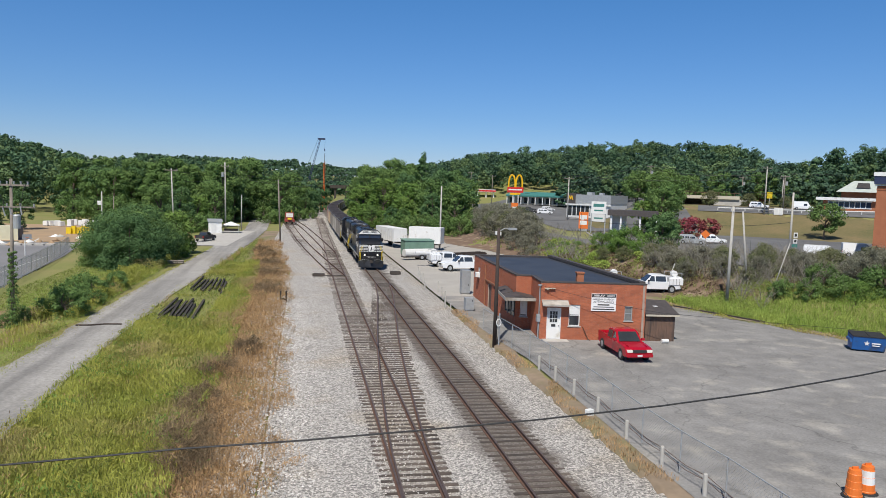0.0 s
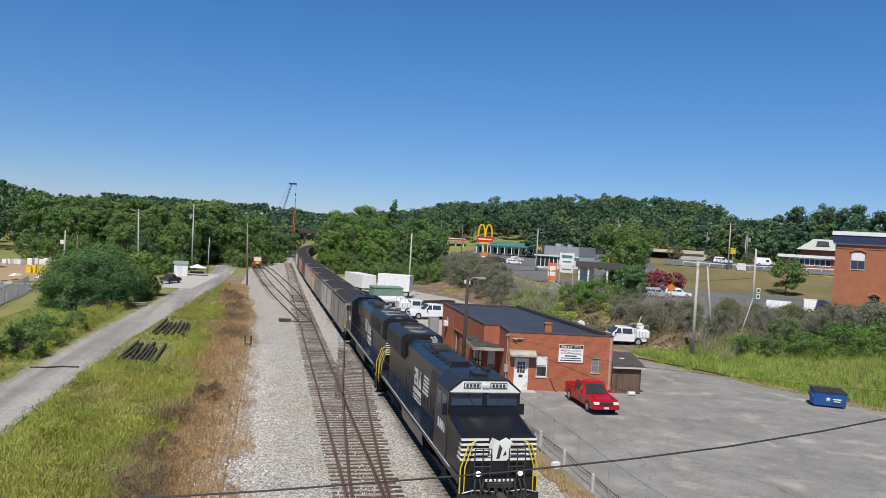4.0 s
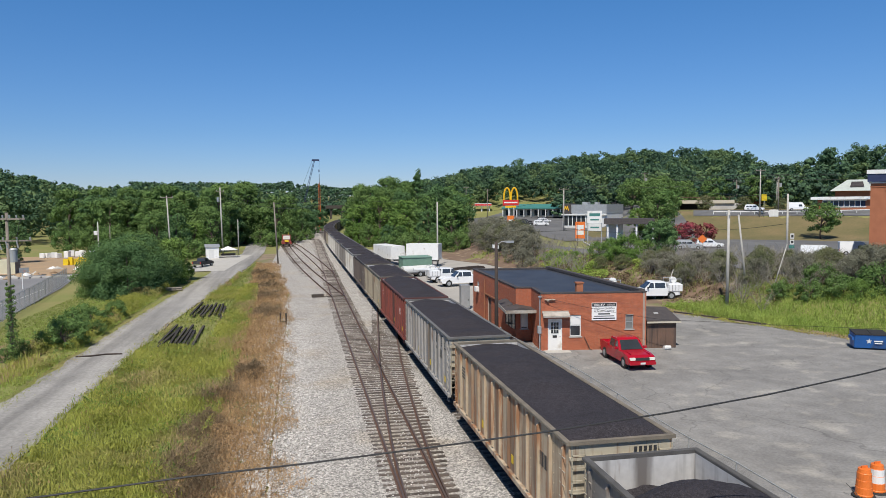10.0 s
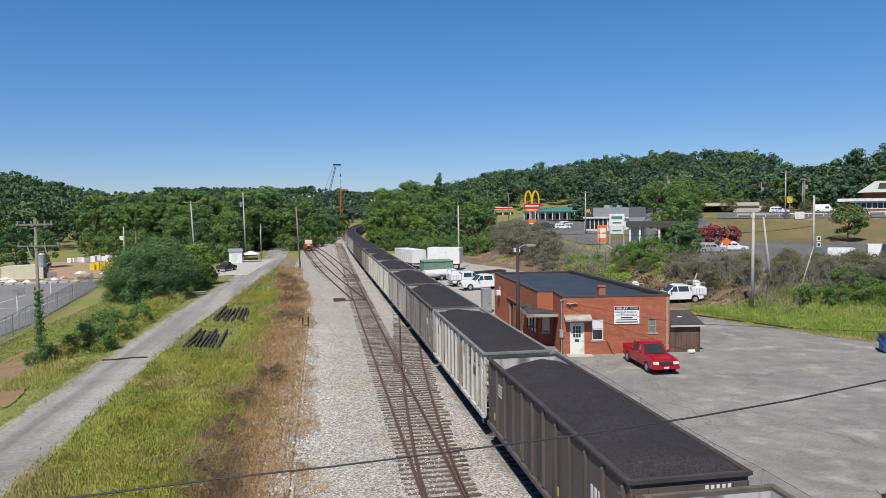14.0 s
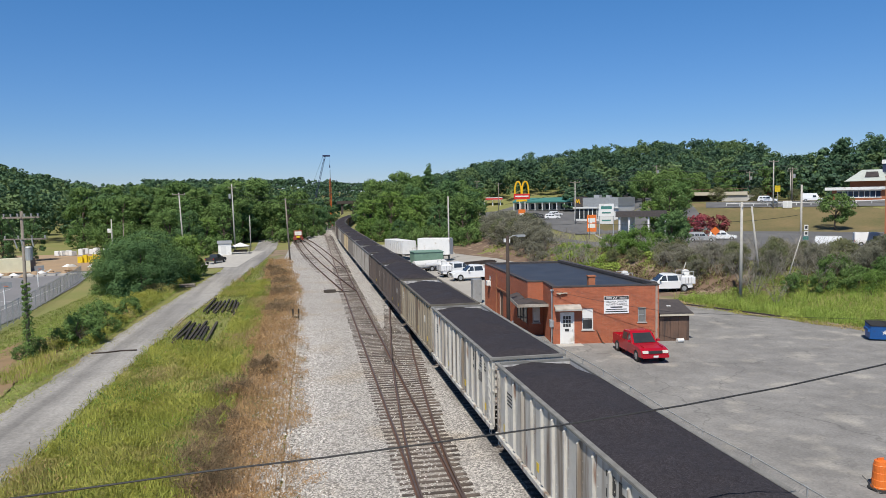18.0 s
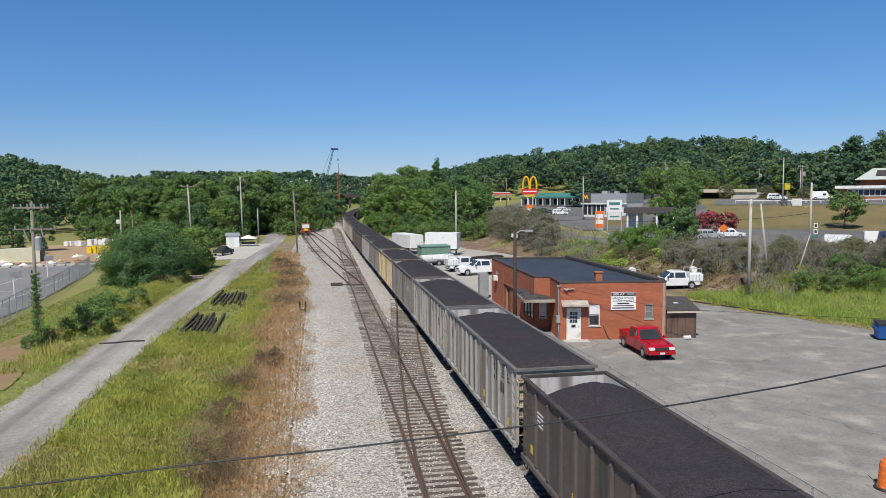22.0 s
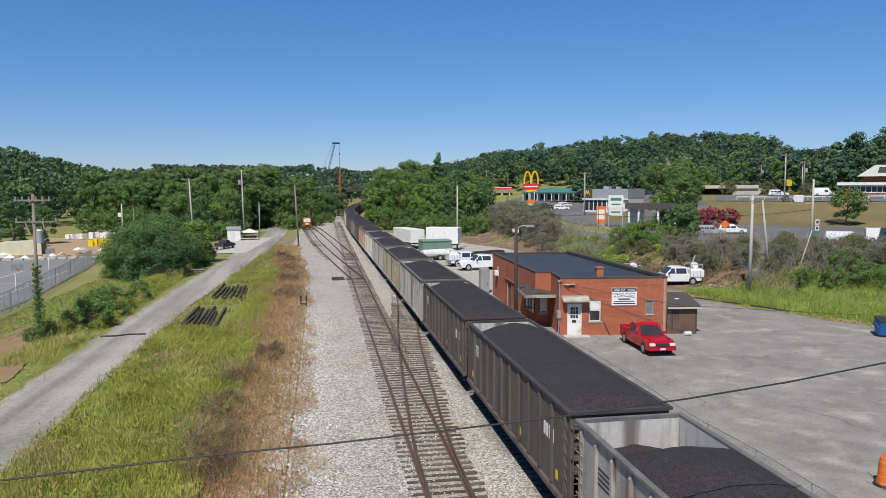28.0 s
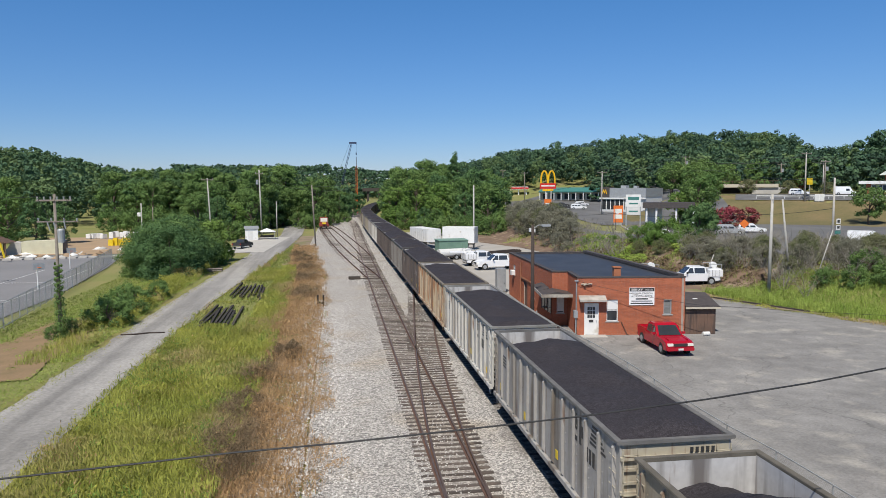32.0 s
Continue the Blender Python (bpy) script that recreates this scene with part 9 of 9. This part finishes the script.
woods("ridge_wood", rs, ridge[1::2], 2.6, 9, 12, "leafwooddark", "dark trees of the wooded ridge on the horizon")


def tufts(name, leafmat, label, n, region, h, w, rs, per=5, lean=0.35, keep=None):
    """Blades of weeds in tufts over a region given by a function that returns a spot."""
    P = np.array([region(rs) for _ in range(n)])
    if keep is not None:
        P = P[[keep(x, y) for x, y in P]]
    n = len(P)
    Z = np.array([ground_z(x, y) for x, y in P])
    base = np.repeat(np.c_[P, Z], per, 0) + np.c_[rs.normal(size=(n * per, 2)) * 0.10, np.zeros(n * per)]
    a = rs.uniform(0, 2 * np.pi, n * per)
    hh = np.repeat(h * rs.uniform(0.5, 1.25, n), per) * rs.uniform(0.6, 1.1, n * per)
    d = np.c_[np.cos(a), np.sin(a), np.zeros(n * per)]
    side = np.c_[-np.sin(a), np.cos(a), np.zeros(n * per)] * (w * rs.uniform(0.6, 1.4, n * per))[:, None]
    tip = base + d * (hh * lean * rs.uniform(0.2, 1.4, n * per))[:, None] + np.c_[np.zeros((n * per, 2)), hh]
    v = np.stack([base - side, base + side, tip], 1).reshape(-1, 3)
    return tagged(part(name, quads(name, v, leafmat, True), None), label, "weeds", "", "stuff")


def edge_left(y):
    return lerp([(10, -12.0), (52, -12.2), (75, -11.9), (103, -10.3), (140, -8.9), (175, -8)], y)


def edge_right(y):
    return lerp([(10, -4.4), (45, -4.1), (60, -4.5), (90, -5.2), (120, -7.0), (140, -7.6), (175, -7.8)], y)


def left_strip(rs):
    y = 14 + 130 * rs.uniform() ** 1.6
    return edge_left(y) + (edge_right(y) - edge_left(y)) * rs.uniform(), y


def off_ties(x, y):
    return not (y > 98 and x > -9.6 + 0.8 * noise.noise((y * 0.2, 2, 2))) and not (-11.9 < x < -7.5 and (57.5 < y < 71 or 71.5 < y < 87))


def lumpy(x, y):
    return off_ties(x, y) and noise.noise((x * 0.35, y * 0.35, 3)) > -0.35


def leafy(name, leafmat, label, n, region, height, size, rs, keep=None, stretch=1.8, upright=0.0):
    """Leaves and seed heads of weeds standing in uneven mounds; height is a function of the spot, upright draws the leaves up into blades."""
    P = np.array([region(rs) for _ in range(n)])
    if keep is not None:
        P = P[[keep(x, y) for x, y in P]]
    n = len(P)
    hh = np.array([height(x, y) for x, y in P])
    Z = np.array([ground_z(x, y) for x, y in P]) + hh * (1 - rs.uniform(0, 1, n) ** 2 * 0.85) + 0.03
    p = np.c_[P, Z]
    a = rs.normal(size=(n, 3)) * 0.6 + np.array([0, 0, 0.8 * (1 - upright)])
    a /= np.linalg.norm(a, axis=1)[:, None]
    u = np.cross(a, rs.normal(size=(n, 3)))
    u /= np.linalg.norm(u, axis=1)[:, None]
    if upright:
        lean = np.array([(noise.noise((x * 0.5, y * 0.5, 61)), noise.noise((x * 0.5, y * 0.5, 67))) for x, y in P])
        u = u * (1 - upright) + np.c_[lean * 1.1, np.ones(n)] * upright + rs.normal(size=(n, 3)) * 0.22
        u /= np.linalg.norm(u, axis=1)[:, None]
    w = np.cross(a, u)
    w /= np.linalg.norm(w, axis=1)[:, None] + 1e-9
    sz = (size * rs.uniform(0.5, 1.4, n))[:, None] / 2
    v = np.stack([p - u * sz * stretch, p - w * sz * 0.6, p + u * sz * stretch, p + w * sz * 0.6], 1).reshape(-1, 3)
    return tagged(part(name, quads(name, v, leafmat), None), label, "weeds", "", "stuff")


def mound(lo, hi, sc, seed):
    return lambda x, y: lo + (hi - lo) * max(0.0, min(1.0, 0.5 + 0.9 * noise.noise((x * sc, y * sc, seed)) + 0.45 * noise.noise((x * sc * 3, y * sc * 3, seed))))


def verge(r):
    y = 12 + 125 * r.uniform() ** 1.4
    wob = 0.9 * noise.noise((y * 0.3, 3, 1)) + 0.5 * noise.noise((y * 0.9, 3, 4))
    return edge_right(y) - 0.5 + wob + (3.9 + 1.2 * noise.noise((y * 0.2, 8, 2))) * r.uniform() ** 1.5, y


def left_bank(r):
    return -16.9 - 9 * r.uniform() ** 1.2, 22 + 90 * r.uniform()


def patch(cut, sx, sy, seed):
    return lambda x, y: off_ties(x, y) and noise.noise((x * sx, y * sy, seed)) + 0.4 * noise.noise((x * 1.1, y * 0.8, seed + 2)) > cut


leafy("green_weeds", "weedleaf", "tall yellow-green weeds between road and tracks", 170000, left_strip, mound(0.12, 0.95, 0.42, 3), 0.05, rs, off_ties, 4.2, 0.7)
leafy("weed_tops", "weedleaf", "broad leaves low among the weeds", 60000, left_strip, mound(0.08, 0.55, 0.6, 3), 0.055, rs, off_ties, 2.2)
leafy("yellow_weeds", "weedyellow", "tall yellow flowering weeds in patches", 52000, left_strip, mound(0.45, 1.25, 0.5, 31), 0.045, rs, patch(0.10, 0.28, 0.16, 33), 3.6, 0.75)
leafy("deep_weeds", "weedgreen", "deep green weed clumps beside the road", 52000, left_strip, mound(0.2, 1.0, 0.6, 35), 0.06, rs, patch(0.08, 0.3, 0.2, 41), 3.4, 0.55)
leafy("seed_heads", "dryleaf", "straw-coloured seed heads among the weeds", 16000, left_strip, mound(0.7, 1.25, 0.4, 51), 0.04, rs, patch(0.16, 0.35, 0.22, 53), 3.2, 0.8)
tufts("weed_stalks", "blade", "thin yellow-green stalks among the weeds", 15000, left_strip, 0.75, 0.010, rs, 3, 0.55, lumpy)
tufts("low_grass", "lowblade", "short green grass beside the gravel road", 12000, left_strip, 0.26, 0.02, rs, 4, 0.8)
leafy("dry_weeds", "dryleaf", "dry reddish-brown weeds along the ballast", 95000, verge, mound(0.04, 0.85, 0.55, 9), 0.045, rs, lambda x, y: noise.noise((x * 0.5, y * 0.25, 9)) > -0.42, 3.8, 0.5)
leafy("verge_green", "weedgreen", "green weeds creeping through the dry verge", 14000, verge, mound(0.05, 0.6, 0.7, 71), 0.05, rs, lambda x, y: noise.noise((x * 0.6, y * 0.4, 73)) > 0.2, 3.0, 0.5)
tufts("dry_stalks", "dryblade", "dry brown stalks along the ballast", 9000, verge, 0.8, 0.010, rs, 4, 0.8, lambda x, y: noise.noise((x * 0.5, y * 0.25, 9)) > -0.35)


def brush_spot(spots, along):
    def region(r):
        x, y, w = spots[r.randint(len(spots))]
        return x + r.normal() * w, y + r.normal() * w * along
    return region


BRUSH = [(-4.2, 27.5, 0.5), (-4.6, 30.5, 0.55), (-4.7, 34.5, 0.45), (-4.6, 41, 0.45), (-3.4, 46, 0.35), (-3.5, 72, 0.8), (-3.9, 86, 0.7), (-4.3, 96, 0.7), (-5.0, 108, 0.8), (-6.5, 118, 0.6)]
tufts("dead_bushes", "brush", "brown dead brush along the ballast", 4200, brush_spot(BRUSH, 1.7), 1.0, 0.008, rs, 7, 1.0)
leafy("dead_brush", "brownleaf", "dark brown dead brush at the weeds' edge", 60000, brush_spot(BRUSH, 2.0), mound(0.25, 1.25, 0.7, 15), 0.035, rs, None, 3.4, 0.45)


def stones(name, label, n, region, size, rs, level=-0.30):
    """Loose stones, each a rough six-cornered lump."""
    P = np.array([region(rs) for _ in range(n)])
    Z = np.array([(level if x > -1.4 else ground_z(x, y)) for x, y in P])
    r = size * rs.uniform(0.5, 1.5, n)[:, None, None]
    base = np.array([[1, 0, 0], [0, 1, 0], [-1, 0, 0], [0, -1, 0], [0, 0, 0.9], [0, 0, -0.5]])
    V = np.c_[P, Z + 0.04][:, None, :] + base[None] * r * rs.uniform(0.6, 1.3, (n, 6, 1))
    tri = np.array([[0, 1, 4], [1, 2, 4], [2, 3, 4], [3, 0, 4], [1, 0, 5], [2, 1, 5], [3, 2, 5], [0, 3, 5]])
    F = (tri[None] + (np.arange(n) * 6)[:, None, None]).reshape(-1, 3)
    me = bpy.data.meshes.new(name)
    me.from_pydata(V.reshape(-1, 3).tolist(), [], F.tolist())
    me.materials.append(M["stone"])
    return tagged(part(name, me, None), label, "stones", "", "stuff")


def stone_edge(r):
    y = 18 + 85 * r.uniform() ** 1.5
    return -1.3 - abs(r.normal()) * (0.9 + 0.8 * noise.noise((y * 0.35, 4, 4))) - 3.4 * smooth01((y - 72) / 55), y


stones("loose_stones", "pale ballast stones strewn over the verge", 15000, stone_edge, 0.05, rs)
stones("ballast_stones", "loose pale stones on the ballast bed", 9000, lambda r: (-1.3 + 4.0 * r.uniform(), 18 + 50 * r.uniform() ** 1.3), 0.045, rs)
stones("tie_stones", "pale stones lying over the ties of the siding", 2200, lambda r: ((lambda y: (2.7 + (crossover_x(y) - 2.4) * r.uniform(), y))(18 + 62 * r.uniform() ** 1.3)), 0.032, rs, -0.225)
leafy("bank_litter", "brownleaf", "brown leaf litter and dead stalks on the cut bank", 26000, lambda r: ((lambda y: (lerp(TOE, y) - 0.5 + 9.5 * r.uniform(), y))(60 + 45 * r.uniform())), mound(0.0, 0.3, 0.35, 27), 0.13, rs, lambda x, y: noise.noise((x * 0.3, y * 0.25, 29)) > -0.25, 2.6)
leafy("bank_green", "lowblade", "low green weeds on the cut bank", 12000, lambda r: ((lambda y: (lerp(TOE, y) - 0.5 + 9.5 * r.uniform(), y))(60 + 45 * r.uniform())), mound(0.0, 0.45, 0.4, 30), 0.12, rs, lambda x, y: noise.noise((x * 0.3, y * 0.25, 37)) > 0.12, 2.2)
leafy("edge_grass", "weedleaf", "sparse low grass along the road's edges", 16000, lambda r: ((lambda y, q: (((edge_left(y) - 0.1) if q else lerp([(10, -16.8), (52, -16.6), (75, -16.3), (103, -15.6), (140, -14.6)], y)) + r.normal() * 0.35, y))(14 + 110 * r.uniform() ** 1.4, r.randint(2))),
      mound(0.0, 0.14, 0.9, 21), 0.05, rs, None, 2.5)
leafy("bank_leaves", "lotblade", "bright green weeds on the slope of the cut bank", 22000, lambda r: ((lambda y: (lerp(TOE, y) + 2.5 + 6.0 * r.uniform(), y))(86 + 28 * r.uniform())), mound(0.05, 0.9, 0.3, 17), 0.14, rs, lambda x, y: noise.noise((x * 0.25, y * 0.2, 19)) > -0.12, 2.0)
tufts("lot_weeds", "lotblade", "tall bright green weeds behind the parking lot", 9000, lambda r: ((lambda y: (lerp([(20, 44), (42, 43.0), (48, 41), (55, 38), (62, 35.5), (66, 35.5)], y) + 11 * r.uniform() ** 1.2, y))(28 + 38 * r.uniform())),
      0.75, 0.016, rs, 4, 0.45)
leafy("lot_edge_weeds", "weedleaf", "low straggling weeds along the parking lot's edge", 9000, lambda r: ((lambda y: (lerp([(20, 44), (42, 42.4), (48, 40.3), (55, 37.2), (62, 34.8), (66, 33.8)], y) + r.normal() * 0.45, y))(26 + 40 * r.uniform())), mound(0.0, 0.3, 0.6, 81), 0.06, rs, lambda x, y: noise.noise((x * 0.6, y * 0.5, 83)) > -0.1, 3.0, 0.4)
leafy("lot_weed_leaves", "lotblade", "leafy bright green weeds behind the parking lot", 42000, lambda r: ((lambda y: (lerp([(20, 44), (42, 43.0), (48, 41), (55, 38), (62, 35.5), (66, 35.5)], y) + 11 * r.uniform() ** 1.2, y))(28 + 38 * r.uniform())),
      mound(0.1, 0.95, 0.35, 6), 0.06, rs, None, 3.4, 0.6)
leafy("bank_grass", "lotblade", "rough green grass left of the gravel road", 70000, left_bank, mound(0.04, 0.3, 0.3, 12), 0.06, rs, lambda x, y: not (-25 < x < -18.3 and 44 < y < 67 and noise.noise((x * 0.5, y * 0.5, 8)) < 0.25))
leafy("road_bank_leaves", "weedleaf", "tall weeds on the bank left of the gravel road", 34000, lambda r: (-17.2 - 3.4 * r.uniform(), 52 + 58 * r.uniform()), mound(0.15, 1.3, 0.4, 7), 0.085, rs, lambda x, y: noise.noise((x * 0.3, y * 0.3, 7)) > -0.25 and not (y < 58 and x < -18.0), 2.6, 0.5)
tufts("bank_weeds", "lowblade", "mixed weeds on the cut bank", 1800, lambda r: ((lambda y: (lerp(TOE, y) + 2 + 9 * r.uniform(), y))(58 + 80 * r.uniform())), 0.5, 0.03, rs, 5, 0.5)
tufts("verge_weeds", "dryblade", "dry grass tufts under the fence", 2600, lambda r: (12.0 + 1.7 * r.uniform(), 14 + 46 * r.uniform()), 0.22, 0.015, rs, 5, 0.7, lambda x, y: noise.noise((x * 0.6, y * 0.3, 5)) > 0.0)
tufts("road_bank_weeds", "blade", "weeds on the bank left of the gravel road", 4500, lambda r: ((lambda y: (-17.2 - 3.4 * r.uniform(), y))(48 + 62 * r.uniform())), 0.6, 0.014, rs, 4, 0.5, lambda x, y: noise.noise((x * 0.3, y * 0.3, 7)) > -0.3)
tufts("meadow_grass", "lowblade", "mown green grass along the court", 9000, lambda r: ((lambda y: (-20.6 - 8 * r.uniform(), y))(58 + 62 * r.uniform())), 0.16, 0.03, rs, 4, 0.7)
tufts("ballast_weeds", "brush", "thin grey weeds in the ballast", 700, lambda r: (r.uniform(-1.0, 2.2), 25 + 90 * r.uniform()), 0.3, 0.012, rs, 6, 0.8, lambda x, y: noise.noise((x * 0.4, y * 0.15, 2)) > 0.15)


# ---- brick courses of the office ----
brick_courses(W_front, 7.6, 0.0, H1, front_open, (0.0, 3.2, 0.6, 2.9))
brick_courses(W_left, W_LEFT_LEN, 0.0, H1, left_open, None, 1)
brick_courses(W_blk, 1.15, 0.0, H1, blk_open, None, 1)
brick_courses(W_notch, 3.35, 0.0, H1, [], None, 1)


motions()
